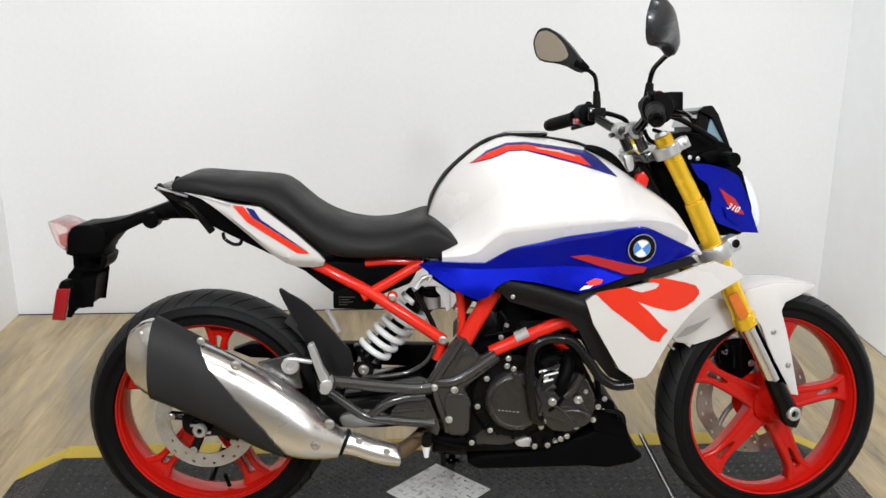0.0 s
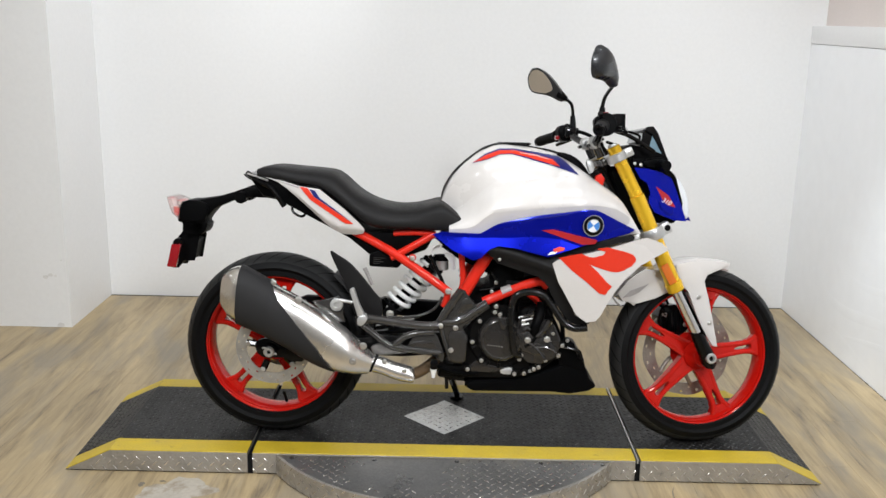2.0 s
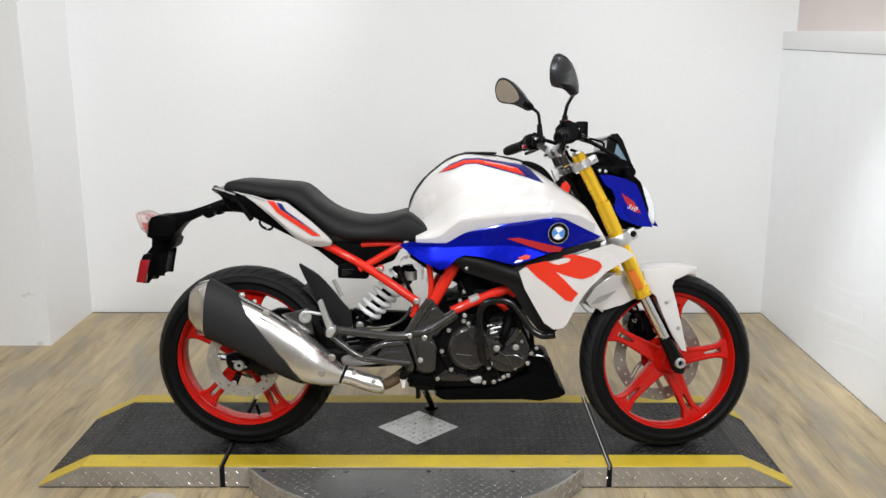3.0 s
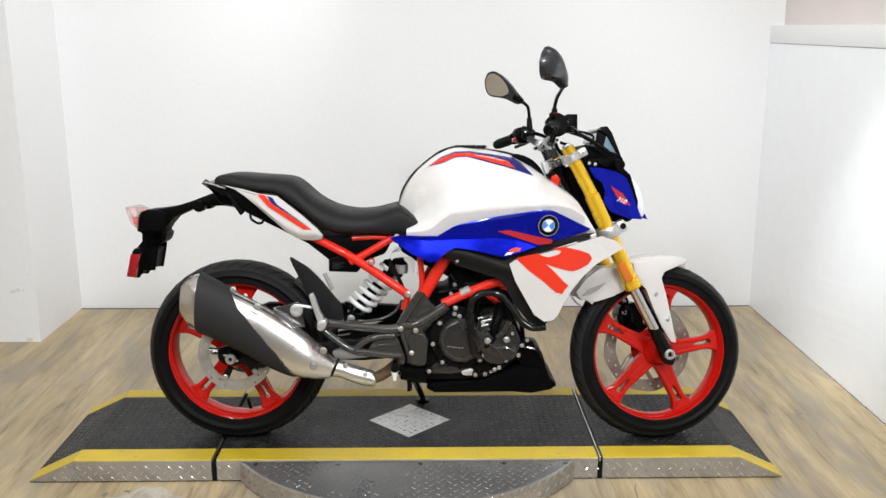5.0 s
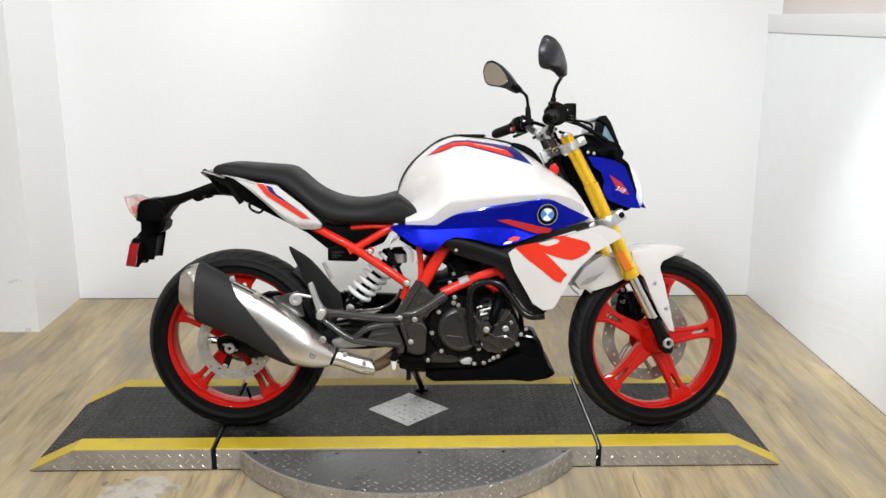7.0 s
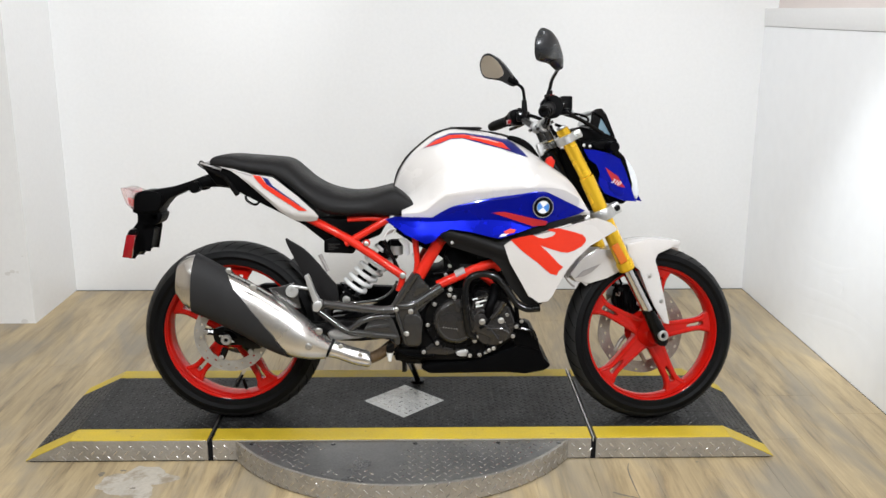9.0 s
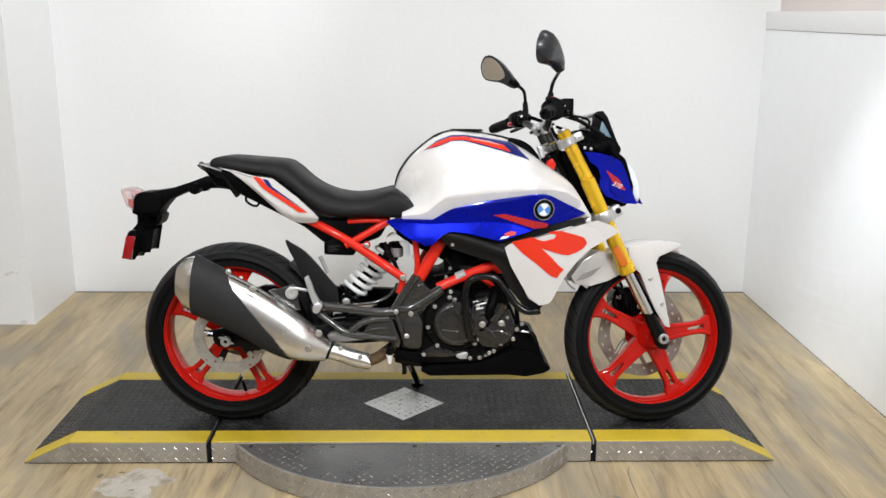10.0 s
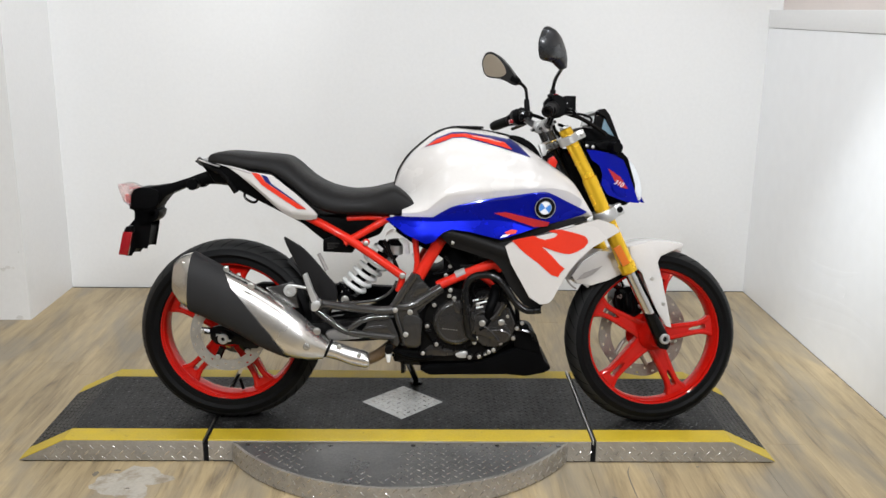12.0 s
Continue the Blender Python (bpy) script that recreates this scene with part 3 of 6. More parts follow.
for i in range(nr):
    for j in range(4):
        p, du, dv, nrm = rim_face(-a0 + 2 * a0 * (i + 0.25 + 0.5 * (j % 2)) / nr, 0.010 + 0.0172 * j)
        spots.append((p, Vector(du) + (1 if j % 2 else -1) * Vector(dv), nrm))
tagged(part("rim_pattern", tread_lugs(spots, 0.0225, 0.0050), TREAD_LUG, turntable), kind="stuff")
for x, y in ((-0.47, -0.235), (-0.215, -0.237), (0.04, -0.237), (0.30, -0.235), (0.49, -0.237)):
    part("bolt", lathe([(0, 0), (0.008, 0), (0.0075, 0.002), (0, 0.0028)], (x, y, H - 0.003), 12, (0, 0, 1), closed=False), BRACKET, turntable)

# ---- the motorcycle: leaning on its stand, bars turned a little ----
LEAN, YAW, STEER = 6.5, -0.8, 9.5
bike = thing("motorcycle", "white, blue and red motorcycle with red wheels on its stand", "motorcycle", pose(0, -0.03, 0.072, -LEAN, 0, YAW))
RAKE = radians(25.1)
PIVOT = Vector((0.535, 0, 0.83))
AXIS = Vector((-math.sin(RAKE), 0, math.cos(RAKE)))
S = Matrix.Translation(PIVOT) @ Matrix.Rotation(radians(STEER), 4, AXIS) @ Matrix.Translation(-PIVOT)


def tyre_bm(c, R, half, bead):
    prof = []
    for k in range(25):
        a = math.pi * k / 24
        crown = R - (R - bead) * (1 - math.sin(a) ** 0.72)
        prof.append((crown, -half * math.cos(a) * (1 if 0.2 < a < 2.94 else 0.86)))
    inner = [(bead - 0.006, half * 0.72), (bead - 0.006, -half * 0.72)]
    return lathe(prof + inner, c, 96)


def rim_bm(c, flange, well, half):
    """A cast rim: rolled flange, a step inside it and a deep barrel."""
    out = [(flange - 0.003, -half), (flange, -half + 0.003), (flange + 0.001, -half + 0.008), (flange - 0.008, -half + 0.013), (well + 0.008, -half * 0.5)]
    lip = [(flange - 0.0065 - 0.0048 * math.sin(math.pi * k / 6), -half + 0.0055 + 0.0048 * math.cos(math.pi * k / 6)) for k in range(7)]
    inn = [(well + (flange - 0.010 - well) * (y / half) ** 2, y) for y in (half * (0.92 - 1.70 * k / 16) for k in range(17))] + lip
    back = [(well + 0.008, half * 0.5), (flange - 0.008, half - 0.013), (flange + 0.001, half - 0.008), (flange, half - 0.003), (flange - 0.004, half), (flange - 0.012, half - 0.004)]
    return lathe(out + back + inn, c, 96)


def spoke_bm(c, angle, r0, r1, w0, w1, y0, y1, slot):
    """A cast spoke that opens into two legs towards the rim."""
    half = [(r0, w0 * 1.25), (r0 + 0.02, w0), (0.55 * r1, w0 * 0.80), (r1 - 0.034, w1 * 0.80), (r1 - 0.014, w1), (r1 + 0.005, w1 * 1.7)]
    gap = [(slot * r1, 0.002), (slot * r1 + 0.014, 0.0055), (r1 - 0.030, w1 * 0.46), (r1 - 0.020, w1 * 0.24)]
    bm = slab_holed(half + [(u, -v) for u, v in half[::-1]], gap + [(u, -v) for u, v in gap[::-1]], y0, y1, 0.0075)
    m = Matrix.Translation(c) @ Matrix.Rotation(-radians(angle), 4, "Y")
    bm.transform(m)
    return bm


def disc_bm(c, R, r, y, thick, holes=14, petals=0.0):
    """A drilled brake disc: ring of short sectors with real holes between its rows."""
    bm = bmesh.new()
    n = holes * 6
    rad = [r, r + (R - r) * 0.30, r + (R - r) * 0.45, r + (R - r) * 0.66, r + (R - r) * 0.81, R]
    rows = []
    for i in range(n):
        a = 2 * math.pi * i / n
        rows.append([[bm.verts.new((c[0] + q * math.cos(a), y + s * thick / 2, c[2] + q * math.sin(a))) for q in [rad[0], *rad[1:5], R * (1 + petals * math.sin(a * 8))]] for s in (-1, 1)])
    for i in range(n):
        j = (i + 1) % n
        for k in range(5):
            hole = (k == 1 and i % 6 == 1) or (k == 3 and i % 6 == 4)
            for s in (0, 1):
                if not hole:
                    bm.faces.new((rows[i][s][k], rows[i][s][k + 1], rows[j][s][k + 1], rows[j][s][k]))
            if hole:
                ring = [(i, k), (i, k + 1), (j, k + 1), (j, k)]
                for (a, b), (d, e) in zip(ring, ring[1:] + ring[:1]):
                    bm.faces.new((rows[a][0][b], rows[d][0][e], rows[d][1][e], rows[a][1][b]))
        bm.faces.new((rows[i][0][0], rows[i][1][0], rows[j][1][0], rows[j][0][0]))
        bm.faces.new((rows[i][0][5], rows[i][1][5], rows[j][1][5], rows[j][0][5]))
    return bm


RC, FC = (-0.549, 0, 0.2925), (0.809, 0, 0.2845)


def tread_grooves(c, R, half, bead, n, lean, width):
    """Curved dark strips just above the tread, painting the shade of rain grooves."""
    bm = bmesh.new()
    for k in range(n):
        for side in (-1, 1):
            rows = []
            for q in range(9):
                u = 0.08 + 0.76 * q / 8
                a = math.acos(side * u)
                rad = R - (R - bead) * (1 - math.sin(a) ** 0.72) + 0.0020
                th = 2 * math.pi * (k + (0.5 if side > 0 else 0)) / n + lean * (u**1.6)
                w = width * (0.3 + 0.7 * math.sin(math.pi * min(1, q / 8 * 0.9 + 0.08))) / rad
                rows.append([bm.verts.new((c[0] + rad * math.cos(t), -half * math.cos(a), c[2] + rad * math.sin(t))) for t in (th - w, th + w)])
            for p, q in zip(rows, rows[1:]):
                bm.faces.new((p[0], p[1], q[1], q[0]))
    return bm


def wheel(name, c, R, half, bead, angles, m=None, label="", grooves=40, sweep=0.24):
    w = part(name, rim_bm(c, bead + 0.003, bead - 0.019, half * 0.78), WHEEL_RED, bike, label, m)
    part("tyre", tyre_bm(c, R, half, bead), RUBBER, w, "black road tyre with curved rain grooves")
    # tread band in the lightened rubber, as if lit from above
    band = [(R - (R - bead) * (1 - math.sin(a) ** 0.72), -half * math.cos(a)) for a in (math.radians(33 + 114 * k / 20) for k in range(21))]
    part("tread", lathe([(r + 0.0003, y) for r, y in band] + [(r - 0.003, y) for r, y in band[::-1]], c, 96), TYRE_TREAD, w, "tread band lightened for the light from above")
    part("tread_groove", tread_grooves(c, R, half, bead, grooves, sweep, 0.0021), GROOVE, w)
    for a in angles:
        turn = Matrix.Translation(c) @ Matrix.Rotation(-radians(a), 4, "Y")
        for q in (-1, 1):
            leg = tube([tuple(turn @ Vector(p)) for p in ((0.040, -0.013, q * 0.020), (0.085, -0.0135, q * 0.0165), (0.150, -0.0135, q * 0.0135), (bead - 0.045, -0.0135, q * 0.0165), (bead - 0.018, -0.012, q * 0.029))], 0.0088, 12)
            part("spoke_leg", leg, WHEEL_RED, w)
        part("spoke", spoke_bm(c, a, 0.035, bead - 0.019, 0.0255, 0.0225, -0.020, 0.020, 0.62), WHEEL_RED, w)
    return w


rear = wheel("rear_wheel", RC, 0.2925, 0.072, 0.225, (155, 83, 11, -61, -133), None, "red cast alloy rear wheel")
part("hub", lathe([(0.018, -0.075), (0.040, -0.072), (0.055, -0.045), (0.058, 0.04), (0.065, 0.07), (0.018, 0.075)], RC, 40), WHEEL_RED, rear)
part("brake_disc", disc_bm(RC, 0.120, 0.086, -0.078, 0.004, 14), DISC, rear, "drilled steel brake disc")
for k in range(5):
    a = radians(30 + 72 * k)
    part("disc_carrier", tube([(RC[0] + q * math.cos(a), -0.074, RC[2] + q * math.sin(a)) for q in (0.05, 0.07, 0.088)], 0.011, 8, 2), SATIN, rear)
for k in range(5):
    a = radians(30 + 72 * k)
    part("disc_bolt", hexbolt((RC[0] + 0.082 * math.cos(a), -0.085, RC[2] + 0.082 * math.sin(a)), 0.007, 0.005), BOLT, rear)
part("valve", rod((RC[0] + 0.03, -0.01, RC[2] - 0.20), (RC[0] + 0.022, -0.02, RC[2] - 0.165), 0.005), PLASTIC, rear)
part("sprocket", lathe([(0.06, 0.085), (0.105, 0.085), (0.105, 0.091), (0.06, 0.091)], RC, 60), BRACKET, rear)

front = wheel("front_wheel", FC, 0.2855, 0.055, 0.225, (8, -64, -136, 152, 80), S, "red cast alloy front wheel", 36, 0.22)
part("hub", lathe([(0.016, -0.070), (0.030, -0.070), (0.034, -0.045), (0.046, -0.03), (0.05, 0.04), (0.062, 0.055), (0.016, 0.06)], FC, 40), WHEEL_RED, front)
part("brake_disc", disc_bm(FC, 0.150, 0.110, 0.068, 0.005, 16, 0.012), FRONT_DISC, front, "drilled steel brake disc")
for k in range(6):
    a = radians(20 + 60 * k)
    part("disc_carrier", tube([(FC[0] + q * math.cos(a + (q - 0.05) * 5), 0.066, FC[2] + q * math.sin(a + (q - 0.05) * 5)) for q in (0.05, 0.08, 0.116)], 0.007, 8, 3), FRONT_DISC, front)


# ---- tank, seat and body panels ----
TANK_TOP = curve([(-0.032, 0.742), (-0.028, 0.77), (-0.019, 0.81), (-0.001, 0.842), (0.033, 0.882), (0.088, 0.926), (0.133, 0.946), (0.178, 0.952), (0.259, 0.941), (0.332, 0.925), (0.386, 0.892), (0.423, 0.864), (0.461, 0.837), (0.499, 0.812), (0.524, 0.791), (0.538, 0.770), (0.555, 0.742), (0.574, 0.708), (0.588, 0.678)])
TANK_LOW = curve([(-0.043, 0.662), (0.045, 0.667), (0.151, 0.654), (0.329, 0.637), (0.505, 0.67), (0.593, 0.692)])
TANK_HALF = curve([(-0.02, 0.06), (0.02, 0.098), (0.06, 0.125), (0.10, 0.152), (0.16, 0.172), (0.26, 0.178), (0.36, 0.175), (0.44, 0.172), (0.50, 0.168), (0.56, 0.158)])
TX0, TX1 = [(-0.03, 0.752), (0.586, 0.682)]
TANK_N = curve([(-0.05, 2.5), (0.34, 2.5), (0.46, 6.0), (0.60, 8.0)])  # squarer towards the front


def tank_side(x, z):
    """The y of the tank's right flank."""
    top, low, half = TANK_TOP(x), TANK_LOW(x), TANK_HALF(x)
    mid = low + 0.30 * (top - low)
    u = min(0.985, abs(z - mid) / ((top - mid) if z > mid else (mid - low + 0.02)))
    e = TANK_N(x)
    return -half * (1 - u**e) ** (1 / e)


def section(x, top, low, half, n=2.5, rise=0.30, k=40):
    mid = low + rise * (top - low)
    loop = []
    for i in range(k):
        a = 2 * math.pi * i / k
        c, s = math.cos(a), math.sin(a)
        y = half * math.copysign(abs(c) ** (2 / n), c)
        z = mid + (top - mid if s > 0 else mid - low) * math.copysign(abs(s) ** (2 / n), s)
        loop.append((x, y, z))
    return loop


xs = [TX0[0] + 0.003 + (TX1[0] - TX0[0] - 0.006) * (0.5 - 0.5 * math.cos(math.pi * i / 44)) for i in range(45)]
tank = part("fuel_tank", loft([section(x, TANK_TOP(x), TANK_LOW(x), TANK_HALF(x), TANK_N(x)) for x in xs]), WHITE, bike, "pearl white fuel tank with red and blue stripes", angle=60)


def decal(name, outline, mat, parent, side, thick=0.0012, label="", cell=0.014):
    ob = part(name, shell(outline, side, thick, cell), mat, parent, label, angle=50)
    return ob


tank_out = lambda x, z: tank_side(x, z) - 0.0015
decal("navy_stripe", [(0.066, 0.888), (0.106, 0.918), (0.149, 0.935), (0.192, 0.937), (0.27, 0.926), (0.331, 0.916), (0.353, 0.902), (0.389, 0.863), (0.335, 0.88), (0.305, 0.89), (0.235, 0.908), (0.187, 0.92), (0.152, 0.918), (0.114, 0.902)], NAVY, tank, lambda x, z: tank_side(x, z) - 0.0008)
decal("red_stripe", [(0.069, 0.89), (0.107, 0.914), (0.149, 0.93), (0.192, 0.932), (0.256, 0.921), (0.313, 0.907), (0.335, 0.885), (0.305, 0.893), (0.235, 0.912), (0.187, 0.922), (0.152, 0.92), (0.114, 0.904)], RED, tank, tank_out)
decal("silver_stripe", [(0.211, 0.926), (0.267, 0.919), (0.303, 0.907), (0.298, 0.906), (0.263, 0.915), (0.215, 0.923)], PINK, tank, lambda x, z: tank_side(x, z) - 0.0022)
# black trim along the crest, wide towards the steering head
crest = [(-0.03, 0.755), (-0.025, 0.792), (-0.012, 0.824), (0.021, 0.87), (0.088, 0.926), (0.133, 0.946), (0.178, 0.952), (0.259, 0.941), (0.332, 0.927), (0.386, 0.899), (0.423, 0.865)]
loops = []
for i, (x, z) in enumerate(spline(crest, 4)):
    w = 0.04
    loops.append([(x, -w, z - 0.006), (x, -w * 0.8, z - 0.001), (x, 0, z + 0.002), (x, w * 0.8, z - 0.001), (x, w, z - 0.006), (x, 0, z - 0.012)])
part("crest_trim", loft(loops), PLASTIC, tank, "black centre trim")
part("side_trim", tube([(x, -0.062, z) for x, z in [(0.331, 0.923), (0.359, 0.911), (0.388, 0.892), (0.413, 0.867), (0.431, 0.85), (0.448, 0.836)]], lambda t: 0.003 + 0.014 * math.sin(math.pi * min(1, t * 1.1 + 0.05)), 12), PLASTIC, tank, "black trim beside the steering head")
part("filler_cap", lathe([(0, 0), (0.052, 0), (0.055, 0.004), (0.05, 0.008), (0.0, 0.009)], (0.20, 0, TANK_TOP(0.2) - 0.003), 32, (0, 0, 1), closed=False), SATIN, tank)
CREST_Z = curve([(-0.055, 0.669), (0.081, 0.672), (0.269, 0.681), (0.329, 0.676), (0.389, 0.658), (0.56, 0.667)])
BLUE_Y = curve([(-0.10, 0.142), (0.05, 0.180), (0.2, 0.199), (0.40, 0.210), (0.5, 0.185), (0.58, 0.15)])
FLANK_CREASE = curve([(0.0, 0.692), (0.055, 0.697), (0.082, 0.707), (0.109, 0.732), (0.136, 0.750), (0.263, 0.765), (0.365, 0.774), (0.45, 0.776), (0.50, 0.766), (0.56, 0.730)], 0.012)
FLANK_FOOT = curve([(0.0, 0.676), (0.045, 0.676), (0.095, 0.680), (0.15, 0.712), (0.27, 0.735), (0.415, 0.757), (0.45, 0.752), (0.55, 0.700)])


def tank_flank(n=56, rise=0.085, steps=9):
    """The tank's lower flank: swelling out to a crease and tucking in again down to the side panel."""
    rows = []
    for i in range(n + 1):
        x = 0.002 + 0.543 * i / n
        front = max(0.0, min(1.0, (0.595 - x) / 0.10))
        fade = max(0.0, min(1.0, (x + 0.01) / 0.08))
        zc, zf = FLANK_CREASE(x), FLANK_FOOT(x) - 0.006
        reach = min(rise * (0.35 + 0.65 * fade), max(0.008, TANK_TOP(x) - 0.014 - zc))
        out = BLUE_Y(x) + 0.006
        row = []
        for k in range(steps + 1):
            z = zc + reach * (1 - k / steps)
            u = (k / steps) ** 2 * (3 - 2 * k / steps)
            base = tank_side(x, z) - 0.0006
            row.append((x, base + min(0.0, -out - base) * u * front, z))
        y0 = row[-1][1]
        row += [(x, y0 + 0.28 * (zc - zf) * q, zc + (zf - zc) * q) for q in (0.08, 0.5, 1.0)]
        row.append((x, -0.04, zf))
        rows.append(row)
    bm = bmesh.new()
    vs = [[bm.verts.new(p) for p in row] for row in rows]
    for a, b in zip(vs, vs[1:]):
        for k in range(len(a) - 1):
            bm.faces.new((a[k], a[k + 1], b[k + 1], b[k]))
    for row in (vs[0], vs[-1]):
        bm.faces.new(row)
    return bm


part("tank_flank", tank_flank(), WHITE, tank, "creased white lower flank", angle=24)


def blue_side(x, z):
    d = z - CREST_Z(x)
    return -BLUE_Y(x) + (-0.14 * d if d > 0 else 0.24 * max(d, -0.05))


side_panel = part("side_panel", shell([(-0.049, 0.674), (-0.018, 0.683), (0.095, 0.683), (0.15, 0.715), (0.269, 0.741), (0.415, 0.763), (0.449, 0.759), (0.562, 0.703), (0.542, 0.693), (0.451, 0.671), (0.393, 0.654), (0.331, 0.674), (0.27, 0.679), (0.15, 0.673), (0.081, 0.669)], blue_side, 0.012, 0.018), BLUE, bike, "blue metallic side panel below the tank", angle=30)
# tube added along the rounded top edge to carry its highlight
edge = [(0.10, 0.684), (0.152, 0.713), (0.21, 0.726), (0.269, 0.739), (0.34, 0.750), (0.413, 0.761), (0.447, 0.757), (0.50, 0.731)]
part("panel_edge", tube([(x, blue_side(x, z) - 0.0085, z) for x, z in edge], lambda t: 0.0012 + 0.0042 * math.sin(math.pi * min(1.0, t * 1.04)), 10), BLUE_EDGE, side_panel, "rounded glossy panel edge, brightened for its highlight")
part("lower_facet", shell([(-0.049, 0.674), (0.081, 0.669), (0.15, 0.673), (0.27, 0.679), (0.331, 0.674), (0.393, 0.654), (0.297, 0.622), (0.202, 0.644), (0.15, 0.649), (0.124, 0.637), (0.099, 0.61), (0.076, 0.603), (0.012, 0.631)], blue_side, 0.012, 0.018), BLUE, side_panel, angle=30)
left_panel = part("side_panel", flipped(shell([(-0.069, 0.635), (0.093, 0.645), (0.155, 0.681), (0.291, 0.711), (0.455, 0.735), (0.621, 0.668), (0.496, 0.632), (0.322, 0.576), (0.156, 0.607), (0.073, 0.555), (0.0, 0.586)], blue_side, 0.012, 0.03)), BLUE, bike, "blue metallic side panel below the tank", angle=30)
decal("red_slash", [(0.276, 0.7), (0.311, 0.704), (0.444, 0.674), (0.437, 0.662), (0.398, 0.66)], DARKRED, side_panel, lambda x, z: blue_side(x, z) - 0.0125)
decal("red_mark", [(0.31, 0.644), (0.33, 0.653), (0.347, 0.65), (0.342, 0.641), (0.318, 0.636)], RED, side_panel, lambda x, z: blue_side(x, z) - 0.0125)
decal("white_mark", [(0.296, 0.628), (0.305, 0.637), (0.325, 0.639), (0.317, 0.632)], BADGE_W, side_panel, lambda x, z: blue_side(x, z) - 0.0125)
part("bolt", hexbolt((*[(0.076, 0.617)][0][:1], -0.178, [(0.076, 0.617)][0][1]), 0.005, 0.004), BOLT, side_panel)

# round badge of rings and quarters
bx, bz = [(0.426, 0.719)][0]
by = blue_side(bx, bz) - 0.014
tilt = Vector((0.20, -1, -0.10)).normalized()
badge = part("badge", lathe([(0, 0), (0.0325, 0), (0.0325, 0.004), (0.029, 0.005), (0.0, 0.005)], (bx, by, bz), 40, tilt, closed=False), SATIN, bike, "round enamel badge")
part("badge_ring", lathe([(0.0295, 0.003), (0.0325, 0.003), (0.032, 0.0065), (0.030, 0.0065)], (bx, by, bz), 40, tilt), CHROME, badge)
part("badge_ring", lathe([(0.0185, 0.004), (0.0200, 0.004), (0.0200, 0.0062), (0.0185, 0.0062)], (bx, by, bz), 40, tilt), CHROME, badge)
for k in range(4):
    part("badge_quarter", lathe([(0.0, 0.0045), (0.0185, 0.0045), (0.0185, 0.0058), (0.0, 0.0058)], (bx, by, bz), 10, tilt, start=90 * k, sweep=90), BADGE_B if k % 2 else BADGE_W, badge)

# black intake cover under the blue panel
INTAKE_RIDGE = curve([(0.081, 0.643), (0.15, 0.633), (0.236, 0.609), (0.314, 0.582), (0.375, 0.57), (0.564, 0.566)])


def intake_side(x, z):
    d = z - INTAKE_RIDGE(x)
    return -0.172 - 0.02 * max(0, min(1, (x - 0.15) / 0.25)) + 0.10 * max(0, 0.66 - z) - 0.020 * math.exp(-((d / 0.022) ** 2))


part("intake_cover", shell([(0.116, 0.627), (0.15, 0.648), (0.211, 0.643), (0.298, 0.621), (0.452, 0.67), (0.547, 0.692), (0.558, 0.681), (0.324, 0.607), (0.319, 0.593), (0.335, 0.54), (0.371, 0.477), (0.393, 0.435), (0.435, 0.415), (0.415, 0.401), (0.376, 0.415), (0.335, 0.466), (0.304, 0.526), (0.276, 0.554), (0.22, 0.571), (0.151, 0.592)], intake_side, 0.012, 0.014), SEAT, bike, "matt black intake cover", angle=60)
part("bolt", hexbolt([(0.156, 0.606)][0][:1] + (-0.192,) + [(0.156, 0.606)][0][1:], 0.004, 0.003), BOLT, bpy.data.objects["intake_cover"])

part("intake_cover", flipped(shell([(0.117, 0.584), (0.156, 0.608), (0.321, 0.578), (0.494, 0.633), (0.612, 0.646), (0.35, 0.562), (0.363, 0.487), (0.428, 0.369), (0.409, 0.347), (0.328, 0.472), (0.156, 0.545)], intake_side, 0.012, 0.03)), PLASTIC, bike, "matt black intake cover", angle=60)

# white radiator shroud with its red motif
def shroud_side(x, z):
    u = max(0, min(1, (x - 0.34) / 0.22))
    return -0.205 - 0.028 * math.sin(math.pi * u) - 0.05 * max(0, min(0.3, z - 0.62)) + 0.09 * max(0, 0.56 - z)


shroud = part("radiator_shroud", shell([(0.313, 0.6), (0.328, 0.612), (0.455, 0.649), (0.59, 0.685), (0.635, 0.67), (0.656, 0.65), (0.576, 0.601), (0.529, 0.56), (0.503, 0.528), (0.476, 0.483), (0.458, 0.446), (0.445, 0.432), (0.419, 0.427), (0.388, 0.448), (0.365, 0.488), (0.331, 0.548)], shroud_side, 0.010, 0.03), WHITE, bike, "white radiator shroud with bold red motif", angle=40)
decal("red_motif", [(0.332, 0.618), (0.361, 0.627), (0.395, 0.636), (0.41, 0.629), (0.428, 0.625), (0.456, 0.633), (0.464, 0.641), (0.462, 0.645), (0.439, 0.65), (0.445, 0.654), (0.472, 0.657), (0.488, 0.653), (0.525, 0.643), (0.55, 0.634), (0.559, 0.623), (0.56, 0.614), (0.548, 0.6), (0.524, 0.588), (0.503, 0.582), (0.485, 0.584), (0.46, 0.591), (0.42, 0.604), (0.448, 0.579), (0.474, 0.551), (0.489, 0.539), (0.477, 0.526), (0.47, 0.513), (0.45, 0.519), (0.412, 0.552), (0.368, 0.584)], RED, shroud, lambda x, z: shroud_side(x, z) - 0.0105)
part("radiator_shroud", flipped(shell([(0.384, 0.56), (0.668, 0.639), (0.728, 0.611), (0.651, 0.541), (0.562, 0.457), (0.481, 0.36), (0.416, 0.42)], shroud_side, 0.010, 0.04)), WHITE, bike, "white radiator shroud", angle=40)
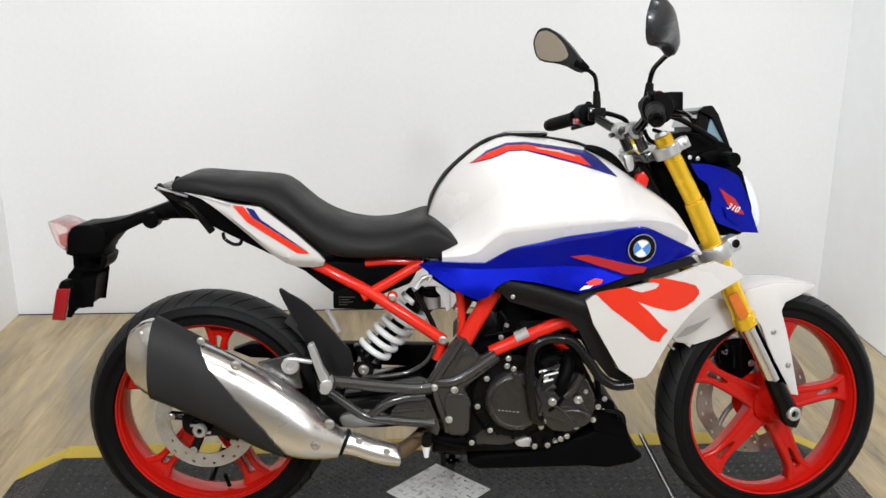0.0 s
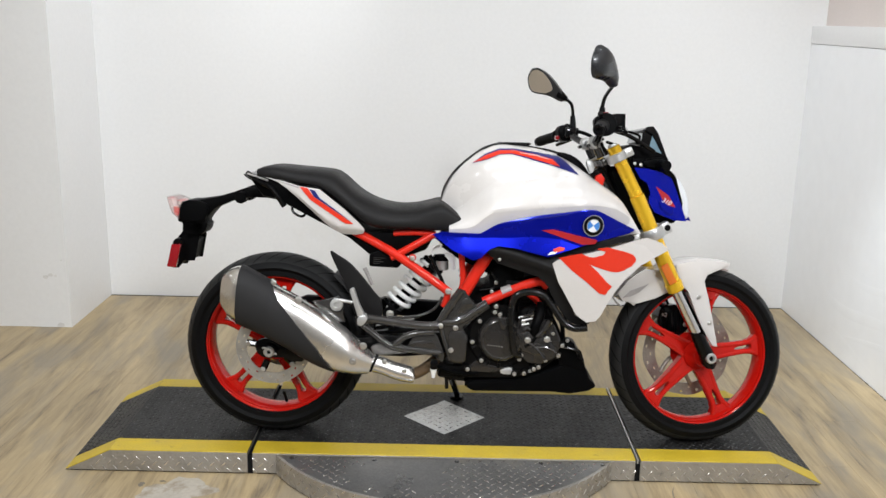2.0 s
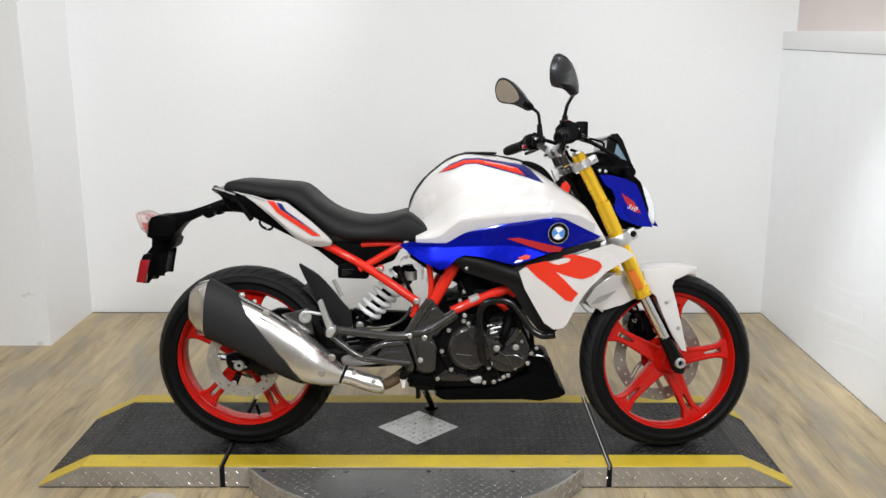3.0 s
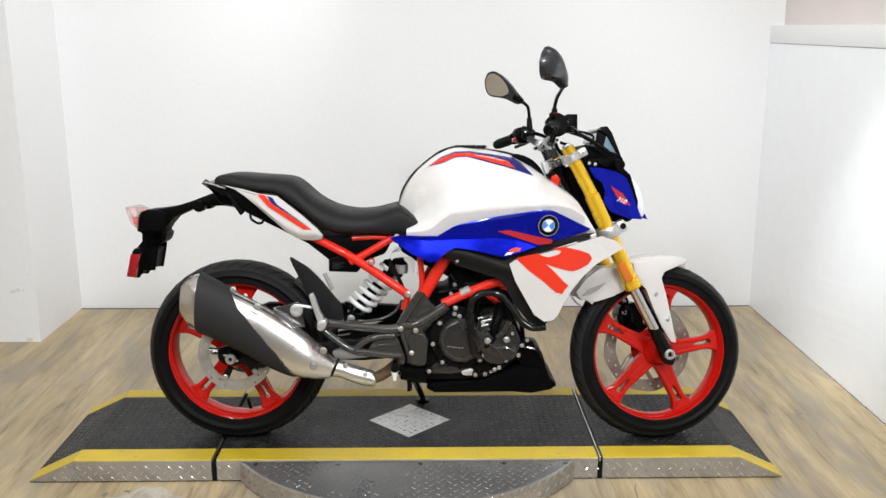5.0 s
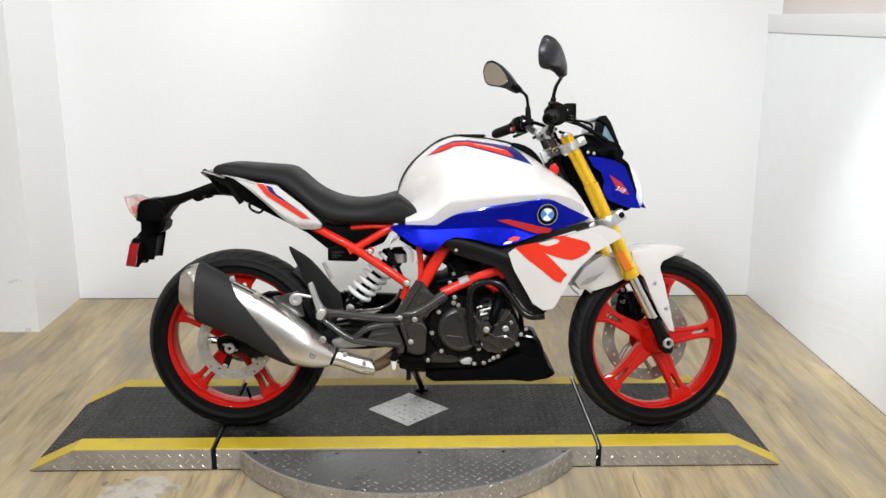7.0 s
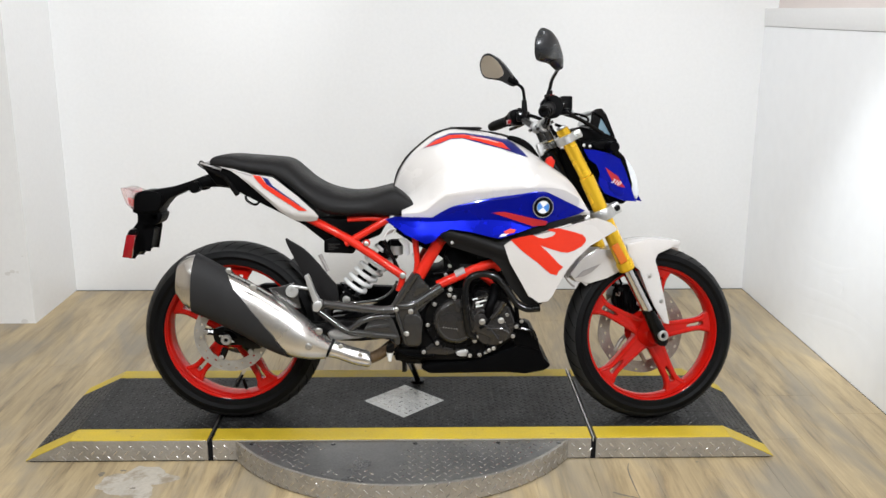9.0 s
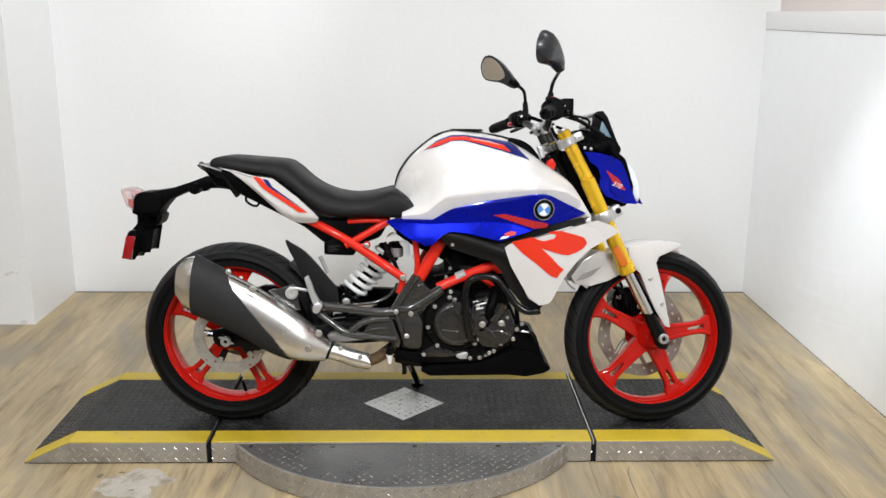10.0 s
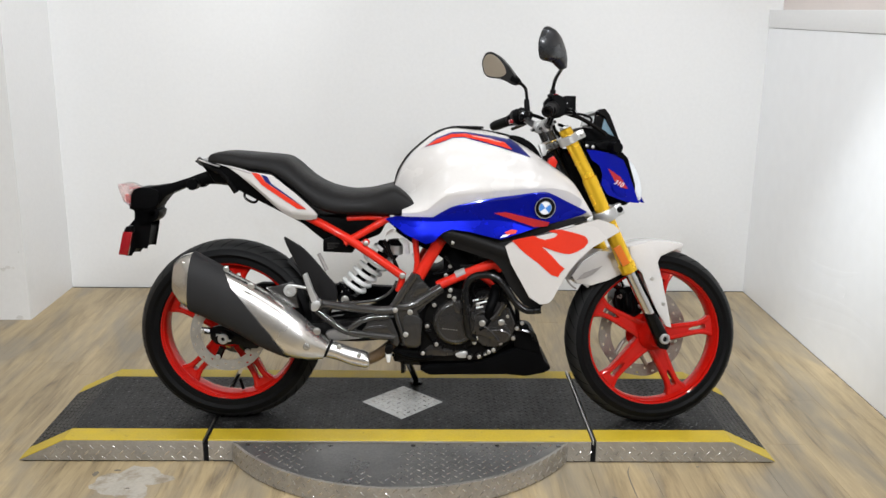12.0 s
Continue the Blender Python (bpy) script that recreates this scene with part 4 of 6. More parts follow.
part("radiator", slab([(0.347, 0.542), (0.493, 0.598), (0.503, 0.571), (0.442, 0.411), (0.404, 0.421)], -0.15, 0.15, 0.006), PLASTIC, bike, "black radiator")

# seat
SEAT_TOP = curve([(-0.591, 0.853), (-0.587, 0.86), (-0.58, 0.863), (-0.569, 0.866), (-0.547, 0.868), (-0.501, 0.867), (-0.428, 0.862), (-0.365, 0.857), (-0.345, 0.849), (-0.32, 0.826), (-0.293, 0.801), (-0.257, 0.778), (-0.212, 0.76), (-0.158, 0.751), (-0.103, 0.755), (-0.057, 0.764), (-0.028, 0.772), (-0.003, 0.759), (0.037, 0.728), (0.048, 0.712)])
SEAT_LOW = curve([(-0.594, 0.834), (-0.553, 0.828), (-0.458, 0.808), (-0.396, 0.801), (-0.337, 0.756), (-0.256, 0.69), (-0.225, 0.678), (-0.164, 0.675), (0.014, 0.681), (0.042, 0.702), (0.051, 0.716)])
SEAT_HALF = curve([(-0.63, 0.095), (-0.615, 0.112), (-0.56, 0.124), (-0.45, 0.135), (-0.32, 0.145), (-0.2, 0.155), (-0.1, 0.150), (-0.02, 0.158), (0.04, 0.160), (0.065, 0.152)])
sx0, sx1 = [(-0.591, 0.853)][0][0], [(0.049, 0.71)][0][0]
xs = [sx0 + (sx1 - sx0) * (0.5 - 0.5 * math.cos(math.pi * i / 48)) for i in range(49)]
seat = part("seat", loft([section(x, max(SEAT_TOP(x), SEAT_LOW(x) + 0.004), SEAT_LOW(x), SEAT_HALF(x), 2.7 + 3.5 * max(0, min(1, (x + 0.10) / 0.09)) + 4 * max(0, min(1, (-0.50 - x) / 0.10)), 0.3) for x in xs]), SEAT, bike, "stepped black vinyl seat", angle=60)

# tail panels
TAIL_FOLD = curve([(-0.565, 0.824), (-0.51, 0.812), (-0.45, 0.771), (-0.373, 0.705), (-0.339, 0.688), (-0.257, 0.68)])
tail_side = lambda x, z: -0.128 + 0.10 * max(0, -0.45 - x) + 0.20 * max(0, z - 0.80) + 0.9 * max(0, TAIL_FOLD(x) - z)
TAIL = [(-0.565, 0.833), (-0.51, 0.823), (-0.455, 0.808), (-0.396, 0.801), (-0.32, 0.742), (-0.269, 0.695), (-0.257, 0.68), (-0.262, 0.667), (-0.283, 0.662), (-0.321, 0.663), (-0.346, 0.672), (-0.379, 0.696), (-0.425, 0.738), (-0.462, 0.771), (-0.496, 0.8), (-0.524, 0.819)]
tail = part("tail_panel", shell(TAIL, tail_side, 0.012, 0.010), WHITE, bike, "white tail panel with red and navy stripes", angle=40)
decal("navy_stripe", [(-0.426, 0.801), (-0.409, 0.796), (-0.396, 0.775), (-0.309, 0.712), (-0.293, 0.7), (-0.413, 0.779)], NAVY, tail, lambda x, z: tail_side(x, z) - 0.0128)
decal("red_stripe", [(-0.456, 0.807), (-0.432, 0.804), (-0.413, 0.778), (-0.29, 0.697), (-0.316, 0.698), (-0.424, 0.769)], RED, tail, lambda x, z: tail_side(x, z) - 0.0138)
decal("red_pinstripe", [(-0.545, 0.83), (-0.456, 0.807), (-0.461, 0.803), (-0.542, 0.827)], LABELGREY, tail, lambda x, z: tail_side(x, z) - 0.0138)
part("tail_panel", flipped(shell(TAIL, tail_side, 0.012, 0.04)), WHITE, bike, "white tail panel", angle=40)
# grab rail, undertray and hook
for s in (-1, 1):
    pts = [(x, s * y, z) for (x, z), y in zip([(-0.628, 0.841), (-0.608, 0.83), (-0.58, 0.816), (-0.548, 0.802), (-0.524, 0.773), (-0.506, 0.745)], (0.075, 0.10, 0.115, 0.125, 0.128, 0.122))]
    part("grab_rail", tube(pts, 0.0085, 10), SATIN, bike, "black tubular grab rail")
    part("rail_trim", tube([(x, s * 0.108, z) for x, z in [(-0.623, 0.842), (-0.593, 0.832), (-0.559, 0.822)]], 0.003, 8), LABELGREY, bike)
part("tail_plate", slab([(-0.649, 0.836), (-0.63, 0.841), (-0.591, 0.831), (-0.549, 0.813), (-0.556, 0.8), (-0.591, 0.807), (-0.63, 0.821)], -0.058, 0.058, 0.004), SATIN, bike, "black tail plate")
part("undertray", slab([(-0.624, 0.833), (-0.551, 0.826), (-0.429, 0.788), (-0.273, 0.673), (-0.043, 0.663), (-0.068, 0.617), (-0.132, 0.592), (-0.242, 0.595), (-0.308, 0.648), (-0.379, 0.685), (-0.445, 0.718), (-0.5, 0.746), (-0.532, 0.765), (-0.579, 0.773), (-0.601, 0.805)], -0.10, 0.10, 0.008), PLASTIC, bike, "black plastic undertray")
part("luggage_hook", tube([(x, -0.118, z) for x, z in [(-0.483, 0.742), (-0.48, 0.728), (-0.462, 0.716), (-0.448, 0.716), (-0.441, 0.727)]], 0.004, 8), SATIN, bike)
# plate holder arm, lamp, reflector
part("plate_holder", slab([(-0.618, 0.803), (-0.676, 0.781), (-0.734, 0.762), (-0.803, 0.751), (-0.844, 0.745), (-0.856, 0.731), (-0.861, 0.682), (-0.845, 0.677), (-0.846, 0.648), (-0.832, 0.637), (-0.84, 0.62), (-0.798, 0.626), (-0.81, 0.562), (-0.844, 0.562), (-0.86, 0.538), (-0.87, 0.538), (-0.865, 0.582), (-0.854, 0.631), (-0.843, 0.644), (-0.821, 0.637), (-0.792, 0.642), (-0.777, 0.655), (-0.771, 0.692), (-0.741, 0.726), (-0.684, 0.752), (-0.623, 0.763), (-0.578, 0.763), (-0.542, 0.758)], -0.045, 0.045, 0.008), PLASTIC, bike, "black plastic plate holder on a long arm")
part("lamp_block", slab(rounded([(-0.851, 0.729), (-0.832, 0.751), (-0.793, 0.751), (-0.761, 0.74), (-0.762, 0.712), (-0.774, 0.683), (-0.853, 0.682)], 1), -0.055, 0.055, 0.012, 3), PLASTIC, bpy.data.objects["plate_holder"])
part("lamp_block", slab(rounded([(-0.84, 0.682), (-0.763, 0.683), (-0.773, 0.65), (-0.792, 0.639), (-0.836, 0.646)], 1), -0.045, 0.045, 0.01, 3), PLASTIC, bpy.data.objects["plate_holder"])
part("tail_lamp", slab([(-0.891, 0.761), (-0.871, 0.758), (-0.84, 0.745), (-0.849, 0.729), (-0.853, 0.689), (-0.873, 0.707), (-0.883, 0.732)], -0.06, 0.06, 0.006), TAIL_LENS, bike, "pale red clear tail lamp lens")
part("plate_bracket", slab([(-0.846, 0.628), (-0.801, 0.628), (-0.812, 0.565), (-0.839, 0.565)], -0.035, 0.035, 0.003), PLASTIC, bike)
part("lamp_core", slab([(-0.871, 0.729), (-0.851, 0.72), (-0.852, 0.695), (-0.868, 0.707)], -0.045, 0.045, 0.002), FRAME_RED, bpy.data.objects["tail_lamp"])
refl = part("rear_reflector", slab([(-0.855, 0.62), (-0.827, 0.619), (-0.843, 0.546), (-0.871, 0.549)], -0.128, -0.112, 0.003), REFL_RED, bike, "red side reflector")
part("reflector_mount", slab(rounded([(-0.853, 0.626), (-0.846, 0.637), (-0.828, 0.635), (-0.829, 0.614), (-0.855, 0.616)], 1), -0.12, -0.09, 0.003), PLASTIC, refl)
for s in (-1, 1):
    (x, z), = [(-0.652, 0.764)]
    ind = part("indicator_stub", rod((x, s * 0.04, z), (x, s * 0.085, z), 0.018, 0.017, 24), PLASTIC, bike, "rear indicator stub")
    part("indicator_ring", lathe([(0.0172, -0.010), (0.0184, -0.010), (0.0184, -0.007), (0.0172, -0.007)], (x, s * 0.083, z), 24, (0, s, 0)), SATIN, ind)

# ---- frame ----
def frame_tube(px_pts, r, ys=None, mat=FRAME_RED, label="", name="frame_tube", mirror=True, steps=6):
    for s in ((-1, 1) if mirror else (-1,)):
        pts = [(x, s * (ys[i] if ys else 0.125), z) for i, (x, z) in enumerate(px_pts)]
        part(name, tube(pts, r, 14, steps), mat, bike, label)


frame_tube([(-0.295, 0.671), (-0.217, 0.634), (-0.156, 0.601), (-0.042, 0.525), (0.007, 0.49)], 0.0135, (0.095, 0.115, 0.125, 0.13, 0.13), label="red trellis frame tube", mirror=False)
frame_tube([(-0.176, 0.593), (-0.116, 0.627), (-0.042, 0.67)], 0.0115, (0.122, 0.122, 0.12), label="red trellis frame tube")
frame_tube([(-0.17, 0.667), (-0.104, 0.671), (-0.039, 0.67)], 0.009, (0.10, 0.105, 0.115), label="red trellis frame tube")
frame_tube([(0.041, 0.612), (0.048, 0.533), (0.043, 0.493)], 0.0095, (0.12, 0.12, 0.12), label="red trellis frame tube", mirror=False)
frame_tube([(0.12, 0.608), (0.081, 0.541), (0.053, 0.491)], 0.0190, (0.135, 0.135, 0.135), label="broad red main frame tube")
frame_tube([(0.112, 0.465), (0.172, 0.492), (0.217, 0.511), (0.262, 0.528), (0.291, 0.531), (0.307, 0.518)], 0.0150, (0.14, 0.14, 0.14, 0.135, 0.13, 0.12), label="red lower frame tube", mirror=False)
frame_tube([(0.004, 0.5), (-0.001, 0.47), (-0.01, 0.443)], 0.0105, (0.12, 0.12, 0.12), label="red frame strut", mirror=False)
frame_tube([(0.245, 0.495), (0.277, 0.468), (0.292, 0.455)], 0.010, (0.10, 0.10, 0.10), label="red frame strut")
frame_tube([(0.46, 0.827), (0.516, 0.773), (0.557, 0.737)], 0.016, (0.03, 0.03, 0.03), SATIN, label="black steering head gusset")
frame_tube([(0.116, 0.603), (0.291, 0.692), (0.412, 0.781), (0.443, 0.805)], 0.015, (0.13, 0.12, 0.06, 0.04), label="red main frame tube")
part("head_gusset", slab([(0.456, 0.856), (0.472, 0.864), (0.484, 0.847), (0.478, 0.824), (0.452, 0.820)], -0.050, -0.02, 0.003), FRAME_RED, bike, "red frame gusset at the steering head")
part("steering_head", rod((*[(0.468, 0.881)][0][:1], 0, [(0.468, 0.881)][0][1]), (*[(0.592, 0.673)][0][:1], 0, [(0.592, 0.673)][0][1]), 0.036), SATIN, bike, "black steering head")
(x0, z0), (x1, z1) = [(0.169, 0.496), (0.198, 0.509)]
part("frame_label", tube([(x0, -0.140, z0), (x1, -0.140, z1)], 0.0156, 14, 1, False), LABELGREY, bike, "silver information sticker")
for px in [(0.004, 0.496)]:
    part("bolt", hexbolt((px[0], -0.143, px[1]), 0.008, 0.006), BOLT, bike)
(x0, z0), = [(-0.109, 0.596)]
lug = part("frame_lug", rod((x0, -0.125, z0), (x0, -0.142, z0), 0.0115, 0.010, 20), FRAME_RED, bike, "red frame lug")
part("bolt", hexbolt((x0, -0.142, z0), 0.0065, 0.005), BOLT, lug)
# battery box with its sticker
bb = part("battery_box", slab([(-0.245, 0.6), (-0.204, 0.615), (-0.133, 0.587), (-0.147, 0.569), (-0.154, 0.558), (-0.245, 0.561)], -0.105, 0.105, 0.006), PLASTIC, bike, "black battery box with small sticker")
(x0, z0), (x1, z1) = [(-0.232, 0.592), (-0.192, 0.569)]
for k in range(4):
    z = z0 + (z1 - z0) * (k + 0.5) / 4
    part("sticker_line", box(x0, x0 + (x1 - x0) * (0.95, 0.6, 0.8, 0.5)[k], -0.1065, -0.105, z - 0.0012, z + 0.0012), BRACKET, bb)

# ---- rear suspension, swingarm, hugger ----
(x0, z0), (x1, z1) = [(-0.174, 0.421), (-0.048, 0.559)]
p, q = Vector((x0, -0.02, z0)), Vector((x1, -0.02, z1))
d = (q - p).normalized()
sidev = d.orthogonal().normalized()
upv = d.cross(sidev)
L = (q - p).length
spring = []
for i in range(7 * 16 + 1):
    t = i / (7 * 16)
    a = 2 * math.pi * 6.6 * t
    spring.append(tuple(p + d * (0.012 + t * (L - 0.02)) + 0.036 * (math.cos(a) * sidev + math.sin(a) * upv)))
shock = part("shock_absorber", rod(p - d * 0.02, q + d * 0.03, 0.016, 0.020), SATIN, bike, "rear shock absorber")
part("coil_spring", tube(spring, 0.0078, 10, 1, False), SPRING, shock, "white enamelled coil spring")
part("spring_seat", rod(p - d * 0.004, p + d * 0.008, 0.044), SATIN, shock)
part("spring_seat", rod(q - d * 0.01, q + d * 0.01, 0.040), SATIN, shock)
(x0, z0), = [(-0.18, 0.405)]
part("shock_mount", rod((x0, -0.07, z0), (x0, 0.04, z0), 0.024, None, 24), SATIN, shock)
part("bolt", hexbolt((x0, -0.07, z0), 0.010, 0.006), BOLT, shock)
for s in (-1, 1):
    part("swingarm_leg", slab([(-0.558, 0.318), (-0.49, 0.322), (-0.276, 0.338), (-0.133, 0.351), (0.046, 0.367), (0.073, 0.321), (-0.025, 0.29), (-0.133, 0.28), (-0.276, 0.283), (-0.491, 0.278), (-0.56, 0.269)], s * 0.105 - 0.018, s * 0.105 + 0.018, 0.008), ENGINE, bike, "dark cast swingarm leg")
part("swingarm_tube", slab(rounded([(-0.238, 0.317), (-0.177, 0.331), (-0.119, 0.315), (-0.103, 0.297), (-0.224, 0.284)], 1), -0.140, -0.122, 0.006, 3), SWING, bike, "satin grey lower swingarm tube")
part("swingarm_bridge", slab([(-0.234, 0.351), (-0.049, 0.371), (0.044, 0.343), (0.044, 0.286), (-0.123, 0.286), (-0.216, 0.285)], -0.08, 0.08, 0.01), SATIN, bike, "swingarm bridge")
ax = part("axle_block", slab(rounded([(-0.572, 0.284), (-0.571, 0.305), (-0.561, 0.315), (-0.543, 0.313), (-0.523, 0.294), (-0.531, 0.283)], 1), -0.150, -0.12, 0.003), SATIN, bike, "black axle adjuster block")
part("axle_nut", lathe([(0.0065, 0), (0.0165, 0), (0.0165, 0.005), (0.013, 0.009), (0.0065, 0.009)], (RC[0], -0.150, RC[2]), 24, (0, -1, 0)), ALLOY, ax)
# solid dark plug paints the shade inside the axle bore
part("bore_shade", rod((RC[0], -0.149, RC[2]), (RC[0], -0.1515, RC[2]), 0.0064, None, 16), GAP, ax, "dark plug standing in for the shaded axle bore")
for x, z in ((RC[0] - 0.016, RC[2] + 0.012), (RC[0] + 0.018, RC[2] - 0.006)):
    part("adjuster_mark", box(x - 0.006, x + 0.006, -0.1525, -0.149, z - 0.003, z + 0.003, 0.001), ALLOY, ax)
part("caliper_bracket", slab(rounded([(-0.598, 0.32), (-0.562, 0.331), (-0.505, 0.32), (-0.427, 0.288), (-0.435, 0.258), (-0.51, 0.269), (-0.571, 0.265), (-0.595, 0.283)], 1), -0.126, -0.108, 0.004), SATIN, bike, "black caliper bracket round the axle")
part("brake_caliper", slab(rounded([(-0.531, 0.286), (-0.486, 0.308), (-0.441, 0.29), (-0.442, 0.253), (-0.496, 0.253)], 1), -0.115, -0.06, 0.008), SATIN, bike, "black rear brake caliper")
hug = spline([(-0.37, 0.603), (-0.348, 0.592), (-0.309, 0.567), (-0.269, 0.525), (-0.232, 0.479), (-0.207, 0.446), (-0.207, 0.394), (-0.247, 0.383), (-0.286, 0.398), (-0.304, 0.44), (-0.313, 0.481), (-0.333, 0.521), (-0.358, 0.569)], 3, True)
hugger = part("hugger", slab(hug, -0.080, -0.066, 0.004, 2), SEAT, bike, "black rear hugger mudguard")
part("hugger_arch", lathe([(0.298, -0.076), (0.309, -0.07), (0.313, 0.0), (0.309, 0.07), (0.298, 0.076), (0.296, 0.072), (0.305, 0.066), (0.309, 0.0), (0.305, -0.066), (0.296, -0.072)], RC, 20, start=8, sweep=43), SEAT, hugger)
part("footrest_stub", rod((*[(-0.328, 0.47)][0][:1], -0.19, [(-0.328, 0.47)][0][1]), (*[(-0.286, 0.463)][0][:1], -0.19, [(-0.286, 0.463)][0][1]), 0.005), ALLOY, bike)
frame_tube([(-0.262, 0.552), (-0.249, 0.526), (-0.236, 0.499)], 0.0065, (0.075, 0.075, 0.075), LABELGREY, "braided brake hose", "brake_hose", False)

part("chain_guard", slab([(-0.518, 0.411), (-0.472, 0.428), (-0.149, 0.424), (0.042, 0.417), (0.046, 0.353), (-0.149, 0.368), (-0.472, 0.391)], 0.080, 0.115, 0.006), PLASTIC, bike, "black chain guard")

# ---- exhaust: silencer, shield, end cap, link pipe ----
top = spline([(-0.617, 0.569), (-0.57, 0.544), (-0.516, 0.514), (-0.468, 0.49), (-0.417, 0.461), (-0.358, 0.423), (-0.298, 0.379), (-0.247, 0.331), (-0.216, 0.301)], 5)
low = spline([(-0.631, 0.398), (-0.583, 0.377), (-0.532, 0.353), (-0.481, 0.327), (-0.429, 0.295), (-0.386, 0.274), (-0.335, 0.256), (-0.283, 0.247), (-0.234, 0.248)], 5)
n = len(top)


def silencer_loop(i, a, grow=0.0):
    (x0, z0), (x1, z1) = top[i], low[i]
    cx, cz, hx, hz = (x0 + x1) / 2, (z0 + z1) / 2, (x0 - x1) / 2, (z0 - z1) / 2
    hl = math.hypot(hx, hz)
    f = (hl + grow) / hl
    wy = min(0.062, hl * 1.05) + grow
    c, s = math.cos(a), math.sin(a)
    e = lambda v: math.copysign(abs(v) ** 0.85, v)
    return (cx + f * hx * e(c), -0.205 - wy * e(s), cz + f * hz * e(c))


def split(i):
    """How far round from the top the steel reaches at a station."""
    t = i / (n - 1)
    return float(np.interp(t, [0.235, 0.25, 0.30, 0.45, 0.60, 0.70, 0.76], [0.0, 0.55, 1.0, 1.45, 1.75, 2.25, math.pi]))


silencer = part("silencer", loft([[silencer_loop(i, 2 * math.pi * k / 40) for k in range(40)] for i in range(n)]), STEEL, bike, "brushed stainless silencer with dark shield", angle=50)
bm = bmesh.new()
rows = []
for i in range(0, n):
    b = split(i) if i / (n - 1) > 0.235 else 0.0
    if b >= math.pi:
        break
    rows.append([bm.verts.new(silencer_loop(i, b + (2 * math.pi - 2 * b) * k / 40, 0.005)) for k in range(41)])
for a, b in zip(rows, rows[1:]):
    for k in range(40):
        bm.faces.new((a[k], a[k + 1], b[k + 1], b[k]))
ext = bmesh.ops.extrude_face_region(bm, geom=list(bm.faces))
for v in (g for g in ext["geom"] if isinstance(g, bmesh.types.BMVert)):
    v.co.y += 0.003 if v.co.y < -0.205 else -0.003
part("heat_shield", bm, SHIELD, silencer, "dark grey heat shield sleeve", angle=50)
ends = []
(ex, ez), (fx, fz) = top[0], low[0]
cx, cz = (ex + fx) / 2, (ez + fz) / 2
cap = [(-0.617, 0.571), (-0.645, 0.552), (-0.67, 0.526), (-0.679, 0.496), (-0.674, 0.466), (-0.654, 0.43), (-0.631, 0.398)]
for t, k in ((0.0, 1.0), (0.25, 0.96), (0.6, 0.84), (0.85, 0.66), (1.0, 0.56)):
    off = Vector((-0.052 * t, 0, 0.012 * t))
    ends.append([tuple(Vector((cx, -0.205, cz)) + off + Vector(((silencer_loop(0, a)[0] - cx) * k, (silencer_loop(0, a)[1] + 0.205) * k, (silencer_loop(0, a)[2] - cz) * k))) for a in (2 * math.pi * q / 40 for q in range(40))])
part("end_cap", loft(ends), STEEL, silencer, "polished steel end cap", angle=30)
for px in [(-0.439, 0.48), (-0.245, 0.346), (-0.276, 0.298)]:
    part("bolt", hexbolt((px[0], -0.262, px[1]), 0.009, 0.005), BOLT, silencer)
part("bolt", hexbolt((*[(-0.519, 0.524)][0][:1], -0.225, [(-0.519, 0.524)][0][1]), 0.007, 0.005), BOLT, silencer)
part("clamp_ring", lathe([(0.026, -0.004), (0.0295, -0.004), (0.0295, 0.004), (0.026, 0.004)], (-0.219, -0.192, 0.277), 28, (0.92, 0, -0.38)), GAP, silencer, "dark joint ring")
pipe = part("link_pipe", loft([[(x + 0.0, -0.19 - 0.03 * math.cos(a), z + h * math.sin(a)) for a in (2 * math.pi * k / 24 for k in range(24))] for (x, z), h in zip(spline([(-0.223, 0.275), (-0.195, 0.269), (-0.152, 0.253), (-0.117, 0.245), (-0.1, 0.241), (-0.093, 0.239)], 3), [0.027] * 9 + [0.026, 0.026, 0.025, 0.024, 0.021, 0.016, 0.008])]), STEEL, bike, "stainless link pipe cover")
for px in [(-0.184, 0.289), (-0.124, 0.262)]:
    part("bolt", hexbolt((px[0], -0.218, px[1]), 0.006, 0.004), BOLT, pipe)
frame_tube([(-0.133, 0.231), (-0.079, 0.237), (-0.025, 0.268), (0.002, 0.296)], 0.018, (0.17, 0.13, 0.08, 0.05), HEADER, "heat-tinted exhaust header pipe", "header_pipe", False)
hang = part("silencer_hanger", slab([(-0.409, 0.459), (-0.362, 0.47), (-0.329, 0.479), (-0.312, 0.463), (-0.316, 0.431), (-0.309, 0.399), (-0.337, 0.399), (-0.371, 0.422)], -0.182, -0.165, 0.003), BRACKET, bike, "dark silencer hanger bracket")
(x, z), = [(-0.335, 0.454)]
part("hanger_bolt", lathe([(0, 0), (0.0195, 0), (0.0195, 0.006), (0.016, 0.009), (0.009, 0.0095), (0.007, 0.004), (0, 0.004)], (x, -0.184, z), 32, (0, -1, 0), closed=False), ALLOY, hang, "large silver washer bolt")

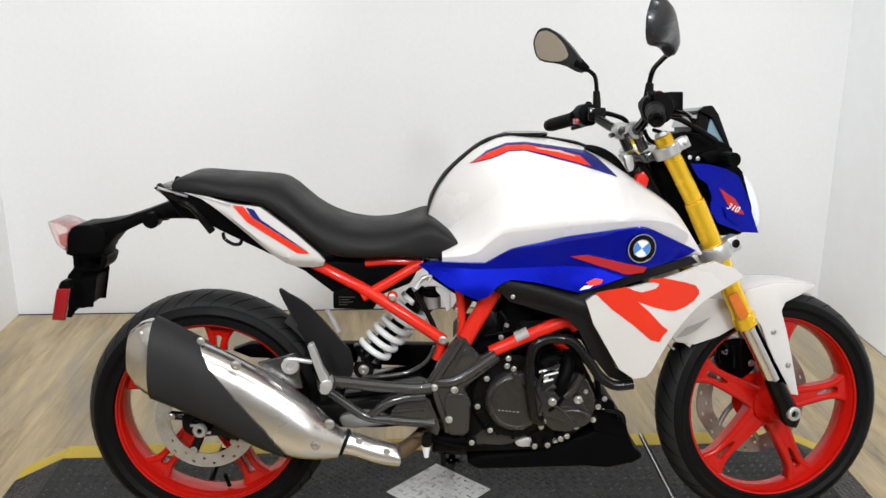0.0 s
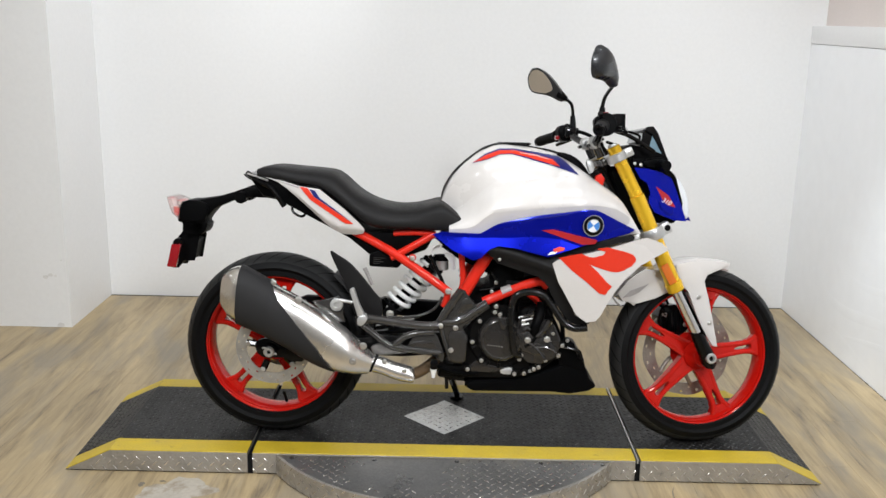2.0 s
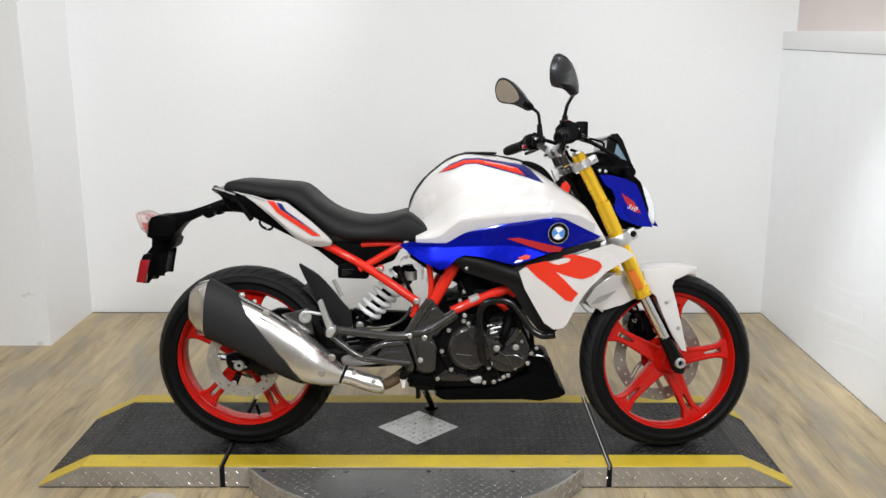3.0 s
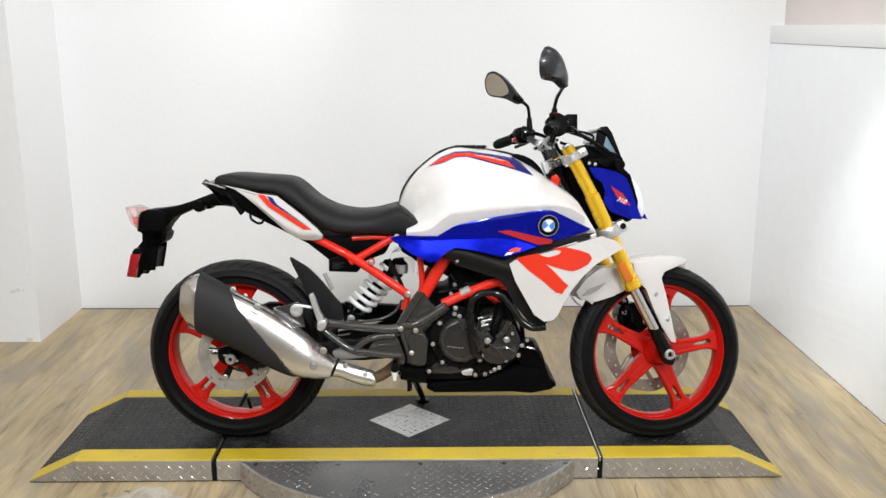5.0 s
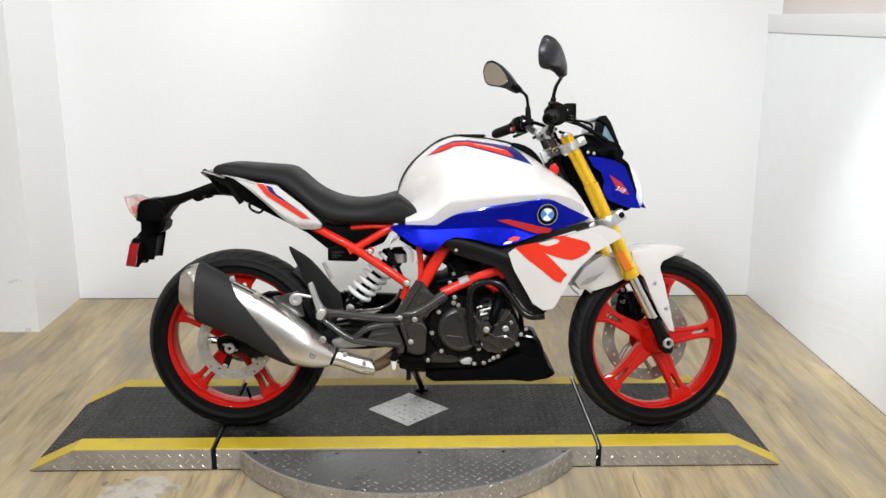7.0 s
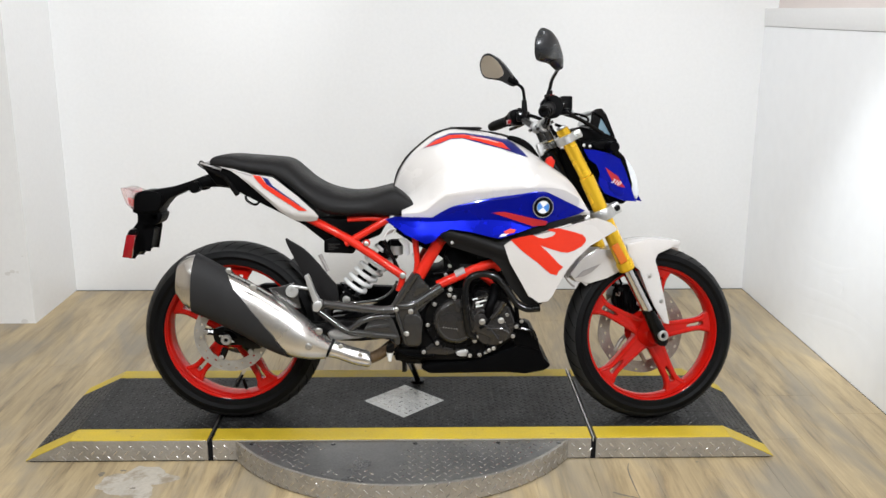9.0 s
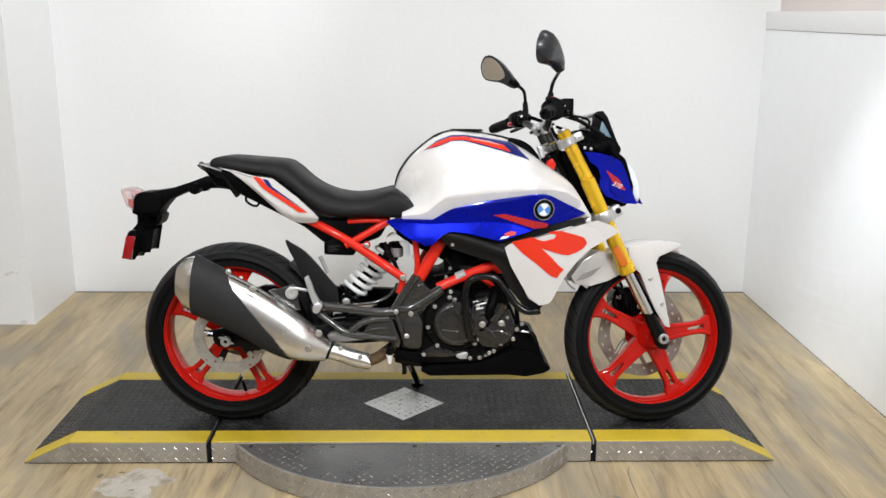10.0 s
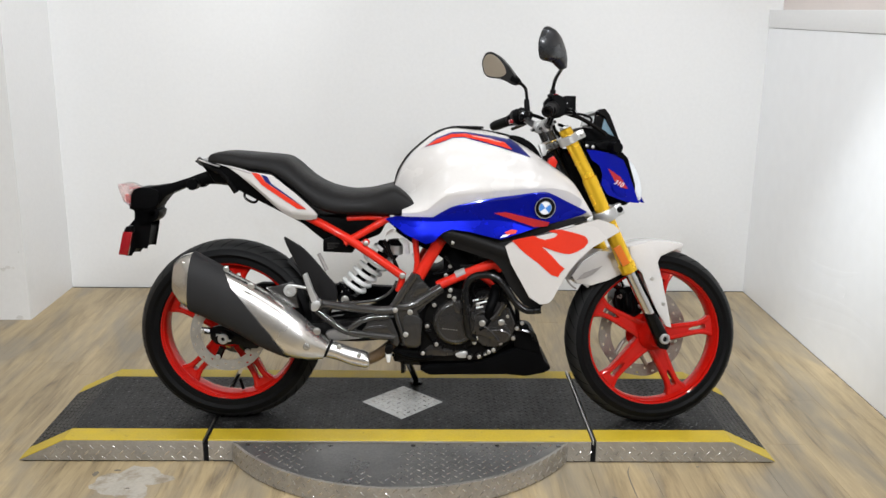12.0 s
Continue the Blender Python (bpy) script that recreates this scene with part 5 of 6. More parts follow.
# ---- foot controls and side brackets ----
plate = part("footrest_plate", slab([(0.033, 0.509), (0.0, 0.46), (-0.031, 0.408), (-0.030, 0.397), (-0.009, 0.332), (0.007, 0.282), (0.024, 0.273), (0.05, 0.272), (0.063, 0.283), (0.067, 0.355), (0.051, 0.387), (0.09, 0.416), (0.135, 0.451), (0.117, 0.476), (0.09, 0.459), (0.062, 0.491), (0.057, 0.502)], -0.160, -0.135, 0.006, 3), BRACKET, bike, "graphite cast frame bracket")
for pts, r in (([(0.044, 0.503), (0.018, 0.463), (-0.004, 0.428), (-0.022, 0.400)], 0.0125), ([(0.124, 0.463), (0.09, 0.440), (0.055, 0.417), (0.020, 0.402), (-0.012, 0.402)], 0.0125), ([(-0.021, 0.398), (-0.007, 0.352), (0.008, 0.307), (0.014, 0.284)], 0.008)):
    part("bracket_rib", tube([(x, -0.158, z) for x, z in pts], r, 12), BRACKET, plate)
part("bracket_web", slab(rounded([(0.054, 0.487), (0.092, 0.459), (0.026, 0.424)], 1), -0.164, -0.154, 0.004), BRACKET, plate)
part("bracket_cover", slab(rounded([(0.004, 0.376), (0.046, 0.377), (0.064, 0.365), (0.061, 0.288), (0.047, 0.278), (0.023, 0.280), (0.012, 0.294)], 1), -0.168, -0.156, 0.004, 3), BRACKET, plate)
for px in [(-0.017, 0.393), (0.029, 0.387), (0.016, 0.317)]:
    part("bolt", hexbolt((px[0], -0.170, px[1]), 0.0068, 0.006), BOLT, plate)
hanger = part("footrest_hanger", tube([(x, -0.168, z) for x, z in [(-0.253, 0.411), (-0.197, 0.405), (-0.128, 0.396), (-0.058, 0.391), (-0.023, 0.393)]], lambda t: 0.0150 - 0.002 * math.sin(math.pi * t), 14), BRACKET, bike, "graphite cast footrest hanger")
part("hanger_strut", tube([(x, -0.166, z) for x, z in [(-0.261, 0.391), (-0.216, 0.356), (-0.174, 0.327), (-0.128, 0.317), (-0.016, 0.305)]], 0.0105, 14), BRACKET, hanger)
part("hanger_strut", tube([(x, -0.166, z) for x, z in [(-0.16, 0.327), (-0.128, 0.353), (-0.089, 0.367), (-0.037, 0.371)]], 0.0105, 14), BRACKET, hanger)
part("hanger_plate", slab(rounded([(-0.093, 0.367), (-0.033, 0.378), (-0.002, 0.299), (-0.009, 0.274), (-0.041, 0.299), (-0.128, 0.313)], 1), -0.166, -0.158, 0.004), BRACKET, hanger)
part("hanger_rib", tube([(x, -0.166, z) for x, z in [(-0.111, 0.335), (-0.072, 0.339), (-0.04, 0.341)]], 0.005, 10), BRACKET, hanger)
footrest = part("footrest", slab([(-0.294, 0.505), (-0.282, 0.511), (-0.275, 0.493), (-0.262, 0.456), (-0.249, 0.433), (-0.252, 0.421), (-0.268, 0.423), (-0.281, 0.463)], -0.212, -0.186, 0.004, 3), ALLOY, bike, "folding silver footrest")
part("footrest_hinge", slab(rounded([(-0.269, 0.423), (-0.245, 0.432), (-0.238, 0.416), (-0.252, 0.395), (-0.268, 0.398)], 1), -0.218, -0.180, 0.004), ALLOY, footrest)
part("footrest_joint", slab(rounded([(-0.278, 0.426), (-0.245, 0.433), (-0.231, 0.405), (-0.256, 0.387), (-0.276, 0.394)], 1), -0.19, -0.160, 0.004), BRACKET, bike)
cyl = part("brake_cylinder", slab(rounded([(-0.047, 0.288), (-0.022, 0.29), (-0.024, 0.26), (-0.047, 0.26)], 1), -0.195, -0.170, 0.004), SATIN, bike, "black rear brake master cylinder")
(x, z), = [(-0.036, 0.252)]
part("cylinder_boot", rod((x, -0.182, z + 0.010), (x, -0.182, z - 0.020), 0.011, 0.005), SPRING, cyl)
(x, z), = [(-0.018, 0.574)]
res = part("fluid_reservoir", rod((x, -0.06, z - 0.024), (x, -0.06, z + 0.006), 0.020), ALLOY, bike, "milky brake fluid reservoir")
part("reservoir_cap", rod((x, -0.06, z + 0.005), (x, -0.06, z + 0.024), 0.022), PLASTIC, res)
frame_tube([(-0.056, 0.608), (-0.043, 0.63), (-0.022, 0.637), (-0.026, 0.624)], 0.0035, (0.11,) * 4, SPRING, "grey bracket wire", "wire", False)
part("reservoir_bracket", slab([(-0.012, 0.607), (0.012, 0.606), (0.023, 0.596), (0.024, 0.556), (0.014, 0.549), (0.009, 0.576), (-0.009, 0.597)], -0.092, -0.084, 0.002), BADGE_W, res, "white bracket plate")
part("hose_clip", slab(rounded([(-0.052, 0.62), (-0.04, 0.636), (-0.022, 0.632), (-0.026, 0.622), (-0.038, 0.624), (-0.045, 0.614)], 1), -0.095, -0.087, 0.002), BADGE_W, res, "white hose clip")
frame_tube([(-0.056, 0.603), (-0.04, 0.572), (-0.019, 0.528), (-0.004, 0.492)], 0.006, (0.115,) * 4, SATIN, "black hose", "hose", False)
frame_tube([(-0.014, 0.477), (-0.034, 0.441), (-0.075, 0.417), (-0.131, 0.408), (-0.181, 0.408)], 0.0045, (0.13,) * 5, BRACKET, "grey brake hose", "hose", False)
part("airbox", slab([(-0.027, 0.664), (0.036, 0.605), (0.116, 0.593), (0.242, 0.579), (0.297, 0.525), (0.207, 0.488), (0.153, 0.524), (0.099, 0.56), (0.036, 0.585), (-0.027, 0.628)], -0.085, 0.085, 0.02, 3), PLASTIC, bike, "black airbox")

part("wiring_cover", slab(rounded([(0.036, 0.496), (0.131, 0.504), (0.128, 0.544), (0.142, 0.58), (0.243, 0.577), (0.255, 0.468), (0.154, 0.412), (0.036, 0.402)], 1), -0.09, 0.09, 0.008), PLASTIC, bike, "black wiring cover")
for pts, y in (([(0.134, 0.555), (0.152, 0.528), (0.145, 0.492), (0.162, 0.474)], -0.11), ([(0.099, 0.496), (0.135, 0.503), (0.179, 0.514)], -0.115)):
    part("hose", tube([(x, y, z) for x, z in pts], 0.005, 8), SATIN, bike, "black hose")

# ---- engine ----
eng = part("crankcase", slab([(0.05, 0.369), (0.082, 0.405), (0.135, 0.427), (0.206, 0.428), (0.241, 0.451), (0.316, 0.452), (0.345, 0.398), (0.382, 0.32), (0.342, 0.283), (0.297, 0.249), (0.235, 0.223), (0.154, 0.219), (-0.025, 0.218), (-0.016, 0.263), (0.056, 0.259)], -0.13, 0.13, 0.012, 3), ENGINE, bike, "dark grey engine crankcase")
(cx, cz), = [(0.172, 0.356)]
part("clutch_flange", lathe([(0, 0), (0.098, 0), (0.100, 0.006), (0.092, 0.014), (0, 0.014)], (cx - 0.006, -0.128, cz), 48, (0, -1, 0), closed=False), ENGINE, eng)
part("clutch_cover", lathe([(0, 0), (0.072, 0), (0.072, 0.014), (0.0695, 0.019), (0.061, 0.0275), (0.0575, 0.0285), (0.055, 0.0265), (0.0, 0.0275)], (cx - 0.002, -0.138, cz - 0.003), 56, (0, -1, 0), closed=False), COVER, eng, "round graphite clutch cover")
for k in range(6):
    (x, z), = [(0.128, 0.337)]
    part("engraving", box(x + 0.0085 * k, x + 0.0085 * k + 0.004, -0.1672, -0.1658, z - 0.001 * k - 0.0022, z - 0.001 * k), LABELGREY, eng)
part("cover_lug", slab(rounded([(0.158, 0.421), (0.174, 0.424), (0.185, 0.397), (0.18, 0.384), (0.167, 0.389), (0.162, 0.408)], 1), -0.172, -0.14, 0.003), COVER, eng)
part("cover_web", slab(rounded([(0.219, 0.381), (0.261, 0.378), (0.32, 0.356), (0.344, 0.319), (0.334, 0.296), (0.296, 0.288), (0.263, 0.311), (0.228, 0.321)], 1), -0.166, -0.14, 0.005), COVER, eng)
for px in [(0.251, 0.354), (0.31, 0.358)]:
    part("bolt", hexbolt((px[0], -0.166, px[1]), 0.008, 0.006), BOLT, eng)
for pts, r in (([(0.251, 0.35), (0.28, 0.328), (0.306, 0.306)], 0.0035), ([(0.267, 0.337), (0.299, 0.337), (0.332, 0.323)], 0.0035), ([(0.23, 0.425), (0.217, 0.385), (0.226, 0.358)], 0.004), ([(0.317, 0.417), (0.298, 0.384), (0.279, 0.364)], 0.009), ([(0.237, 0.431), (0.259, 0.435), (0.265, 0.444)], 0.004)):
    part("cover_rib", tube([(x, -0.165, z) for x, z in pts], r, 10), COVER, eng)
part("cam_cover", slab(rounded([(0.22, 0.399), (0.28, 0.423), (0.33, 0.409), (0.358, 0.345), (0.341, 0.3), (0.296, 0.272), (0.243, 0.281), (0.221, 0.336)], 1), -0.155, -0.12, 0.008, 3), COVER, eng, "dark ignition cover")
part("cover_boss", lathe([(0, 0), (0.022, 0), (0.021, 0.01), (0.016, 0.014), (0, 0.015)], ([(0.28, 0.326)][0][0], -0.154, [(0.28, 0.326)][0][1]), 32, (0, -1, 0), closed=False), COVER, eng)
for pts in ([(0.255, 0.346), (0.277, 0.331), (0.304, 0.298)], [(0.277, 0.331), (0.31, 0.332), (0.338, 0.318)], [(0.233, 0.379), (0.250, 0.391), (0.268, 0.384)], [(0.287, 0.366), (0.301, 0.391), (0.316, 0.413)]):
    part("cover_web", tube([(x, -0.166, z) for x, z in pts], 0.0042, 8), COVER, eng)
part("lower_case", slab(rounded([(0.064, 0.255), (0.099, 0.284), (0.153, 0.262), (0.191, 0.262), (0.154, 0.242), (0.067, 0.245)], 1), -0.142, -0.125, 0.004), COVER, eng)
part("oil_housing", slab(rounded([(0.256, 0.249), (0.29, 0.27), (0.288, 0.256), (0.261, 0.244)], 1), -0.146, -0.12, 0.003), ALLOY, eng, "silver lower housing")
part("pump_cover", slab(rounded([(0.166, 0.252), (0.207, 0.263), (0.21, 0.238), (0.178, 0.237)], 1), -0.145, -0.12, 0.004), ALLOY, eng, "silver oil filter housing")
for k in range(7):
    a, b = [(0.191, 0.448), (0.311, 0.476)]
    t = k * 0.0125
    part("cooling_fin", slab([(a[0] + t * 0.35, a[1] + 0.015 - t), (b[0] + t * 0.35, b[1] + 0.015 - t), (b[0] + t * 0.35, b[1] + 0.010 - t), (a[0] + t * 0.35, a[1] + 0.010 - t)], -0.105, 0.105, 0.001, 1), ENGINE, eng)
part("cylinder", slab([(0.179, 0.527), (0.304, 0.528), (0.333, 0.428), (0.207, 0.4)], -0.095, 0.095, 0.01, 2), ENGINE, eng, "dark engine cylinder")
part("cylinder_head", slab([(0.191, 0.567), (0.313, 0.567), (0.332, 0.501), (0.203, 0.491)], -0.09, 0.09, 0.012, 2), SATIN, eng)
part("water_pipe", tube([(x, y, z) for (x, z), y in zip([(0.293, 0.462), (0.286, 0.43), (0.272, 0.394), (0.273, 0.366)], (0.0 - 0.13, -0.155, -0.165, -0.15))], 0.0150, 14), PLASTIC, eng, "thick black water hose")
for pts in ([(0.221, 0.422), (0.258, 0.432)], [(0.224, 0.411), (0.264, 0.421)], [(0.231, 0.399), (0.254, 0.405)]):
    part("clamp", tube([(x, -0.158, z) for x, z in pts], 0.0032, 8, 1), ALLOY, eng)
for px in [(0.082, 0.341), (0.103, 0.407), (0.149, 0.436), (0.164, 0.429), (0.237, 0.408), (0.261, 0.431), (0.319, 0.408), (0.329, 0.374), (0.259, 0.341), (0.32, 0.347), (0.309, 0.289), (0.348, 0.305), (0.359, 0.336), (0.228, 0.290), (0.214, 0.243), (0.244, 0.245), (0.274, 0.26), (0.288, 0.266), (0.069, 0.254), (0.111, 0.283), (0.152, 0.454), (0.234, 0.303)]:
    part("bolt", hexbolt((px[0], -0.153, px[1]), 0.0054, 0.006), BOLT, eng)
    part("boss", lathe([(0, 0), (0.011, 0), (0.010, 0.022), (0, 0.022)], (px[0], -0.132, px[1]), 14, (0, -1, 0), closed=False), ENGINE, eng)
for k in range(5):
    a = radians(200 + 22 * k)
    part("cover_rib", tube([(cx + q * math.cos(a), -0.142, cz + q * math.sin(a)) for q in (0.084, 0.098)], 0.005, 8, 2), ENGINE, eng)
part("filler_cap", lathe([(0, 0), (0.017, 0), (0.017, 0.008), (0.013, 0.011), (0, 0.012)], ([(0.179, 0.405)][0][0], -0.156, [(0.179, 0.405)][0][1]), 24, (0, -1, 0), closed=False), BRACKET, eng, "oil filler cap")
for pts, y, r in (([(0.227, 0.478), (0.22, 0.451), (0.227, 0.424), (0.242, 0.397)], -0.14, 0.006), ([(0.312, 0.479), (0.339, 0.443), (0.358, 0.398), (0.364, 0.352)], -0.13, 0.007), ([(0.278, 0.37), (0.264, 0.348), (0.243, 0.333)], -0.16, 0.008), ([(0.152, 0.532), (0.173, 0.505), (0.184, 0.469), (0.174, 0.433)], -0.12, 0.005), ([(-0.025, 0.259), (0.011, 0.244), (0.056, 0.237), (0.1, 0.241)], -0.14, 0.006), ([(0.011, 0.222), (-0.043, 0.237), (-0.082, 0.222), (-0.106, 0.207)], -0.10, 0.004)):
    part("hose", tube([(x, y, z) for x, z in pts], r, 10), PLASTIC, eng, "black hose")
for px in [(0.151, 0.523), (0.138, 0.494), (0.038, 0.56), (0.044, 0.535)]:
    part("bolt", hexbolt((px[0], -0.120, px[1]), 0.005, 0.006), BOLT, bike)
part("sump", slab([(-0.026, 0.258), (0.055, 0.254), (0.082, 0.217), (0.068, 0.199), (0.01, 0.202), (-0.026, 0.217)], -0.10, 0.10, 0.006), SATIN, eng)
frame_tube([(0.23, 0.3), (0.211, 0.316), (0.203, 0.355), (0.198, 0.402), (0.197, 0.455), (0.206, 0.487), (0.227, 0.503), (0.262, 0.507), (0.293, 0.498), (0.317, 0.471), (0.335, 0.446), (0.353, 0.422), (0.384, 0.403), (0.426, 0.405)], 0.0112, (0.15, 0.165, 0.175, 0.18, 0.18, 0.18, 0.18, 0.18, 0.18, 0.185, 0.19, 0.195, 0.2, 0.2), GLOSS, "glossy black engine crash bar", "crash_bar")
part("lower_bracket", tube([(x, -0.16, z) for x, z in [(0.373, 0.332), (0.408, 0.322), (0.418, 0.3)]], 0.006, 8), SATIN, bike)
belly = part("belly_pan", slab([(0.056, 0.196), (0.077, 0.212), (0.211, 0.22), (0.265, 0.235)] + [(0.341, 0.262), (0.369, 0.279), (0.407, 0.304), (0.43, 0.294), (0.436, 0.265)] + [(0.451, 0.227), (0.475, 0.203), (0.45, 0.188), (0.391, 0.177), (0.334, 0.182), (0.086, 0.178)], -0.135, 0.135, 0.014, 3), PLASTIC, bike, "black plastic belly pan")
part("pan_bracket", slab([(0.365, 0.358), (0.375, 0.356), (0.397, 0.342), (0.41, 0.297), (0.427, 0.288), (0.437, 0.255), (0.354, 0.273), (0.35, 0.321)], -0.140, -0.118, 0.003), PLASTIC, belly, "black pan bracket")
part("bracket_slot", slab([(0.364, 0.329), (0.395, 0.323), (0.395, 0.32), (0.364, 0.326)], -0.1425, -0.139, 0.001), LABELGREY, belly)
part("bolt", hexbolt((0.376, -0.14, 0.350), 0.005, 0.004), BOLT, belly)

# ---- side stand ----
(x0, z0), = [(0.015, 0.177)]
sp = Vector((x0, 0.06, z0))
M = bike.matrix_basis.inverted()
foot = M @ Vector((0.045, 0.245, 0.086))
stand = part("side_stand", tube([tuple(sp), tuple(sp.lerp(foot, 0.5)), tuple(foot)], lambda s: 0.012 - 0.002 * s, 12, 4), SATIN, bike, "black side stand swung out")
bm = lathe([(0, 0), (0.024, 0), (0.026, 0.003), (0.022, 0.009), (0, 0.010)], (0.045, 0.245, 0.0755), 20, (0, 0, 1), closed=False)
bm.transform(M)
part("stand_foot", bm, SATIN, stand)
part("stand_spring", tube([(x0 - 0.01, 0.05, z0), (x0 - 0.012, 0.09, z0 - 0.05)], 0.006, 8, 1), BRACKET, stand)
frame_tube([(0.003, 0.217), (0.005, 0.198), (0.005, 0.176)], 0.006, (0.10,) * 3, SATIN, "black peg", "stand_stop", False)


# ---- front end, all turned with the bars ----
FWD = Vector((math.cos(RAKE), 0, math.sin(RAKE)))


def axis_box(origin, f0, f1, y0, y1, a0, a1, bevel=0.004):
    """A block square to the steering axis: forward, sideways and along the axis from origin."""
    bm = box(f0, f1, y0, y1, a0, a1, bevel)
    m = Matrix((FWD, Vector((0, 1, 0)), AXIS)).transposed().to_4x4()
    bm.transform(Matrix.Translation(origin) @ m)
    return bm


LEG = [(0.48, 0.942), (0.56, 0.794), (0.693, 0.51), (0.768, 0.368), (0.809, 0.291)]
for s in (-1, 1):
    y = s * 0.102
    a, b, c, d, e = (Vector((x, y, z)) for x, z in LEG)
    leg = part("fork_leg", rod(a, b, 0.0205, 0.0205, 28, 0.1), GOLD, bike, "gold anodised upside-down fork leg", S)
    part("fork_tube", rod(b, c, 0.0235, 0.0240, 28, 0.06), GOLD, leg)
    part("fork_cap", rod(a, a + AXIS * 0.008, 0.0165, 0.014, 20), ALLOY, leg)
    part("fork_lip", rod(c - (c - b).normalized() * 0.022, c + (c - b).normalized() * 0.012, 0.0275, 0.0265, 28), GOLD, leg)
    part("slider", rod(c, d, 0.0180, 0.0180, 28), CHROME, leg, "chromed fork slider")
    part("fork_foot", loft([[(p.x + w * math.cos(t), p.y + 0.024 * math.sin(t), p.z + w * 0.5 * math.sin(t) * 0) for t in (2 * math.pi * k / 16 for k in range(16))] for p, w in ((d, 0.022), (d.lerp(e, 0.4), 0.024), (d.lerp(e, 0.8), 0.026), (e + Vector((0.004, 0, -0.02)), 0.024), (e + Vector((0.006, 0, -0.034)), 0.012))]), SATIN, leg, "black fork foot")
    part("slider_guard", slab([(p[0] + 0.019, p[1]) for p in LEG[2:4]] + [(LEG[3][0] + 0.029, LEG[3][1] - 0.01), (LEG[2][0] + 0.027, LEG[2][1] - 0.02)], y - 0.016, y + 0.016, 0.003), SATIN, leg)
    part("axle_end", lathe([(0.006, 0), (0.0165, 0), (0.0165, 0.010), (0.014, 0.013), (0.009, 0.013), (0.008, 0.004), (0.006, 0.004)], (e.x, y + s * 0.018, e.z), 28, (0, s, 0)), ALLOY, leg, "silver axle end")
    (x0, z0), (x1, z1) = [(0.644, 0.583), (0.676, 0.526)]
    dd = Vector((x1 - x0, 0, z1 - z0))
    nn = Vector((-dd.z, 0, dd.x)).normalized() * 0.0125
    q = [Vector((x0, 0, z0)) + nn, Vector((x1, 0, z1)) + nn, Vector((x1, 0, z1)) - nn, Vector((x0, 0, z0)) - nn]
    part("side_reflector", slab([(v.x, v.z) for v in q], s * 0.126, s * 0.133, 0.002), ORANGE, leg, "orange side reflector")

part("fork_cover", slab(rounded([(0.486, 0.885), (0.581, 0.889), (0.651, 0.746), (0.637, 0.667), (0.584, 0.693), (0.53, 0.78)], 1), -0.045, 0.045, 0.006), PLASTIC, bike, "black cover between the fork legs", S)

# yokes
(x, z), = [(0.493, 0.909)]
yoke = part("top_yoke", axis_box((x, 0, z), -0.045, 0.012, -0.085, 0.085, -0.010, 0.010, 0.004), BRACKET, bike, "grey cast top yoke with silver clamps", S)
part("lock_bracket", slab(rounded([(0.417, 0.9), (0.44, 0.9), (0.444, 0.866), (0.431, 0.859), (0.424, 0.877)], 1), -0.035, -0.02, 0.003), ALLOY, yoke, "silver lock bracket")
for s in (-1, 1):
    part("yoke_clamp", lathe([(0.019, -0.013), (0.029, -0.013), (0.031, -0.010), (0.031, 0.010), (0.029, 0.013), (0.019, 0.013)], (x, s * 0.102, z), 28, AXIS), ALLOY, yoke)
    part("clamp_ear", axis_box((x, s * 0.102, z), 0.024, 0.052, -0.014, 0.014, -0.013, 0.013, 0.004), ALLOY, yoke)
    part("bolt", hexbolt(Vector((x, s * 0.116, z)) + FWD * 0.042, 0.006, 0.004, (0, s, 0)), BOLT, yoke)
(x, z), = [(0.616, 0.678)]
yoke2 = part("lower_yoke", axis_box((x, 0, z), -0.060, 0.015, -0.09, 0.09, -0.016, 0.016, 0.006), ALLOY, bike, "silver cast lower yoke", S)
for s in (-1, 1):
    part("yoke_clamp", lathe([(0.022, -0.018), (0.034, -0.018), (0.036, -0.014), (0.036, 0.014), (0.034, 0.018), (0.022, 0.018)], (x, s * 0.102, z), 28, AXIS), ALLOY, yoke2)
    part("clamp_ear", axis_box((x, s * 0.102, z), 0.026, 0.056, -0.017, 0.017, -0.018, 0.018, 0.005), ALLOY, yoke2)
    part("bolt", hexbolt(Vector((x, s * 0.118, z)) + FWD * 0.044, 0.008, 0.004, (0, s, 0)), SATIN, yoke2)

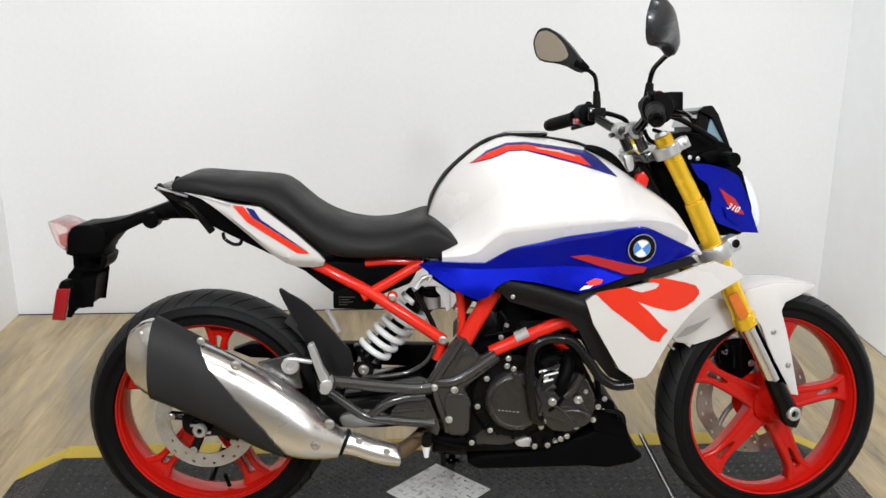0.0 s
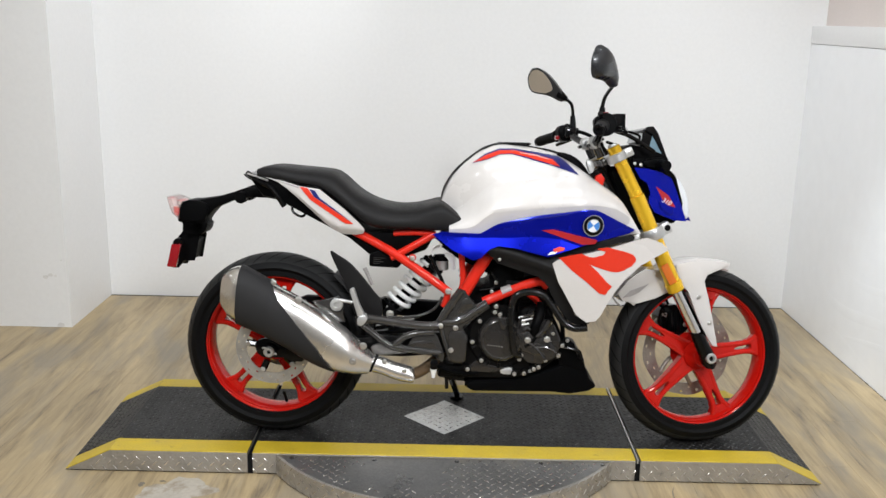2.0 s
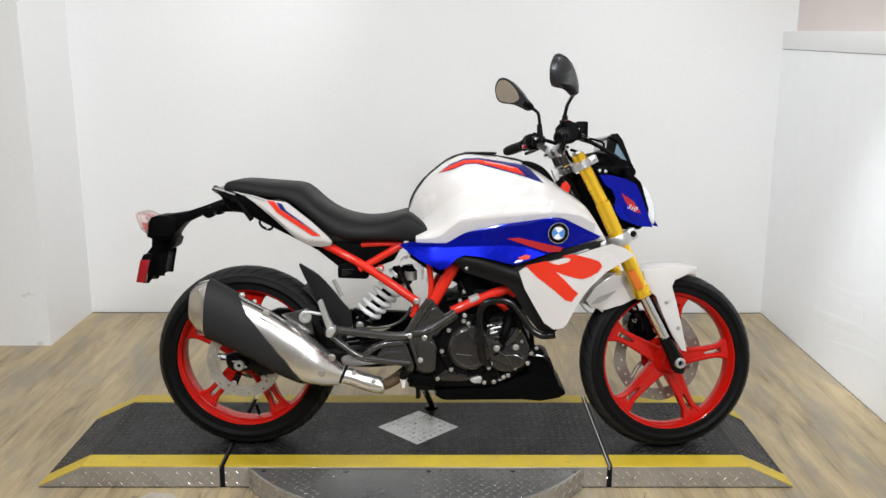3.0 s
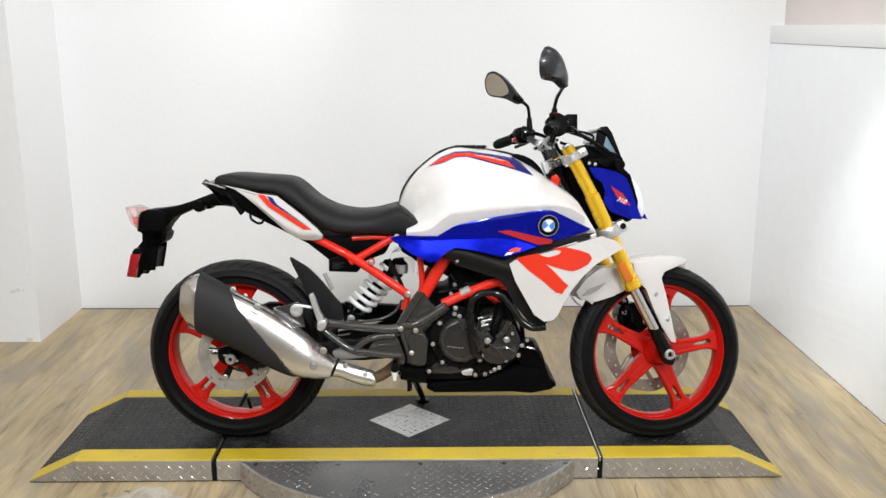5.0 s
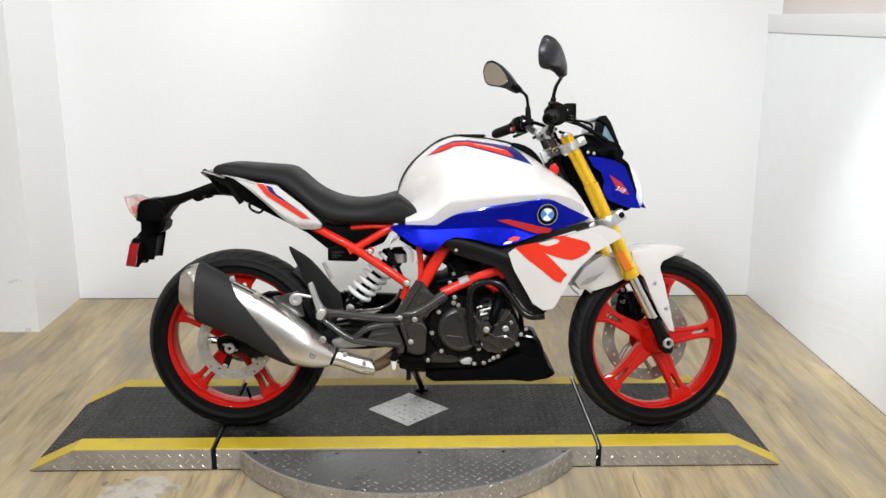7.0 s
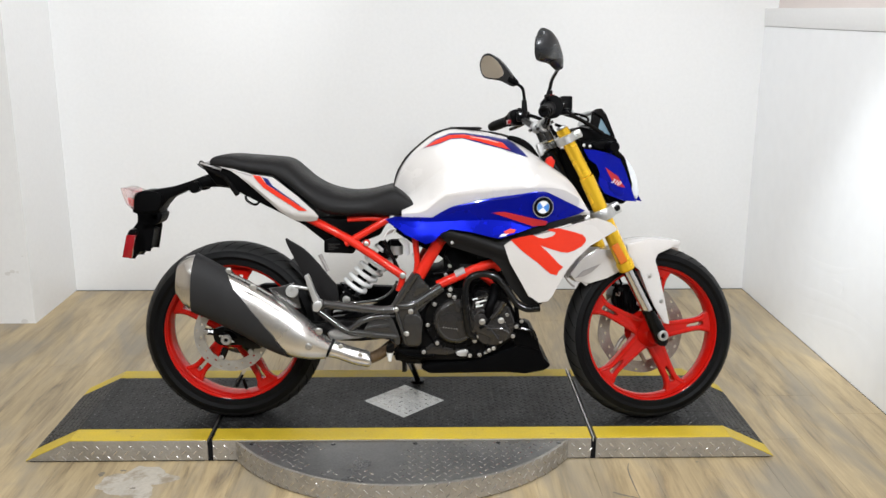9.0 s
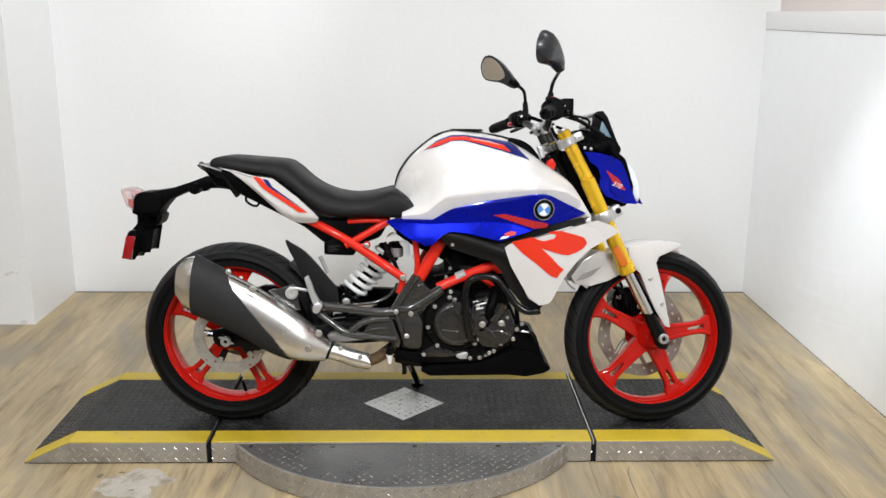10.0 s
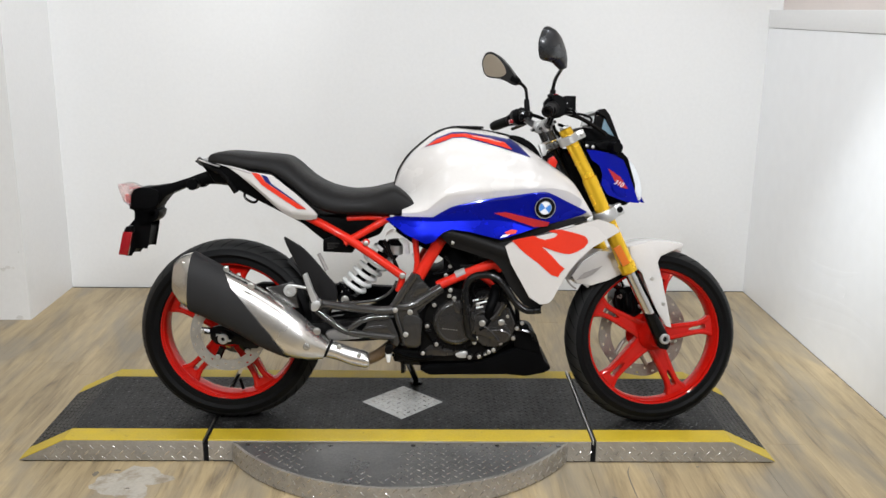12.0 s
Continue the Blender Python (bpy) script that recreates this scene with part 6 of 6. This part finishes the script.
# handlebar with its controls
(hx, hz), = [(0.44, 0.946)]
SX, SZ = 0.412, 0.998
END, INNER = (0.348, 0.380, 0.972), (0.401, 0.245, 0.993)
bar_pts = [(0.362, -0.37, 0.974), (0.401, -0.245, 0.993), (0.418, -0.19, 0.996), (hx - 0.006, -0.10, hz + 0.022), (hx, -0.04, hz + 0.010), (hx, 0, hz + 0.010)]
bar_pts += [(a, -b, c) for a, b, c in bar_pts[-2:0:-1]] + [(0.374, 0.33, 0.980)]
bar = part("handlebar", tube(bar_pts, 0.0115, 14, 6), SATIN, bike, "black tubular handlebar", S)
for s in (-1, 1):
    e, i = Vector((END[0], s * END[1], END[2])), Vector((INNER[0], s * INNER[1], INNER[2]))
    e = e if s < 0 else e.lerp(i, 0.22)
    way = (i - e).normalized()
    part("grip", lathe([(0, 0), (0.0165, 0)] + [(0.0165 + 0.0012 * (k % 2), 0.004 + 0.0055 * k) for k in range(22 if s < 0 else 17)] + [(0.0205, 0.128 if s < 0 else 0.100), (0.0205, 0.136 if s < 0 else 0.108), (0.012, 0.136 if s < 0 else 0.108)], e, 24, way, closed=False), RUBBER, bar, "ribbed rubber grip")
    part("bar_end", lathe([(0.006, -0.004), (0.007, 0.012), (0.0125, 0.013), (0.0150, 0.010), (0.0155, -0.004)], e, 24, -way), SATIN, bar)
    part("riser", rod(Vector((hx, s * 0.045, hz + 0.010)) - AXIS * 0.050, Vector((hx, s * 0.045, hz + 0.010)), 0.0125, None, 16), BRACKET, bar, "grey cast bar riser")
    part("bar_clamp", lathe([(0.011, -0.012), (0.019, -0.012), (0.0205, -0.009), (0.0205, 0.009), (0.019, 0.012), (0.011, 0.012)], (hx, s * 0.045, hz + 0.010), 20), ALLOY, bar)
    part("clamp_ear", axis_box((hx, s * 0.045, hz + 0.010), -0.030, 0.030, -0.010, 0.010, -0.005, 0.005, 0.003), BRACKET, bar)
    part("bolt", hexbolt((hx - 0.012, s * 0.045, hz + 0.022), 0.006, 0.005, AXIS), BOLT, bar)
    sw = part("switch_housing", slab(rounded([(SX - 0.030, SZ + 0.010), (SX - 0.016, SZ + 0.028), (SX + 0.018, SZ + 0.028), (SX + 0.028, SZ + 0.008), (SX + 0.020, SZ - 0.026), (SX - 0.014, SZ - 0.028)], 1), s * 0.215 - 0.024, s * 0.215 + 0.024, 0.006), PLASTIC, bar, "black switch housing")
    if s < 0:
        part("throttle_drum", rod((SX - 0.002, -0.246, SZ), (SX, -0.228, SZ), 0.034, None, 28), PLASTIC, bar)
        part("stop_switch", slab([(SX - 0.012, SZ + 0.026), (SX + 0.012, SZ + 0.028), (SX + 0.008, SZ + 0.037), (SX - 0.006, SZ + 0.036)], -0.236, -0.204, 0.003), REFL_RED, bar, "red stop switch")
    else:
        part("indicator_switch", box(SX - 0.034, SX - 0.022, 0.195, 0.222, SZ - 0.022, SZ - 0.008, 0.003), REFL_RED, bar, "red switch button")
    # lever and its perch
    lev = [(SX + 0.030, s * 0.20, SZ - 0.004), (SX + 0.046, s * 0.25, SZ - 0.010), (SX + 0.036, s * 0.31, SZ - 0.020), (SX + 0.016, s * 0.37, SZ - 0.030)]
    part("lever", tube(lev, 0.006, 10), SATIN, bar, "black hand lever")
    part("lever_perch", box(SX - 0.01, SX + 0.036, s * 0.18 - 0.016, s * 0.18 + 0.016, SZ - 0.016, SZ + 0.018, 0.005), SATIN, bar)
    part("mirror_boss", rod((SX + s * 0.01, s * 0.25 - s * 0.02, SZ), (SX + s * 0.02, s * 0.25, SZ + 0.032), 0.009), SATIN, bar)
(x0, z0), (x1, z1) = [(0.452, 0.98), (0.485, 1.034)]
mc = part("brake_reservoir", box(x0, x1, -0.20, -0.15, z0, z1, 0.004), PLASTIC, bike, "black square brake fluid reservoir", S)
(x, z), = [(0.46, 1.008)]
part("sight_glass", lathe([(0, 0), (0.009, 0), (0.009, 0.003), (0.006, 0.004), (0, 0.004)], (x, -0.199, z), 20, (0, -1, 0), closed=False), SATIN, mc)
for s in (-1, 1):
    pts = [(hx + 0.02, s * 0.10, hz + 0.01), (hx + 0.07, s * 0.09, hz - 0.01), (hx + 0.11, s * 0.07, hz - 0.06), (hx + 0.10, s * 0.05, hz - 0.13)]
    part("cable", tube(pts, 0.0045, 8), PLASTIC, bike, "black control cable", S)


# mirrors
def mirror(s, base, bend, neck, turn, rise, tip, tall):
    alpha = radians(turn)
    u = Vector((-math.sin(alpha), s * math.cos(alpha), rise)).normalized()
    face = Vector((-math.cos(alpha), -s * math.sin(alpha), tip)).normalized()
    v = Vector((0, 0, 1)) - face * face.z
    v.normalize()
    rim = rounded([(0.0, -0.006), (0.012, 0.020), (0.045, 0.060), (0.085, 0.096), (0.120, 0.112), (0.150, 0.106), (0.172, 0.070), (0.166, 0.030), (0.148, 0.012), (0.075, 0.008), (0.020, -0.014)], 1)
    glass = rounded([(0.050, 0.030), (0.060, 0.060), (0.088, 0.090), (0.120, 0.104), (0.147, 0.098), (0.165, 0.068), (0.159, 0.034), (0.146, 0.018), (0.085, 0.014)], 2)
    n = Vector(neck)

    def ring(k, depth, out=rim, cu=0.095, cv=0.055):
        return [n + u * (cu + (a - cu) * k) + v * (cv + (b - cv) * k) * tall + face * depth for a, b in out]

    stem = part("mirror", tube([base, bend, tuple(n.lerp(Vector(bend), 0.5) + Vector((0, 0, 0.004))), tuple(n + u * 0.004)], 0.0055, 10), SATIN, bike, "black teardrop rear-view mirror", S)
    part("stem_boot", rod(Vector(base) + Vector((0, 0, -0.022)), Vector(base).lerp(Vector(bend), 0.45), 0.011, 0.0085), RUBBER, stem)
    part("mirror_shell", loft([ring(0.35, -0.030), ring(0.62, -0.026), ring(0.84, -0.017), ring(0.97, -0.004), ring(1.0, 0.0), ring(0.99, 0.004), ring(0.95, 0.0045)]), SHELL, stem, angle=28)
    part("mirror_neck", tube([tuple(n), tuple(n + u * 0.030 + v * 0.012 - face * 0.006)], lambda t: 0.009 + 0.006 * t, 12), PLASTIC, stem)
    part("mirror_glass", loft([ring(1.0, 0.003, glass), ring(0.99, 0.0062, glass)]), MIRROR, stem, "mirror glass")


SHELL = material("blue_black_shell", (0.012, 0.013, 0.015), 0.30, spec=0.4, vary=0.12, scale=20, coat=0.2)
mirror(-1, (0.423, -0.155, 1.035), (0.427, -0.170, 1.078), (0.425, -0.272, 1.110), 41, -0.08, 0.086, 0.94)
mirror(1, (0.442, 0.215, 1.035), (0.435, 0.207, 1.088), (0.413, 0.211, 1.114), 34, 0.12, -0.10, 0.90)

# dash display
dash = part("dash_display", slab([(0.597, 0.967), (0.6, 0.999), (0.612, 1.008), (0.63, 1.01), (0.644, 0.993), (0.677, 0.919), (0.639, 0.917), (0.605, 0.928)], -0.032, 0.10, 0.006, 3), SATIN, bike, "black dash display with grey screen", S)
(x0, z0), (x1, z1) = [(0.595, 0.963), (0.608, 1.005)]
nn = Vector((-(z1 - z0), 0, x1 - x0)).normalized() * 0.003
bm = bmesh.new()
v = [bm.verts.new(Vector((x, y, z)) + nn * k) for k in (0.2, 1.4) for x, y, z in ((x0, -0.026, z0), (x1, -0.026, z1), (x1, 0.094, z1), (x0, 0.094, z0))]
for f in ((3, 2, 1, 0), (4, 5, 6, 7), (0, 1, 5, 4), (1, 2, 6, 5), (2, 3, 7, 6), (3, 0, 4, 7)):
    bm.faces.new([v[i] for i in f])
SCREEN = material("grey_lcd_screen", (0.42, 0.43, 0.44), 0.12, vary=0.03)
part("screen", bm, SCREEN, dash, "pale grey screen")
PANE = material("blue_grey_pane", (0.13, 0.21, 0.26), 0.10, vary=0.05, scale=12, coat=0.8)
part("side_pane", slab([(0.629, 0.981), (0.665, 0.924), (0.648, 0.928), (0.618, 0.938)], -0.037, -0.031, 0.0012), PANE, dash, "blue-grey glossy side pane")
part("screen_hood", slab([(0.595, 0.999), (0.61, 1.01), (0.63, 1.012), (0.646, 0.992), (0.677, 0.917), (0.665, 0.919), (0.627, 0.985)], -0.042, -0.030, 0.003), SATIN, dash)
part("dash_bracket", slab(rounded([(0.544, 0.956), (0.612, 0.943), (0.68, 0.918), (0.681, 0.889), (0.575, 0.896), (0.548, 0.924)], 1), -0.05, 0.05, 0.006), PLASTIC, dash)
part("brake_line", tube([(x, -0.09, z) for x, z in [(0.493, 0.989), (0.53, 0.978), (0.571, 0.957), (0.617, 0.929)]], 0.0065, 10), SATIN, bike, "black brake line", S)
part("brake_line", tube([(x, -0.08, z) for x, z in [(0.509, 0.993), (0.548, 0.987), (0.572, 0.975), (0.562, 0.952)]], 0.004, 8), PLASTIC, bike, "thin black cable", S)
part("cable", tube([(x, -0.06, z) for x, z in [(0.456, 0.956), (0.469, 0.933), (0.511, 0.915), (0.553, 0.878)]], 0.005, 8), PLASTIC, bike, "black control cable", S)
part("cable", tube([(x, 0.10, z) for x, z in [(0.42, 1.0), (0.449, 0.993), (0.475, 0.98), (0.493, 0.945)]], 0.006, 8), PLASTIC, bike, "black control cable", S)

# headlamp with its blue cowl
lamp = part("headlamp", slab([(0.554, 0.912), (0.656, 0.913), (0.666, 0.888), (0.708, 0.852), (0.732, 0.773), (0.729, 0.734), (0.703, 0.708), (0.65, 0.708), (0.611, 0.773), (0.573, 0.845)], -0.056, 0.056, 0.012, 3), PLASTIC, bike, "black headlamp housing with blue cowl", S)


def cowl_side(x, z):
    return -0.088 + 0.13 * max(0, x - 0.63) + 0.05 * max(0, 0.70 - z)


cowl = part("cowl", shell([(0.552, 0.880), (0.597, 0.877), (0.640, 0.867), (0.674, 0.850), (0.690, 0.819), (0.712, 0.763), (0.731, 0.716), (0.690, 0.719), (0.655, 0.730), (0.622, 0.743), (0.602, 0.773), (0.606, 0.805), (0.595, 0.833), (0.572, 0.847)], cowl_side, 0.008, 0.02), BLUE, lamp, "blue metallic headlamp cowl", angle=25)
part("cowl", flipped(shell([(0.612, 0.884), (0.7, 0.86), (0.748, 0.822), (0.807, 0.713), (0.722, 0.734), (0.67, 0.773), (0.679, 0.807), (0.638, 0.852)], cowl_side, 0.008, 0.03)), BLUE, lamp, angle=25)
decal("red_panel", [(0.623, 0.823), (0.641, 0.812), (0.665, 0.797), (0.691, 0.76), (0.666, 0.765), (0.645, 0.785)], DARKRED, lamp, lambda x, z: cowl_side(x, z) - 0.0085)
part("cowl_facet", shell([(0.634, 0.778), (0.664, 0.757), (0.687, 0.748), (0.692, 0.737), (0.668, 0.739), (0.642, 0.756)], lambda x, z: cowl_side(x, z) - 0.006, 0.006, 0.02), BLUE, lamp, "raised blue facet", angle=20)
lens = part("lens", slab([(0.69, 0.824), (0.698, 0.856), (0.718, 0.846), (0.738, 0.812), (0.750, 0.780), (0.754, 0.745), (0.749, 0.720), (0.722, 0.738)], -0.052, 0.052, 0.010, 3), LENS_WHITE, lamp, "clear white headlamp lens")
part("reflector_bowl", slab([(0.695, 0.826), (0.701, 0.849), (0.714, 0.841), (0.732, 0.809), (0.743, 0.778), (0.746, 0.748), (0.741, 0.730), (0.722, 0.746)], -0.045, 0.045, 0.006, 2), BADGE_W, lens, "pale inner reflector")
part("indicator_stub", rod((0.643, -0.085, 0.887), (0.643, -0.128, 0.887), 0.0185, 0.0165, 24), PLASTIC, lamp, "black front indicator stub")
part("top_cover", slab(rounded([(0.576, 0.902), (0.647, 0.916), (0.66, 0.906), (0.662, 0.884), (0.61, 0.877)], 1), -0.075, 0.075, 0.01, 3), PLASTIC, lamp)
part("lamp_shield", slab([(0.659, 0.888), (0.674, 0.884), (0.704, 0.856), (0.693, 0.838), (0.663, 0.859)], -0.06, 0.06, 0.006), PLASTIC, lamp)
for px in [(0.56, 0.893), (0.58, 0.89)]:
    part("bolt", hexbolt((px[0], -0.076, px[1]), 0.004, 0.003), BOLT, lamp)
# number on the red panel
txt = bpy.data.curves.new("number_mark", "FONT")
txt.body, txt.size, txt.extrude, txt.shear, txt.align_x = "310", 0.021, 0.0006, 0.35, "CENTER"
tob = bpy.data.objects.new("number_mark", txt)
me = bpy.data.meshes.new_from_object(tob)
bpy.data.objects.remove(tob)
(x, z), = [(0.656, 0.777)]
th = radians(-21)
place = Matrix(((math.cos(th), -math.sin(th), 0, x), (0, 0, -1, cowl_side(x, z) - 0.0105), (math.sin(th), math.cos(th), 0, z - 0.006), (0, 0, 0, 1)))
me.transform(place)
me.materials.append(BADGE_W)
ob = new("number_mark", me)
ob.parent = lamp
tagged(ob, "silver-white number 310")

# front mudguard
prof = [(r - 0.014, y) for r, y in ((0.302, -0.0655), (0.323, -0.064), (0.3275, -0.052), (0.329, -0.02), (0.329, 0.02), (0.3275, 0.052), (0.323, 0.064), (0.302, 0.0655), (0.297, 0.060), (0.312, 0.057), (0.319, 0.04), (0.323, 0.0), (0.319, -0.04), (0.312, -0.057), (0.297, -0.060))]
guard = part("front_mudguard", lathe(prof, (FC[0], 0, FC[2]), 40, start=75, sweep=70), WHITE, bike, "white front mudguard", S)
for s in (-1, 1):
    a = slab([(0.705, 0.579), (0.776, 0.595), (0.852, 0.592), (0.887, 0.587), (0.876, 0.574), (0.811, 0.547), (0.802, 0.527), (0.818, 0.474), (0.835, 0.401), (0.853, 0.318), (0.834, 0.322), (0.799, 0.378), (0.775, 0.429), (0.749, 0.495), (0.717, 0.521)], -0.074, -0.064, 0.003)
    b = slab([(0.536, 0.464), (0.519, 0.488), (0.556, 0.534), (0.607, 0.566), (0.667, 0.561), (0.717, 0.521), (0.691, 0.496), (0.642, 0.472), (0.583, 0.456)], -0.072, -0.062, 0.003)
    for bm in (a, b):
        part("mudguard_side", bm if s < 0 else flipped(bm), WHITE, guard)
for px in [(0.783, 0.477), (0.823, 0.395)]:
    part("bolt", hexbolt((px[0], -0.074, px[1]), 0.006, 0.003), BOLT, guard)
# thin grey plate, slightly proud of the white side
part("mudguard_facet", slab([(0.535, 0.474), (0.56, 0.497), (0.62, 0.519), (0.588, 0.491), (0.561, 0.479)], -0.0745, -0.07, 0.0008, 1), LABELGREY, guard, "flat grey facet")
caliper = part("brake_caliper", slab(rounded([(0.708, 0.431), (0.767, 0.44), (0.814, 0.411), (0.808, 0.353), (0.77, 0.328), (0.72, 0.343), (0.7, 0.388)], 1), 0.050, 0.120, 0.01, 3), SATIN, bike, "black front brake caliper", S)
for k in range(4):
    part("caliper_rib", box(0.716 + 0.020 * k, 0.724 + 0.020 * k, 0.044, 0.056, 0.352, 0.418, 0.002), PLASTIC, caliper)
for x, z in ((0.722, 0.405), (0.795, 0.372)):
    part("bolt", hexbolt((x, 0.050, z), 0.007, 0.006), BOLT, caliper)
part("brake_hose", tube([(x, -0.06, z) for x, z in [(0.507, 0.509), (0.505, 0.483), (0.519, 0.46), (0.537, 0.445)]], 0.003, 8), LABELGREY, bike, "grey cable loop", S)

# ---- floor planks, each a board with softened edges ----
def plank_material():
    m = bpy.data.materials.new("oak_laminate")
    m.use_nodes = True
    nt = m.node_tree
    n, link = nt.nodes, nt.links.new
    b = n["Principled BSDF"]
    tc, info = n.new("ShaderNodeTexCoord"), n.new("ShaderNodeObjectInfo")
    shift = n.new("ShaderNodeVectorMath")
    shift.operation = "MULTIPLY_ADD"
    link(info.outputs["Random"], shift.inputs[0])
    shift.inputs[1].default_value = (31.0, 57.0, 13.0)
    link(tc.outputs["Object"], shift.inputs[2])
    geo = n.new("ShaderNodeNewGeometry")

    def grain_noise(stretch, scale, detail, rough=0.5, twist=0.0, whole=False):
        mp = n.new("ShaderNodeMapping")
        mp.inputs["Scale"].default_value = stretch
        link(geo.outputs["Position"] if whole else shift.outputs[0], mp.inputs["Vector"])
        q = n.new("ShaderNodeTexNoise")
        q.inputs["Scale"].default_value, q.inputs["Detail"].default_value = scale, detail
        q.inputs["Roughness"].default_value, q.inputs["Distortion"].default_value = rough, twist
        link(mp.outputs["Vector"], q.inputs["Vector"])
        return q

    cloud = grain_noise((1.0, 0.11, 1.0), 15.0, 9, 0.66, 0.7, True)
    grain = grain_noise((1.0, 0.05, 1.0), 120.0, 5, 0.6)
    blotch = grain_noise((1.0, 0.26, 1.0), 5.5, 5, 0.58, 0.9, True)
    add = n.new("ShaderNodeMath")
    add.operation = "MULTIPLY_ADD"
    link(grain.outputs["Fac"], add.inputs[0])
    add.inputs[1].default_value = 0.36
    link(cloud.outputs["Fac"], add.inputs[2])
    ramp = n.new("ShaderNodeValToRGB")
    r = ramp.color_ramp
    r.elements[0].position, r.elements[0].color = 0.46, (0.120, 0.085, 0.046, 1)
    r.elements[1].position, r.elements[1].color = 0.88, (0.46, 0.355, 0.205, 1)
    e = r.elements.new(0.56)
    e.color = (0.25, 0.190, 0.108, 1)
    e = r.elements.new(0.70)
    e.color = (0.37, 0.285, 0.163, 1)
    link(add.outputs[0], ramp.inputs["Fac"])
    greyed = n.new("ShaderNodeMapRange")
    greyed.inputs["From Min"].default_value, greyed.inputs["From Max"].default_value = 0.48, 0.66
    greyed.inputs["To Max"].default_value = 0.74
    link(blotch.outputs["Fac"], greyed.inputs["Value"])
    mix = n.new("ShaderNodeMix")
    mix.data_type = "RGBA"
    link(greyed.outputs[0], mix.inputs["Factor"])
    link(ramp.outputs["Color"], mix.inputs["A"])
    mix.inputs["B"].default_value = (0.235, 0.207, 0.160, 1)
    tone = n.new("ShaderNodeMapRange")
    tone.inputs["To Min"].default_value, tone.inputs["To Max"].default_value = 0.95, 1.04
    link(info.outputs["Random"], tone.inputs["Value"])
    mul = n.new("ShaderNodeVectorMath")
    mul.operation = "SCALE"
    link(mix.outputs["Result"], mul.inputs[0])
    link(tone.outputs[0], mul.inputs["Scale"])
    link(mul.outputs[0], b.inputs["Base Color"])
    rr = n.new("ShaderNodeMapRange")
    rr.inputs["To Min"].default_value, rr.inputs["To Max"].default_value = 0.30, 0.55
    link(cloud.outputs["Fac"], rr.inputs["Value"])
    link(rr.outputs[0], b.inputs["Roughness"])
    bp = n.new("ShaderNodeBump")
    bp.inputs["Strength"].default_value, bp.inputs["Distance"].default_value = 0.25, 0.001
    link(grain.outputs["Fac"], bp.inputs["Height"])
    link(bp.outputs[0], b.inputs["Normal"])
    return m


OAK = plank_material()
PW, PL = 0.185, 1.22
plank_data = None
rng = random.Random(4)
nx = int((RIGHT + 4.2) / PW) + 1
for i in range(nx):
    off = rng.random() * PL
    x = RIGHT - 0.003 - (i + 0.5) * PW
    far = BACK - 0.012 if x > LEFT - PW / 2 else RETURN + 0.05
    w = min(PW, 2 * (x + 4.19)) if x - PW / 2 < -4.19 else PW
    for j in range(7):
        y = BACK - 0.014 - off - (j - 0.5) * PL
        y0, y1 = max(-4.59, y - PL / 2), min(far, y + PL / 2)
        if y1 - y0 < 0.02 or w < 0.02:
            continue
        whole = y1 - y0 > PL - 0.001 and w == PW
        if whole and plank_data is not None:
            ob = new("plank", plank_data)
            ob.parent = floor
        else:
            l = y1 - y0
            ob = part("plank", box(-w / 2 + 0.0002, w / 2 - 0.0002, -l / 2 + 0.0002, l / 2 - 0.0002, -0.008, 0, 0.0005, 1), OAK, floor)
            if whole:
                plank_data = ob.data
        ob.location = (x, (y0 + y1) / 2, 0)
